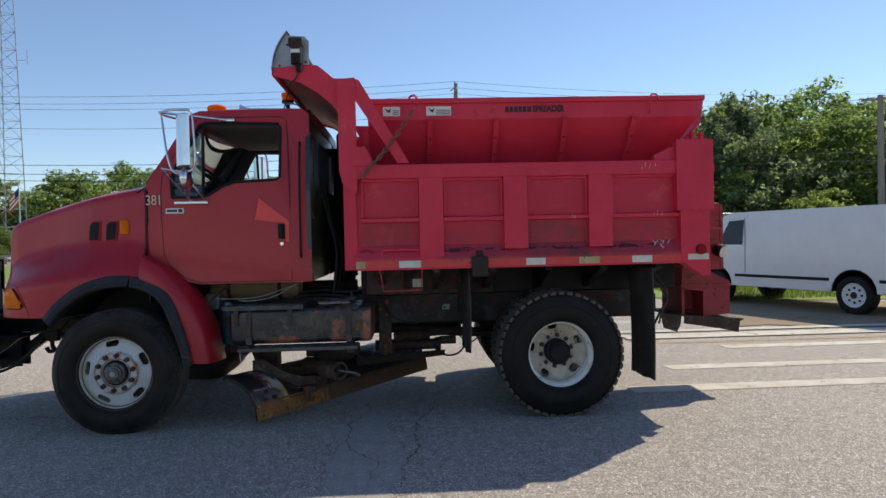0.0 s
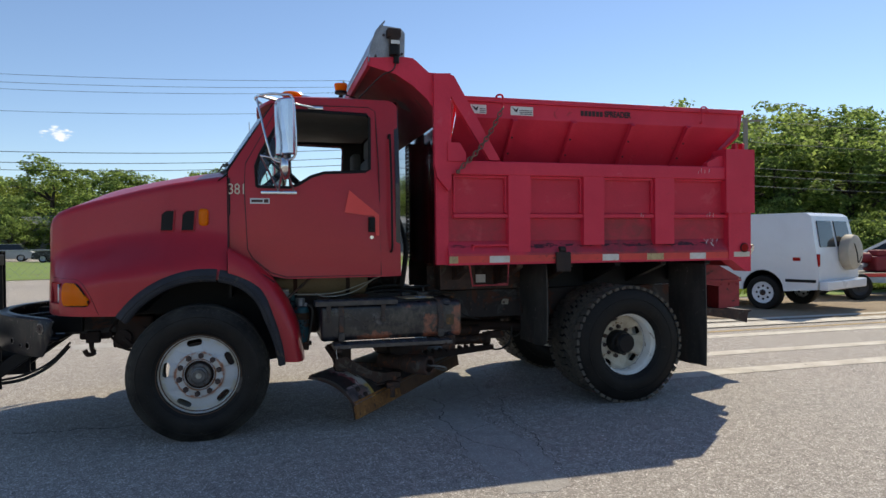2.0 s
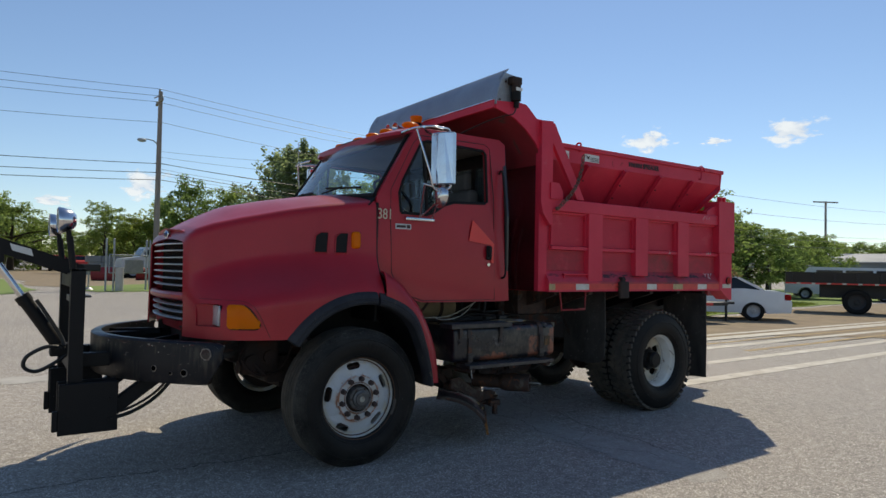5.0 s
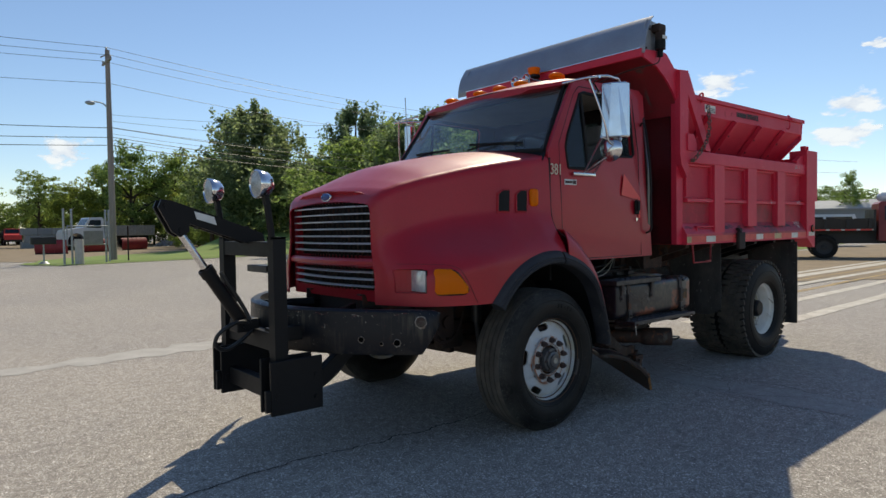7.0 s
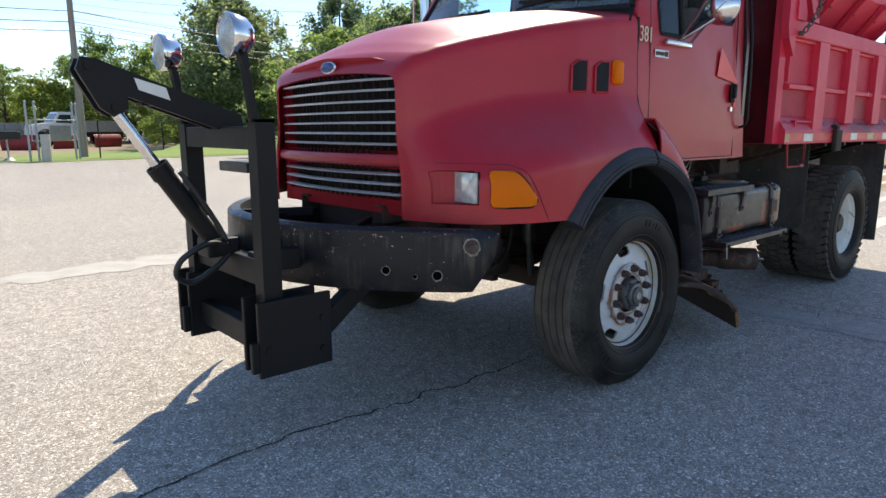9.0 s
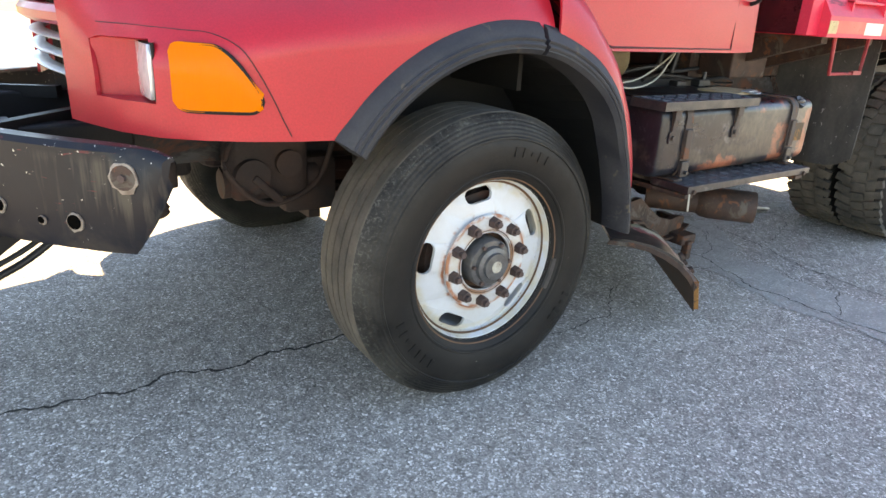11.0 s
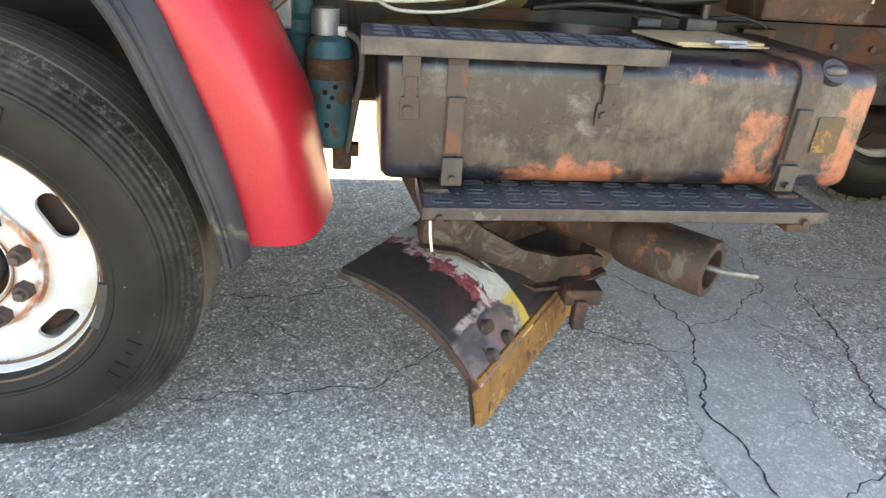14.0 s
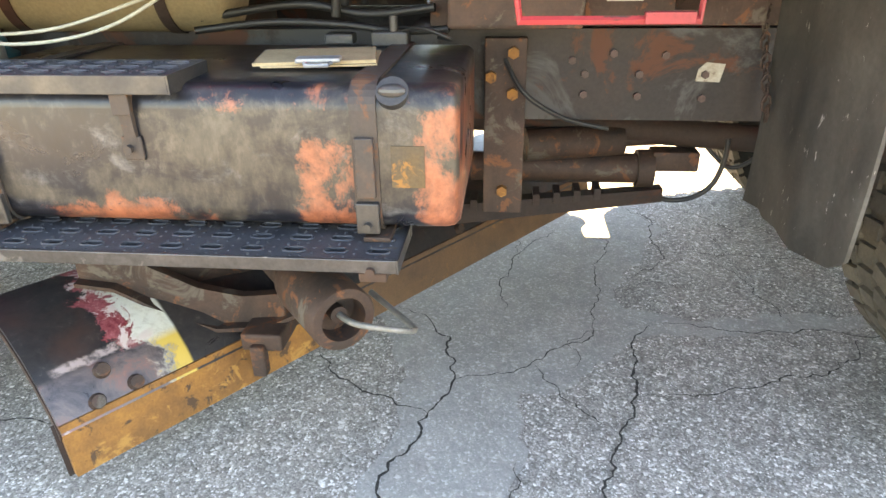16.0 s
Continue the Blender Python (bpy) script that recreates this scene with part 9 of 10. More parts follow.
def tree(name, seed, h, r, base, kind, material, label, category):
    ob = thing(name, (0, 0, 0), label, category)
    bm = solid()
    rng = random.Random(seed)
    tr = 0.028 * h
    top = Vector((rng.uniform(-0.3, 0.3), rng.uniform(-0.3, 0.3), h * (0.72 if kind == "broad" else 0.97)))
    n = 8
    run = [Vector((0, 0, -0.15)).lerp(top, i / n) + Vector((rng.uniform(-0.1, 0.1), rng.uniform(-0.1, 0.1), 0)) * (i / n) for i in range(n + 1)]
    for i in range(n):
        cyl(bm, run[i], run[i + 1], tr * (1.15 - 0.95 * i / n), tr * (1.15 - 0.95 * (i + 1) / n), seg=8, caps=False)
    for k in range(9 if kind == "broad" else 5):
        u = rng.uniform(0.35, 0.9)
        a = run[int(u * n)]
        an = rng.uniform(0, 6.28)
        b = a + Vector((math.cos(an) * r * 0.7, math.sin(an) * r * 0.7, h * rng.uniform(0.06, 0.2)))
        mid = (a + b) / 2 + Vector((0, 0, 0.25))
        cyl(bm, a, mid, tr * 0.42, tr * 0.28, seg=6, caps=False)
        cyl(bm, mid, b, tr * 0.28, tr * 0.08, seg=6, caps=False)
    part("trunk", bm, BARK, ob)
    v, f = crown(seed, h, r, base, 216, 38, 0.135 * (h / 10) ** 0.5) if kind == "broad" else pine_crown(seed, h, r, base, 0.15)
    me = bpy.data.meshes.new("crown")
    me.from_pydata(v.tolist(), [], f)
    me.materials.append(material)
    cr = new("crown", me)
    cr.parent = ob
    return ob


def at_bearing(deg, dist, eye=(0.0, 0.0)):
    return eye[0] + dist * math.sin(radians(deg)), eye[1] + dist * math.cos(radians(deg))


BROAD = [tree("tree", 11 + k, 10, 3.9 + 0.5 * (k % 2), 1.6, "broad", LEAF, "leafy green broad tree standing at the edge of the lot", "tree") for k in range(4)]
YEL = tree("tree", 31, 8, 3.6, 1.2, "broad", LEAF_YELLOW, "yellowing broad tree standing in the hedgerow", "tree")
PINES = [tree("pine_tree", 41 + k, 10.5, 5.0, 0.9, "pine", NEEDLE, "dark green pine with ragged boughs", "tree") for k in range(2)]
LEAF_BROWN = foliage("browning_leaves", (0.13, 0.085, 0.045), (0.30, 0.20, 0.105))
SHRUB = tree("bush", 61, 2.2, 2.0, 0.2, "broad", LEAF_BROWN, "browning shrub in front of the woods", "bush")
BUSH = tree("bush", 51, 3.4, 2.3, 0.2, "broad", LEAF, "dense green bush at the fence", "bush")
rng = random.Random(77)
used = set()


def plant(src, x, y, s, sz=None):
    m = pose(x, y, 0, 0, 0, rng.uniform(0, 360)) @ Matrix.Diagonal((s, s, sz or s, 1))
    if src.name in used:
        ob = copy_thing(src, m)
        ob.matrix_basis = m
    else:
        used.add(src.name)
        src.matrix_basis = m


# woods behind the van
for b, d, s in ((23, 40, 1.0), (25.5, 33, 0.98), (28, 42, 1.15), (30, 35, 0.98), (32.5, 40, 1.12), (35, 34, 0.98), (37.5, 40, 1.1), (40, 35, 1.0), (42.5, 41, 1.12), (45, 36, 1.0), (47.5, 42, 1.1), (50, 37, 1.0), (52.5, 43, 1.05), (55, 39, 0.95), (57.5, 45, 0.95), (34, 48, 1.3), (44, 50, 1.3), (53, 52, 1.2), (60, 50, 0.8), (62, 62, 0.75)):
    plant(BROAD[rng.randrange(4)], *at_bearing(b, d), s * 0.95 * (0.8 if b > 54 else 1), s * rng.uniform(0.72, 0.9) * table(b, [(44, 1.0), (50, 0.84), (55, 0.66)]))
plant(PINES[0], *at_bearing(26.6, 31), 0.62, 0.64)
for b in range(24, 53, 3):
    plant(BUSH, *at_bearing(b + rng.uniform(-1, 1), rng.uniform(28, 33)), rng.uniform(0.7, 1.0))
plant(SHRUB, 22.1, 18.9, 1.0)
# far right, low on the horizon
for b, d, s in ((61, 64, 0.75), (63, 92, 0.8), (64.5, 100, 0.85), (66, 96, 0.8), (67.5, 105, 0.8), (69, 110, 0.95), (70.5, 98, 0.8), (72, 104, 0.75), (73.5, 96, 0.8), (75, 100, 0.8), (77, 104, 0.85), (79, 100, 0.8), (82, 104, 0.9), (85, 100, 0.9)):
    plant(BROAD[rng.randrange(4)], *at_bearing(b, d), s * 1.1, s * 0.78)
plant(BROAD[1], 79.3, 29.5, 0.40, 0.80)
plant(BROAD[0], 49.2, 26.0, 0.62, 0.5)
# beyond the street
for b, d, s in ((-34, 118, 1.15), (-30.5, 110, 1.1), (-27.5, 105, 1.35), (-25, 112, 1.3), (-22.5, 100, 1.1), (-20, 96, 1.1), (-17, 90, 1.2), (-14.5, 98, 1.05), (-12, 92, 1.2), (-9.5, 100, 1.1), (-7, 124, 1.15), (-4.5, 122, 1.1), (-2, 125, 1.1), (0.5, 122, 0.85), (2.5, 126, 0.7), (4.2, 122, 0.75), (6, 118, 0.95), (7.6, 124, 0.8), (9.2, 112, 0.8), (11, 98, 1.2), (13, 90, 1.25), (15, 96, 1.3), (17, 90, 1.35), (19, 94, 1.2), (21.5, 88, 1.2), (24, 90, 1.2), (27, 86, 1.2), (30, 84, 1.2), (33, 80, 1.2), (36, 84, 1.2)):
    plant(YEL if rng.random() < 0.38 else BROAD[rng.randrange(4)], *at_bearing(b, d), s * rng.uniform(1.25, 1.5), s * rng.uniform(0.85, 1.05))
b = -34.0
while b < -0.4:
    d = rng.uniform(104, 128)
    high = table(b, [(-34, 0.085), (-30, 0.084), (-26.5, 0.128), (-22.6, 0.115), (-19, 0.122), (-14, 0.10), (-10.5, 0.09), (-7, 0.108), (-3, 0.095), (0, 0.07)]) * d + 1.6
    plant(YEL if rng.random() < 0.45 else BROAD[rng.randrange(4)], *at_bearing(b, d), rng.uniform(1.25, 1.6), high / 9.1 * rng.uniform(0.84, 1.04))
    b += rng.uniform(1.2, 2.0)
for b in np.arange(-36, 38, 2.4):
    plant(BUSH, *at_bearing(b + rng.uniform(-0.8, 0.8), rng.uniform(78, 90) if not -8 < b < 11 else rng.uniform(114, 120)), rng.uniform(1.0, 1.7))
plant(PINES[1], *at_bearing(17.8, 60), 1.26, 1.12)
plant(PINES[0], *at_bearing(27.1, 66), 1.18, 1.24)
plant(PINES[1], *at_bearing(30.0, 67), 1.0, 1.1)
plant(BROAD[2], *at_bearing(14.6, 66), 0.76, 0.74)
for src, x, y, wide_, high_ in ((BROAD[0], 6.2, 89.8, 0.78, 0.94), (YEL, 9.3, 87.3, 0.85, 0.98), (BROAD[3], 14.6, 83.6, 1.1, 1.24), (YEL, 12.6, 88.2, 1.0, 1.30), (BROAD[1], 19.2, 82.3, 1.05, 1.2), (YEL, 17.6, 76.5, 0.55, 0.82)):
    plant(src, x, y, wide_, high_)
plant(BROAD[3], *at_bearing(21.9, 68), 0.86, 0.84)
for k in range(16):
    b = 13.0 + 1.15 * k
    plant(BUSH, *at_bearing(b, rng.uniform(67, 74)), rng.uniform(0.9, 1.3), rng.uniform(0.7, 1.15))
for src in BROAD + [YEL, BUSH] + PINES:
    if src.name not in used:
        src.matrix_basis = pose(*at_bearing(40, 46), 0)

# grass tufts along the near strips
def tufts(name, spots, label):
    g = np.random.default_rng(5)
    xy = np.array(spots)
    n = len(xy)
    ang = g.uniform(0, 6.28, n)
    h = g.uniform(0.05, 0.16, n)
    w = 0.012
    dx, dy = np.cos(ang) * w, np.sin(ang) * w
    lean = g.normal(0, 0.04, (n, 2))
    z0 = np.full(n, 0.02)
    a = np.stack([xy[:, 0] - dx, xy[:, 1] - dy, z0], 1)
    b = np.stack([xy[:, 0] + dx, xy[:, 1] + dy, z0], 1)
    c = np.stack([xy[:, 0] + lean[:, 0], xy[:, 1] + lean[:, 1], z0 + h], 1)
    v = np.stack([a, b, c], 1).reshape(-1, 3)
    me = bpy.data.meshes.new(name)
    me.from_pydata(v.tolist(), [], [(3 * i, 3 * i + 1, 3 * i + 2) for i in range(n)])
    me.materials.append(GRASS_BLADE)
    own(new(name, me), label, "grass", kind="stuff")


g = np.random.default_rng(9)
tufts("grass", [(x, y) for x, y in zip(g.uniform(6.8, 30, 26000), g.uniform(14.7, 19.5, 26000)) if y > 14.2 + max(0, x - 13) * 0.18], "rough green grass blades along the fence")

# ---- poles and cables ----
NEAR_POLE, NEAR_TOP = (15.9, 21.2), 6.15
POLES = [(-33, 44.5), (3.0, 42.4), (36.5, 47.5), (72, 53)]
for i, (x, y) in enumerate(POLES):
    p = thing("utility_pole", (x, y, 0), "weathered grey wooden utility pole with insulators", "utility pole", "poles along the street")
    bm = solid()
    cyl(bm, (0, 0, -0.2), (0, 0, 11.8), 0.19, 0.12, seg=16)
    part("pole", bm, WOOD_POLE, p, smooth=40)
    bm = solid()
    beam(bm, (-0.05, -0.9, 11.15), (-0.05, 0.9, 11.15), 0.10, 0.12)
    beam(bm, (-0.35, 0, 11.35), (0.1, 0, 11.65), 0.06, 0.06)
    part("crossarm", bm, WOOD_POLE, p)
    for yy, zz in ((-0.8, 11.21), (0.8, 11.21), (0.0, 11.8)):
        bm = solid()
        lathe(bm, [(0.03, 0), (0.06, 0.04), (0.04, 0.08), (0.06, 0.12), (0, 0.18)], (-0.05, yy, zz), (0, 0, 1), 12)
        part("insulator", bm, GALV, p)
    if i == 1:
        bm = solid()
        tube(bm, smooth_run([(0, 0, 8.45), (-0.3, -0.1, 8.75), (-0.7, -0.15, 8.82), (-0.9, -0.2, 8.78)], 5), 0.035)
        part("lamp_arm", bm, GALV, p, smooth=60)
        bm = solid()
        ball(bm, (-1.0, -0.2, 8.72), 0.15, (1.7, 0.8, 0.8))
        part("lamp_head", bm, GALV, p, "grey street lamp head", smooth=60)
for off, z, drop in (((-0.05, -0.8), 11.35, 0.5), ((-0.05, 0.8), 11.35, 0.55), ((-0.05, 0.0), 11.95, 0.45), ((0.1, 0.0), 9.95, 0.6), ((0.15, -0.1), 7.45, 0.5), ((0.15, -0.1), 6.92, 0.6), ((0.15, 0.1), 6.5, 0.6)):
    c = solid()
    for a, b in zip(POLES, POLES[1:]):
        tube(c, sag((a[0] + off[0], a[1] + off[1], z), (b[0] + off[0], b[1] + off[1], z), drop), 0.012 if z > 9 else 0.020, 5)
    own(part("overhead_cable", c, WIRE_BLACK), "dark overhead cable slung between poles", "cable", "overhead cables")
np_ = thing("utility_pole", (*NEAR_POLE, 0), "slim grey service pole carrying cables before the woods", "utility pole")
bm = solid()
cyl(bm, (0, 0, -0.2), (0, 0, NEAR_TOP), 0.12, 0.085, seg=14)
part("pole", bm, WOOD_POLE, np_, smooth=40)
bm = solid()
beam(bm, (-0.45, 0.3, NEAR_TOP - 0.12), (0.45, -0.3, NEAR_TOP - 0.12), 0.06, 0.07)
part("crossarm", bm, WOOD_POLE, np_)
for k, zz in enumerate((NEAR_TOP - 0.05, NEAR_TOP - 0.9, NEAR_TOP - 1.9, NEAR_TOP - 2.2, NEAR_TOP - 2.6)):
    c = solid()
    for far, zf in (((3.0, 42.4), 8.2 - 0.35 * k), ((NEAR_POLE[0] + 34, NEAR_POLE[1] - 1.5), zz)):
        tube(c, sag((*NEAR_POLE, zz), (*far, zf), 0.35), 0.009, 5)
    own(part("overhead_cable", c, WIRE_PALE), "pale service cable slung before the woods", "cable", "overhead cables")
tp = thing("utility_pole", (*at_bearing(63.7, 92), 0), "dark wooden pole with a flat crossarm", "utility pole")
bm = solid()
cyl(bm, (0, 0, -0.2), (0, 0, 11.0), 0.17, 0.12, seg=12)
part("pole", bm, WOOD_POLE, tp)
bm = solid()
beam(bm, (-1.5, 0.8, 10.9), (1.5, -0.8, 10.9), 0.18, 0.16)
part("crossarm", bm, WOOD_POLE, tp)
# lattice tower
tw = thing("radio_tower", (*at_bearing(-31.2, 92), 0), "grey steel lattice radio tower", "tower")
legs = [Vector((math.cos(a), math.sin(a), 0)) for a in (0.3, 2.4, 4.5)]


def leg_at(k, z):
    return legs[k] * (1.55 * (1 - z / 60) + 0.25) + Vector((0, 0, z))


for k in range(3):
    bm = solid()
    cyl(bm, leg_at(k, -0.2), leg_at(k, 42), 0.06, 0.05, seg=6)
    part("tower_leg", bm, GALV, tw)
bm = solid()
z = 0.0
while z < 41:
    for k in range(3):
        j = (k + 1) % 3
        cyl(bm, leg_at(k, z), leg_at(j, z), 0.025, seg=4)
        cyl(bm, leg_at(k, z), leg_at(j, z + 2.1), 0.025, seg=4)
    z += 2.1
part("lattice", bm, GALV, tw)
bm = solid()
cyl(bm, leg_at(0, 24), leg_at(0, 24) + Vector((1.2, 0, 0)), 0.03, seg=6)
cyl(bm, leg_at(0, 24) + Vector((1.2, 0, -0.5)), leg_at(0, 24) + Vector((1.2, 0, 1.2)), 0.03, seg=6)
part("tower_antenna", bm, GALV, tw)
# flagpole
FLAG_BLUE = surface("flag_blue", (0.02, 0.03, 0.12), (0.025, 0.035, 0.14), 0.8)
fp = thing("flagpole", (*at_bearing(-30.6, 70), 0), "white flagpole with a limp striped flag", "flagpole")
bm = solid()
cyl(bm, (0, 0, 0), (0, 0, 7.4), 0.06, 0.04, seg=10)
part("pole", bm, CAR_WHITE, fp)
for k in range(7):
    bm = solid()
    bx(bm, -1.15, -0.04, -0.02, 0.02, 7.2 - 0.19 * (k + 1), 7.2 - 0.19 * k)
    for v in bm.verts:
        v.co.z -= (0.04 - v.co.x) * 0.85
        v.co.x *= 0.75
    part("flag_stripe", bm, RED_TAPE if k % 2 == 0 else CAR_WHITE, fp)
bm = solid()
bx(bm, -0.5, -0.03, -0.03, 0.03, 6.5, 7.21)
for v in bm.verts:
    v.co.z -= (0.04 - v.co.x) * 0.85
    v.co.x *= 0.75
part("flag_canton", bm, FLAG_BLUE, fp)

# ---- vehicles ----
def road_wheel(parent, x, y, r, w, rim_material, out, name="wheel"):
    bm = solid()
    lathe(bm, [(0.0, 0.01), (r * 0.16, 0.015), (r * 0.2, -0.01), (r * 0.45, -0.02), (r * 0.58, 0.0), (r * 0.62, 0.012), (r * 0.62, -0.03)], (0, 0, 0), (0, out, 0), 28)
    ob = part(name, bm, rim_material, parent, smooth=40)
    ob.location = (x, y, r)
    bm = solid()
    lathe(bm, [(r * 0.6, 0.0), (r * 0.75, 0.018), (r * 0.93, 0.008), (r, -0.03), (r, -w + 0.03), (r * 0.93, -w - 0.008), (r * 0.6, -w)], (0, 0, 0), (0, out, 0), 36)
    part("tyre", bm, TYRE, ob, smooth=40)
    return ob


def shell(bm, outline, half, tuck, belt, top):
    """A body pressed from a side outline: full width up to the belt, leaning in above it."""
    prism(bm, outline, 'y', -half, half)
    bmesh.ops.triangulate(bm, faces=[f for f in bm.faces if len(f.verts) > 4])
    for v in bm.verts:
        if v.co.z > belt:
            v.co.y *= 1 - tuck * (v.co.z - belt) / (top - belt)
    return bm


# white panel van, nose along its own -x
van = thing("panel_van", (8.6, 13.4, 0), "white panel van with a cream spare wheel cover, parked on gravel", "van", rz=-68)
arch = lambda cx, r, z: [(cx + r * math.cos(radians(a)), z + r * math.sin(radians(a))) for a in range(180, -1, -18)]
body = [(2.52, 0.48), (2.55, 0.75), (2.50, 1.25), (2.36, 1.98), (2.25, 2.05), (-1.35, 2.05), (-1.62, 1.98), (-2.05, 1.30), (-2.55, 1.18), (-2.62, 0.85), (-2.60, 0.45)] + arch(-1.78, 0.44, 0.42) + arch(1.42, 0.44, 0.42)
bm = solid()
shell(bm, body, 0.99, 0.10, 1.25, 2.05)
part("body", bm, CAR_WHITE, van, smooth=25)
for s in (-1, 1):
    for x in (-1.78, 1.42):
        vw = road_wheel(van, x, s * 0.97, 0.37, 0.22, CAR_WHITE, s)
        for k in range(8):
            a = radians(45 * k)
            bm = solid()
            cyl(bm, (0.138 * math.cos(a), s * -0.03, 0.138 * math.sin(a)), (0.138 * math.cos(a), s * -0.008, 0.138 * math.sin(a)), 0.024, seg=10)
            part("vent_hole", bm, BLACK_PLASTIC, vw)
        bm = solid()
        lathe(bm, [(0.0, 0.020), (0.04, 0.02), (0.062, 0.017), (0.066, 0.0)], (0, 0, 0), (0, s, 0), 20)
        part("hub_cap", bm, FRAME_DARK, vw)
        bm = solid()
        prism(bm, [(x + 0.436 * math.cos(radians(a)), 0.42 + 0.436 * math.sin(radians(a))) for a in range(180, -1, -18)] + [(x + 0.425 * math.cos(radians(a)), 0.42 + 0.425 * math.sin(radians(a))) for a in range(0, 181, 18)], 'y', s * 0.30, s * 0.965)
        bx(bm, x - 0.43, x + 0.43, s * 0.28, s * 0.30, 0.40, 0.85)
        part("wheel_housing", bm, BLACK_PLASTIC, van)
    bm = solid()
    prism(bm, [(-1.72, 1.33), (-1.45, 1.86), (-1.05, 1.88), (-1.05, 1.33)], 'y', s * 0.955, s * 0.975)
    for v in bm.verts:
        v.co.y *= 1 - 0.10 * (v.co.z - 1.25) / 0.8
    bmesh.ops.translate(bm, verts=bm.verts, vec=(0, s * 0.018, 0))
    part("side_window", bm, DARK_GLASS, van)
    bm = solid()
    bx(bm, -1.25, 0.95, s * 0.99, s * 1.0, 0.62, 0.68)
    bx(bm, 1.9, 2.5, s * 0.985, s * 0.998, 0.62, 0.68)
    part("side_moulding", bm, BLACK_PLASTIC, van, "black rub strip")
    bm = solid()
    tube(bm, [(-0.98, s * 0.992, 0.72), (-0.98, s * 0.99, 1.3), (-1.02, s * 0.93, 1.92)], 0.006, 5)
    part("door_seam", bm, BLACK_PLASTIC, van)
    bm = solid()
    bx(bm, 2.38, 2.53, s * 0.86, s * 0.985, 0.92, 1.2, 0.01)
    part("tail_lamp", bm, RED_LENS, van)
    bm = solid()
    bx(bm, 2.05, 2.2, s * 0.985, s * 0.995, 1.06, 1.13)
    part("side_reflector", bm, RED_LENS, van)
    bm = solid()
    prism(bm, [(s * 0.07, 1.34), (s * 0.78, 1.34), (s * 0.72, 1.88), (s * 0.07, 1.88)], 'x', 2.50, 2.52)
    for v in bm.verts:
        v.co.x -= (v.co.z - 1.25) * 0.19
    part("rear_window", bm, DARK_GLASS, van)
bm = solid()
bx(bm, 2.55, 2.72, -0.98, 0.98, 0.47, 0.66, 0.03)
part("rear_bumper", bm, CAR_WHITE, van)
bm = solid()
lathe(bm, [(0, 0.23), (0.30, 0.225), (0.36, 0.19), (0.375, 0.12), (0.375, 0.02), (0.36, 0.0), (0, 0)], (2.52, 0.38, 1.22), (1, 0, 0), 36)
part("spare_wheel_cover", bm, CANVAS, van, "cream vinyl spare wheel cover", smooth=40)
bm = solid()
tube(bm, smooth_run([(2.752, 0.22, 1.40), (2.757, 0.35, 1.18), (2.752, 0.42, 1.0), (2.745, 0.6, 1.12)], 5), 0.012)
part("cover_cord", bm, WIRE_BLACK, van)
bm = solid()
bx(bm, 2.44, 2.5, -0.3, 0.3, 0.70, 0.74)
part("plate_bar", bm, BLACK_PLASTIC, van)

# white saloon car
sed = thing("saloon_car", (15.4, 14.2, 0), "white saloon car parked on gravel", "car", rz=-55)
body = [(2.50, 0.30), (2.52, 0.62), (2.45, 0.92), (2.2, 0.98), (1.55, 1.02), (1.15, 1.06), (-1.05, 0.98), (-1.6, 0.92), (-2.35, 0.78), (-2.5, 0.55), (-2.46, 0.28)] + arch(-1.48, 0.36, 0.26) + arch(1.40, 0.36, 0.26)
bm = solid()
shell(bm, body, 0.92, 0.04, 0.6, 1.1)
part("body", bm, CAR_WHITE, sed, smooth=25)
bm = solid()
shell(bm, [(1.75, 1.0), (0.95, 1.40), (0.3, 1.47), (-0.4, 1.44), (-1.25, 1.0)], 0.86, 0.22, 0.98, 1.47)
part("cabin", bm, DARK_GLASS, sed, smooth=25)
bm = solid()
shell(bm, [(1.0, 1.385), (0.95, 1.41), (0.3, 1.485), (-0.42, 1.455), (-0.46, 1.42)], 0.70, 0.03, 1.3, 1.5)
part("roof", bm, CAR_WHITE, sed, smooth=25)
for s in (-1, 1):
    for x in (-1.48, 1.40):
        road_wheel(sed, x, s * 0.90, 0.33, 0.2, GALV, s)
    for a, b in (((1.70, 1.01), (0.95, 1.41)), ((0.28, 1.0), (0.22, 1.46)), ((-1.2, 1.0), (-0.42, 1.45))):
        bm = solid()
        beam(bm, (a[0], s * 0.865, a[1]), (b[0], s * 0.685, b[1]), 0.05, 0.07)
        part("pillar", bm, CAR_WHITE, sed)
    bm = solid()
    bx(bm, 2.30, 2.50, s * 0.62, s * 0.925, 0.70, 0.90, 0.03)
    part("tail_lamp", bm, RED_LENS, sed)
    bm = solid()
    bx(bm, -0.95, -0.82, s * 0.92, s * 1.05, 1.0, 1.1, 0.03)
    part("wing_mirror", bm, CAR_WHITE, sed)

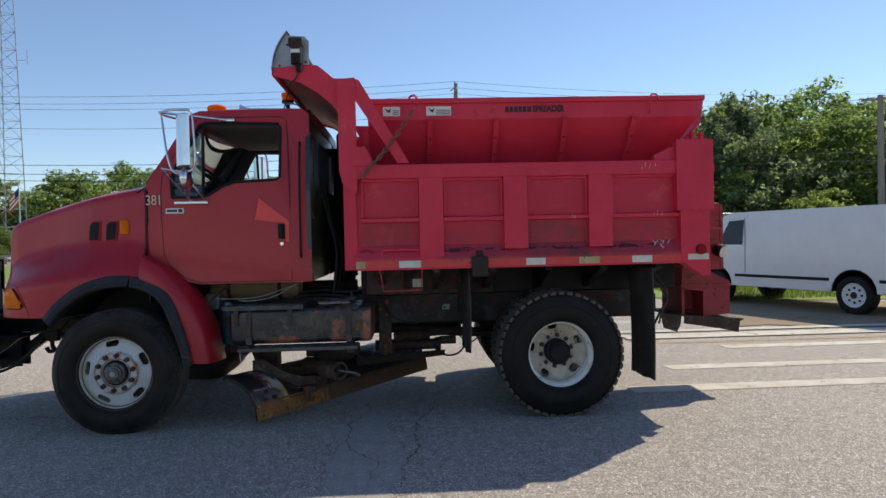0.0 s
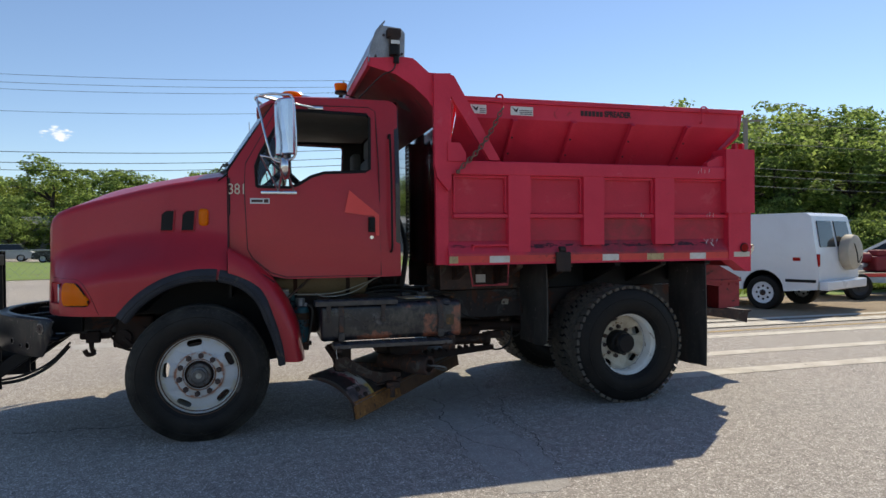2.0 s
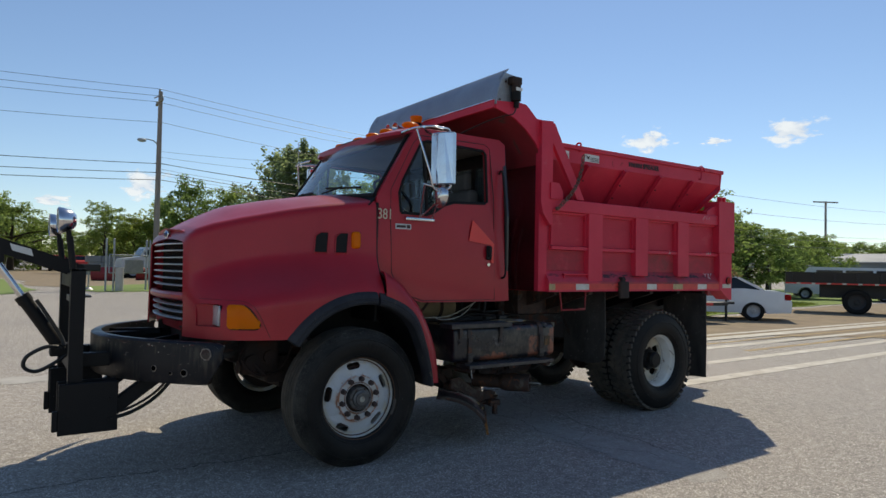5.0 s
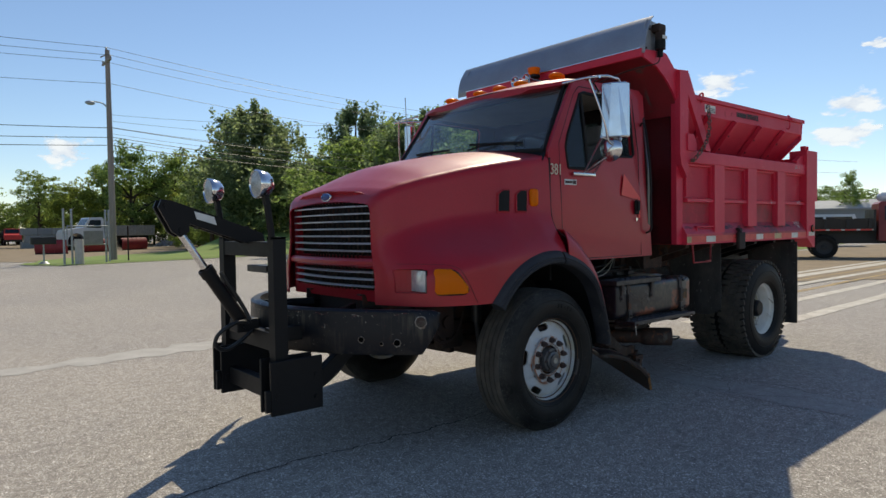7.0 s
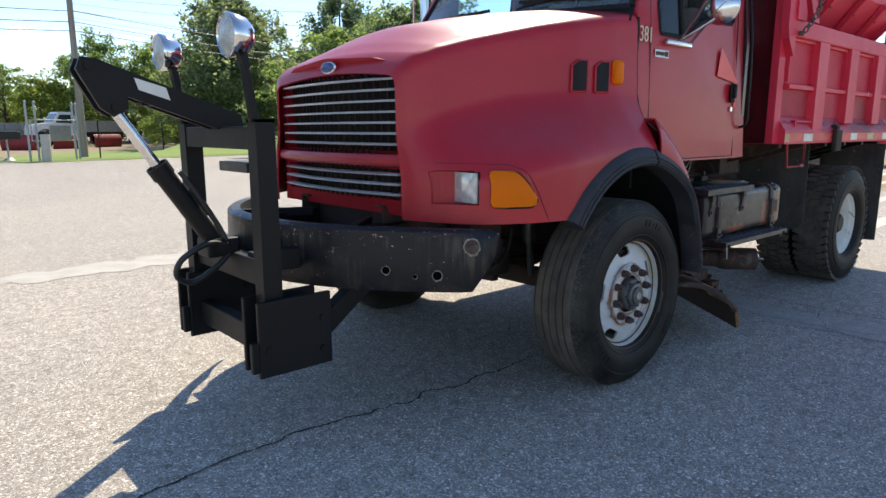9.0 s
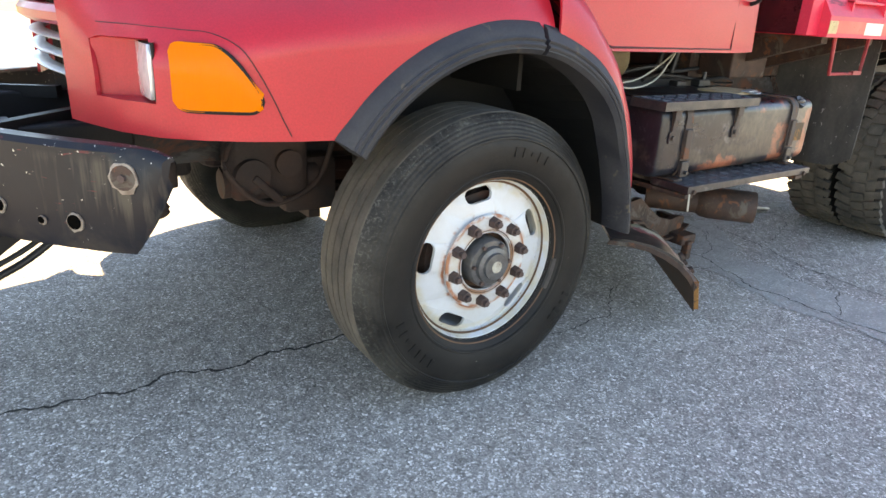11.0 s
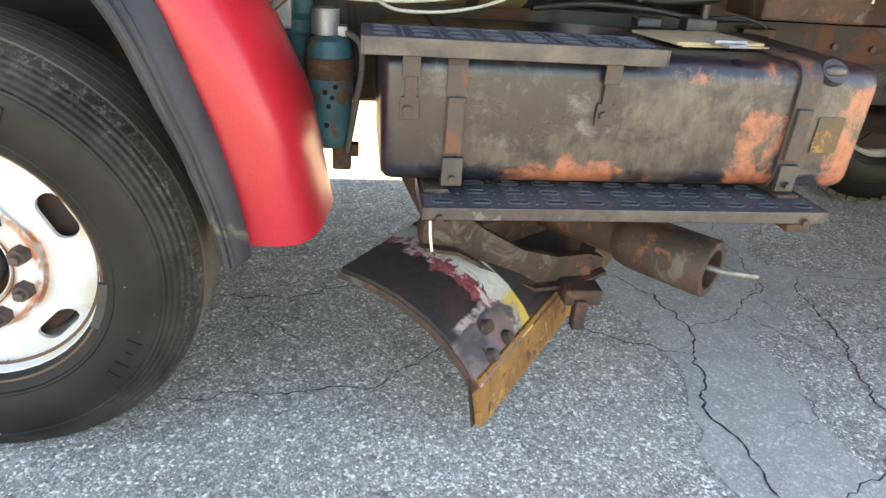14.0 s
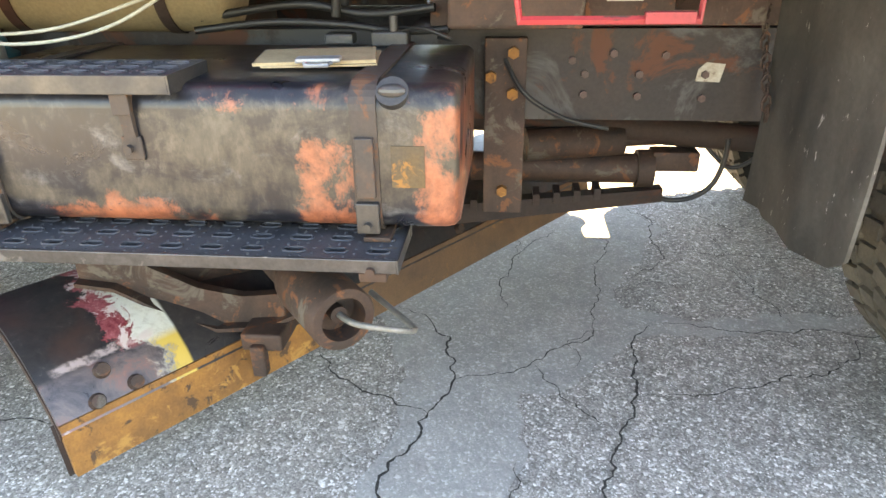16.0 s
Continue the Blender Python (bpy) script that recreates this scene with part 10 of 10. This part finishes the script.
# black trailer with a red motor on its deck
tr = thing("utility_trailer", (12.6, 13.25, 0), "black flat trailer with a red engine on deck", "trailer", rz=-14)
bm = solid()
bx(bm, -1.6, 1.2, -0.7, 0.7, 0.55, 0.65, 0.02)
bx(bm, 1.2, 2.1, -0.05, 0.05, 0.56, 0.64)
part("deck", bm, CAR_BLACK, tr)
for s in (-1, 1):
    road_wheel(tr, -0.6, s * 0.86, 0.33, 0.18, CAR_BLACK, s)
    bm = solid()
    bx(bm, -1.6, 0.6, s * 0.705, s * 0.715, 0.56, 0.64)
    part("side_tape", bm, RED_TAPE, tr)
bm = solid()
bx(bm, 0.2, 0.7, -0.3, 0.25, 0.66, 1.05, 0.05)
cyl(bm, (0.2, 0.0, 1.0), (-0.3, 0.0, 1.0), 0.14)
bx(bm, 0.3, 0.6, -0.2, 0.2, 1.05, 1.2, 0.03)
part("motor", bm, PLOW_RED, tr, "red engine")
bm = solid()
bx(bm, -1.4, -0.5, -0.5, 0.5, 0.66, 0.85, 0.04)
cyl(bm, (-0.3, -0.4, 0.8), (0.6, 0.5, 0.85), 0.06)
tube(bm, smooth_run([(-0.8, 0.2, 0.85), (-0.4, 0.1, 1.1), (0.1, 0.2, 0.9)], 5), 0.04)
part("machinery", bm, GALV, tr)
bm = solid()
cyl(bm, (1.9, 0.1, 0.02), (1.9, 0.1, 0.95), 0.04)
bx(bm, 1.82, 1.98, 0.02, 0.18, 0.0, 0.03)
lathe(bm, [(0.12, -0.02), (0.14, 0.0), (0.12, 0.02)], (1.95, 0.1, 0.8), (1, 0, 0), 20)
part("jack", bm, CAR_BLACK, tr)


def work_truck(name, at, rz, label, cab_m, bed_m, bed_len, stripe=False, group="", back=1.5, top=1.75, deck=1.0):
    """A short dump truck, nose along its own +x; the rear axle at the origin."""
    t = thing(name, (*at, 0), label, "truck", group, rz)
    bm = solid()
    bx(bm, -1.3, 4.2, -0.42, 0.42, 0.62, max(0.85, deck - 0.01))
    part("chassis", bm, CAR_BLACK, t)
    bm = solid()
    x0, x1 = -back, -back + bed_len
    prism(bm, [(-1.15, deck), (-1.2, top), (-1.12, top), (-1.08, deck + 0.08), (1.08, deck + 0.08), (1.12, top), (1.2, top), (1.15, deck)], 'x', x0, x1)
    bx(bm, x1 - 0.08, x1, -1.2, 1.2, deck, top + 0.35)
    bx(bm, x0, x0 + 0.06, -1.15, 1.15, deck, top - 0.05)
    part("bed", bm, bed_m, t)
    for s in (-1, 1):
        for k in range(6):
            bm = solid()
            x = x0 + 0.2 + (bed_len - 0.4) * k / 5
            prism(bm, [(x - 0.05, deck + 0.08), (x + 0.05, deck + 0.08), (x + 0.05, top - 0.01), (x - 0.05, top - 0.01)], 'y', s * 1.15, s * 1.24)
            part("bed_post", bm, bed_m, t)
        if stripe:
            for k in range(8):
                bm = solid()
                bx(bm, x0 + bed_len * k / 8, x0 + bed_len * (k + 0.75) / 8, s * 1.152, s * 1.16, deck, deck + 0.06)
                part("side_tape", bm, RED_TAPE, t)
                bm = solid()
                bx(bm, x0 + bed_len * (k + 0.75) / 8, x0 + bed_len * (k + 1) / 8, s * 1.152, s * 1.16, deck, deck + 0.06)
                part("side_tape", bm, WHITE_TAPE, t)
    c0 = x1 + 0.12
    bm = solid()
    shell(bm, [(c0, 0.75), (c0, 2.25), (c0 + 0.1, 2.35), (c0 + 0.95, 2.33), (c0 + 1.35, 1.62), (c0 + 2.5, 1.45), (c0 + 2.6, 1.2), (c0 + 2.6, 0.7)] + arch(c0 + 1.85, 0.55, 0.66)[::-1], 1.0, 0.12, 1.5, 2.35)
    part("cab", bm, cab_m, t, smooth=25)
    for s in (-1, 1):
        bm = solid()
        prism(bm, [(c0 + 0.2, 1.58), (c0 + 0.2, 2.15), (c0 + 0.9, 2.15), (c0 + 1.18, 1.62)], 'y', s * 0.93, s * 1.0)
        for v in bm.verts:
            v.co.y *= 1 - 0.12 * (v.co.z - 1.5) / 0.85
        bmesh.ops.translate(bm, verts=bm.verts, vec=(0, s * 0.008, 0))
        part("side_window", bm, DARK_GLASS, t)
        road_wheel(t, 0, s * 1.12, 0.5, 0.5, CAR_BLACK, s)
        road_wheel(t, c0 + 1.85, s * 1.08, 0.5, 0.28, GALV, s)
        bm = solid()
        tube(bm, [(c0 + 1.1, s * 1.0, 1.7), (c0 + 1.15, s * 1.25, 1.75), (c0 + 1.15, s * 1.25, 2.05)], 0.03, 6)
        part("mirror", bm, CHROME, t)
    bm = solid()
    prism(bm, [(-0.85, 1.68), (0.85, 1.68), (0.78, 2.22), (-0.78, 2.22)], 'x', c0 + 1.32, c0 + 1.36)
    for v in bm.verts:
        v.co.x -= (v.co.z - 1.62) * 0.57
    part("windshield", bm, DARK_GLASS, t)
    bm = solid()
    bx(bm, c0 + 2.58, c0 + 2.72, -1.1, 1.1, 0.55, 0.8, 0.03)
    part("bumper", bm, CAR_BLACK, t)
    return t


fb = work_truck("dump_truck", (24.2, 13.1), -66, "black-bodied dump truck with red cab, parked", TRUCK_RED, CAR_BLACK, 4.3, True, back=2.5, top=1.66, deck=1.17)
bm = solid()
cyl(bm, (2.2, 0.3, 2.55), (2.9, 0.3, 2.55), 0.2)
ball(bm, (2.9, 0.3, 2.55), 0.2)
ball(bm, (2.2, 0.3, 2.55), 0.2)
bx(bm, 2.1, 2.3, 0.2, 0.4, 2.2, 2.45)
part("tank", bm, CAR_WHITE, fb, smooth=50)
work_truck("dump_truck", (23.5, 21.6), 125, "white-cab truck with black bed parked behind the saloon car", CAR_WHITE, CAR_BLACK, 3.2, back=1.4, top=1.6)
work_truck("dump_truck", (31.5, 9.4), -60, "dark red dump truck parked beyond the lot", TRUCK_RED, TRUCK_RED, 3.6)
yt = work_truck("dump_truck", (10.6, 69.2), 186, "white dump truck with grey steel bed in yard", CAR_WHITE, GALV, 3.4)
yt.scale = (1.27, 1.2, 1.27)
for x, y in ((2.9, 113.0), (5.9, 112.5)):
    work_truck("dump_truck", (x, y), -93, "orange and black dump truck at the hedge", RED_TAPE, CAR_BLACK, 3.8, group="trucks at the hedge")
# long white roof behind the black truck
wv = thing("minibus", (38.6, 19.6, 0), "white minibus parked behind the truck", "van", rz=-66)
bm = solid()
shell(bm, [(3.2, 0.4), (3.2, 1.4), (3.05, 2.0), (-2.0, 2.05), (-2.6, 1.3), (-3.3, 1.1), (-3.35, 0.4)] + arch(-2.2, 0.42, 0.36) + arch(1.9, 0.42, 0.36), 1.0, 0.10, 1.1, 2.05)
part("body", bm, CAR_WHITE, wv, smooth=25)
for s in (-1, 1):
    for x in (-2.2, 1.9):
        road_wheel(wv, x, s * 0.98, 0.36, 0.22, GALV, s)
    for k in range(3):
        bm = solid()
        bx(bm, -1.6 + 1.55 * k, -0.2 + 1.55 * k, s * 0.945, s * 0.965, 1.4, 1.85)
        part("side_window", bm, DARK_GLASS, wv)
for b, d, col, rz in ((-21.5, 66, CAR_WHITE, 10), (-19.2, 68, GALV, 10), (-15.4, 62, CAR_BLACK, 0), (-13.6, 62, CAR_WHITE, 0)):
    x, y = at_bearing(b, d, (-1.6, 0))
    c = thing("parked_car", (x, y, 0), "car parked beyond the lawn", "car", "cars beyond the lawn", rz=rz)
    bm = solid()
    shell(bm, [(2.2, 0.3), (2.25, 0.75), (1.9, 0.95), (-1.2, 0.95), (-2.1, 0.8), (-2.2, 0.3)] + arch(-1.35, 0.36, 0.26) + arch(1.35, 0.36, 0.26), 0.9, 0.03, 0.6, 1.0)
    part("body", bm, col, c, smooth=25)
    bm = solid()
    shell(bm, [(1.7, 0.95), (1.2, 1.5), (-0.3, 1.5), (-1.0, 0.95)], 0.82, 0.2, 0.95, 1.5)
    part("cabin", bm, DARK_GLASS, c, smooth=25)
    bm = solid()
    bx(bm, -0.35, 1.2, -0.66, 0.66, 1.495, 1.53, 0.01)
    part("roof", bm, col, c)
    for s in (-1, 1):
        for xx in (-1.35, 1.35):
            road_wheel(c, xx, s * 0.88, 0.33, 0.2, GALV, s)
# snow plows laid up on the verge
for x, y, rz, wide_ in ((2.4, 58.0, -30, 0.78), (6.1, 60.2, 22, 0.95), (9.6, 63.4, 30, 0.95)):
    p = thing("snow_plow", (x, y, 0), "red steel snow plow blade lying in the yard", "snow plow", "plows in the yard", rz)
    p.scale = (wide_, 0.9, 1.08)
    bm = solid()
    cv = [(0.0, 0.05), (0.12, 0.3), (0.14, 0.6), (0.05, 0.85), (-0.12, 1.0)]
    loft(bm, [[(xx, -a, b) for a, b in cv] + [(xx, -a + 0.04, b) for a, b in reversed(cv)] for xx in (-1.45, 1.45)])
    part("moldboard", bm, PLOW_RED, p, smooth=30)
    for k in range(6):
        bm = solid()
        xx = -1.3 + 0.52 * k
        prism(bm, [(-0.10, 0.06), (-0.02, 0.95), (0.12, 0.95), (0.16, 0.06)], 'x', xx - 0.02, xx + 0.02)
        part("rib", bm, PLOW_RED, p)
    bm = solid()
    bx(bm, -1.45, 1.45, -0.02, 0.02, 0.0, 0.14)
    part("cutting_edge", bm, FRAME_DARK, p)
# concrete block walls and a heap of rubble at the back of the yard
rng = random.Random(92)
for x, y, n in ((5.0, 83.0, 2), (8.6, 82.2, 3)):
    wl = thing("block_wall", (x, y, 0), "pale concrete block wall of stacked blocks in the yard", "wall", "block walls", 4)
    for row in range(3):
        for k in range(n):
            bm = solid()
            x0 = 1.5 * k - 0.75 * n + 0.3 * (row % 2)
            bx(bm, x0, x0 + 1.47, -0.4, 0.4, 0.72 * row, 0.72 * row + 0.70, 0.03)
            part("block", bm, CONCRETE_GREY, wl)
hp = solid()
for k in range(520):
    u, v = rng.uniform(-1, 1), rng.uniform(-1, 1)
    r_ = rng.uniform(0.10, 0.32)
    c_ = Vector((4.6 * u, 2.0 * v, max(0.05, 1.75 * (1 - u * u) ** 0.8 * (1 - v * v) * rng.uniform(0.7, 1.05))))
    ri = bmesh.ops.create_icosphere(hp, subdivisions=1, radius=r_, matrix=Matrix.Translation(c_) @ Euler((rng.uniform(0, 3), rng.uniform(0, 3), 0)).to_matrix().to_4x4() @ Matrix.Diagonal((1.3, 0.8, 0.6, 1)))
heap = part("rubble_heap", hp, RUBBLE, None)
heap.location = (20.4, 77.0, 0)
own(heap, "heap of pale broken rubble in the yard", "rubble", kind="stuff")
# gate posts, sign, mailbox
for x, y in ((-0.15, 38.3), (0.25, 38.6), (2.0, 39.6), (2.25, 40.0)):
    gp = thing("gate_post", (x, y, 0), "galvanised steel gate post", "post", "gate posts")
    bm = solid()
    cyl(bm, (0, 0, 0), (0, 0, 2.7), 0.05, seg=12)
    ball(bm, (0, 0, 2.7), 0.06)
    part("pipe", bm, GALV, gp)
gt = thing("gate", (1.1, 39.0, 0), "galvanised pipe gate with a blank sign", "gate", rz=26)
bm = solid()
for z in (0.95, 1.9):
    cyl(bm, (-1.2, 0, z), (1.1, 0, z), 0.03, seg=8)
for x in (-1.2, 1.1):
    cyl(bm, (x, 0, 0.95), (x, 0, 1.9), 0.03, seg=8)
part("gate_frame", bm, GALV, gt)
bm = solid()
bx(bm, -0.35, 0.75, -0.06, -0.035, 0.95, 1.65)
part("sign", bm, ALU, gt, "pale blank sign panel")
bo = thing("bollard", (0.45, 38.0, 0), "thick grey concrete bollard", "bollard")
bm = solid()
cyl(bm, (0, 0, 0), (0, 0, 1.25), 0.2, seg=18)
part("post", bm, SEAM, bo)
mb = thing("mailbox", (-0.7, 40.4, 0), "black mailbox on a steel stand", "mailbox")
bm = solid()
bx(bm, -0.55, 0.55, -0.2, 0.2, 1.0, 1.38, 0.05)
part("box", bm, CAR_BLACK, mb)
bm = solid()
cyl(bm, (0, 0, 0), (0, 0, 1.0), 0.04, seg=10)
cyl(bm, (0, 0, 0.0), (0, 0, 0.14), 0.28, 0.12, seg=14)
part("stand", bm, GALV, mb)


def fence(x0, y0, x1, y1, n, h, label, mesh=True, post_m=GALV):
    f = thing("chain_link_fence", (x0, y0, 0), label, "fence", rz=math.degrees(math.atan2(y1 - y0, x1 - x0)))
    ln = math.hypot(x1 - x0, y1 - y0)
    for k in range(n + 1):
        bm = solid()
        cyl(bm, (ln * k / n, 0, 0), (ln * k / n, 0, h), 0.04, seg=8)
        part("post", bm, post_m, f)
    if not mesh:
        return
    bm = solid()
    cyl(bm, (0, 0, h), (ln, 0, h), 0.03 if h < 2 else 0.055, seg=8)
    if h > 2:
        cyl(bm, (0, 0, h - 0.22), (ln, 0, h - 0.22), 0.04, seg=8)
    part("top_rail", bm, GALV, f)
    bm = solid()
    step = 0.35
    m = int(ln / step)
    for k in range(m):
        for sgn in (1, -1):
            a, b = (k * step, h * (0.02 if sgn > 0 else 0.98)), (min(ln, k * step + h * 0.96), h * (0.98 if sgn > 0 else 0.02))
            cyl(bm, (a[0], 0, a[1]), (b[0], 0, b[1]), 0.004, seg=3, caps=False)
    tagged(part("wire_mesh", bm, GALV, f), kind="stuff")


fence(-40, 30.6, -6.5, 33.8, 14, 1.25, "galvanised chain-link fence along the lawn")
fence(3.3, 40.5, 13.9, 53.3, 2, 1.9, "thin dark fence posts along the verge", mesh=False, post_m=FRAME_DARK)
fence(8.0, 20.5, 46, 25, 14, 2.2, "galvanised chain-link fence in front of the woods")
# low buildings far off
for nm, (x, y), rz, w, d, h, lab in (("warehouse", (-24, 84), 4, 30, 10, 3.6, "long low grey metal warehouse"), ("shed", (79.5, 34.5), -68, 13, 9, 3.0, "low grey metal shed with pale roof"), ("shed", at_bearing(75, 92), -74, 18, 8, 3.2, "low pale metal shed")):
    s_ = thing(nm, (x, y, 0), lab, "building", rz=rz)
    bm = solid()
    bx(bm, -w / 2, w / 2, -d / 2, d / 2, 0, h)
    part("wall", bm, CONCRETE_GREY, s_)
    bm = solid()
    prism(bm, [(-d / 2 - 0.3, h - 0.05), (0, h + 1.0), (d / 2 + 0.3, h - 0.05), (d / 2 + 0.3, h + 0.1), (0, h + 1.15), (-d / 2 - 0.3, h + 0.1)], 'x', -w / 2 - 0.3, w / 2 + 0.3)
    part("roof", bm, DULL_ROOF, s_)
    for k in range(int(w / 5)):
        bm = solid()
        x0 = -w / 2 + 1.5 + 5 * k
        bx(bm, x0, x0 + 1.6, -d / 2 - 0.06, -d / 2 + 0.02, 0.0 if k % 3 == 0 else 1.2, 2.3)
        part("door" if k % 3 == 0 else "window", bm, DARK_GLASS if k % 3 else ALU, s_)


# ---- clouds, far off ----
def cloud_material():
    m, nt, b = nodes("cloud")
    co = nt.nodes.new("ShaderNodeTexCoord")
    ln = nt.nodes.new("ShaderNodeVectorMath")
    ln.operation = 'LENGTH'
    nt.links.new(co.outputs["Object"], ln.inputs[0])
    info = nt.nodes.new("ShaderNodeObjectInfo")
    add = nt.nodes.new("ShaderNodeVectorMath")
    add.operation = 'ADD'
    mul = nt.nodes.new("ShaderNodeVectorMath")
    mul.operation = 'SCALE'
    mul.inputs[0].default_value = (37, 11, 23)
    nt.links.new(info.outputs["Random"], mul.inputs["Scale"])
    nt.links.new(co.outputs["Object"], add.inputs[0])
    nt.links.new(mul.outputs[0], add.inputs[1])
    n = nt.nodes.new("ShaderNodeTexNoise")
    n.inputs["Scale"].default_value, n.inputs["Detail"].default_value, n.inputs["Roughness"].default_value = 2.3, 9, 0.56
    nt.links.new(add.outputs[0], n.inputs["Vector"])
    s = nt.nodes.new("ShaderNodeMath")
    s.operation = 'MULTIPLY_ADD'
    s.inputs[1].default_value = 1.9
    nt.links.new(n.outputs[0], s.inputs[0])
    neg = nt.nodes.new("ShaderNodeMath")
    neg.operation = 'MULTIPLY'
    neg.inputs[1].default_value = -1.0
    nt.links.new(ln.outputs["Value"], neg.inputs[0])
    nt.links.new(neg.outputs[0], s.inputs[2])
    a = ramp(nt, s.outputs[0], [(0.40, 0.0), (0.66, 0.95)])
    em = nt.nodes.new("ShaderNodeEmission")
    nt.links.new(ramp(nt, n.outputs[0], [(0.35, (0.62, 0.72, 0.86)), (0.6, (0.88, 0.95, 1.0))]), em.inputs[0])
    em.inputs[1].default_value = 0.98
    tp_ = nt.nodes.new("ShaderNodeBsdfTransparent")
    mx = nt.nodes.new("ShaderNodeMixShader")
    nt.links.new(a, mx.inputs[0])
    nt.links.new(tp_.outputs[0], mx.inputs[1])
    nt.links.new(em.outputs[0], mx.inputs[2])
    nt.links.new(mx.outputs[0], nt.nodes["Material Output"].inputs[0])
    return m


CLOUD = cloud_material()
for b, e, w, h in ((52.2, 11.0, 46, 27), (63.2, 11.2, 62, 27), (57.5, 10.7, 26, 8), (9.6, 6.3, 50, 30), (72.3, 8.7, 56, 30), (71.8, 6.5, 62, 26), (73.8, 12.8, 30, 12), (-15.5, 8.2, 26, 14), (3.0, 4.5, 40, 12), (77, 5.6, 60, 24)):
    x, y = at_bearing(b, 900)
    bm = solid()
    bmesh.ops.create_grid(bm, x_segments=1, y_segments=1, size=1.0)
    c = own(part("backdrop_cloud", bm, CLOUD), "small white fair-weather cloud", "cloud", kind="structure")
    z = 900 * math.tan(radians(e)) + 2
    c.matrix_world = Matrix.Translation((x, y, z)) @ Matrix.Rotation(radians(-b), 4, 'Z') @ Matrix.Rotation(radians(90), 4, 'X') @ Matrix.Diagonal((w, h, 1, 1))
    c.visible_shadow = False
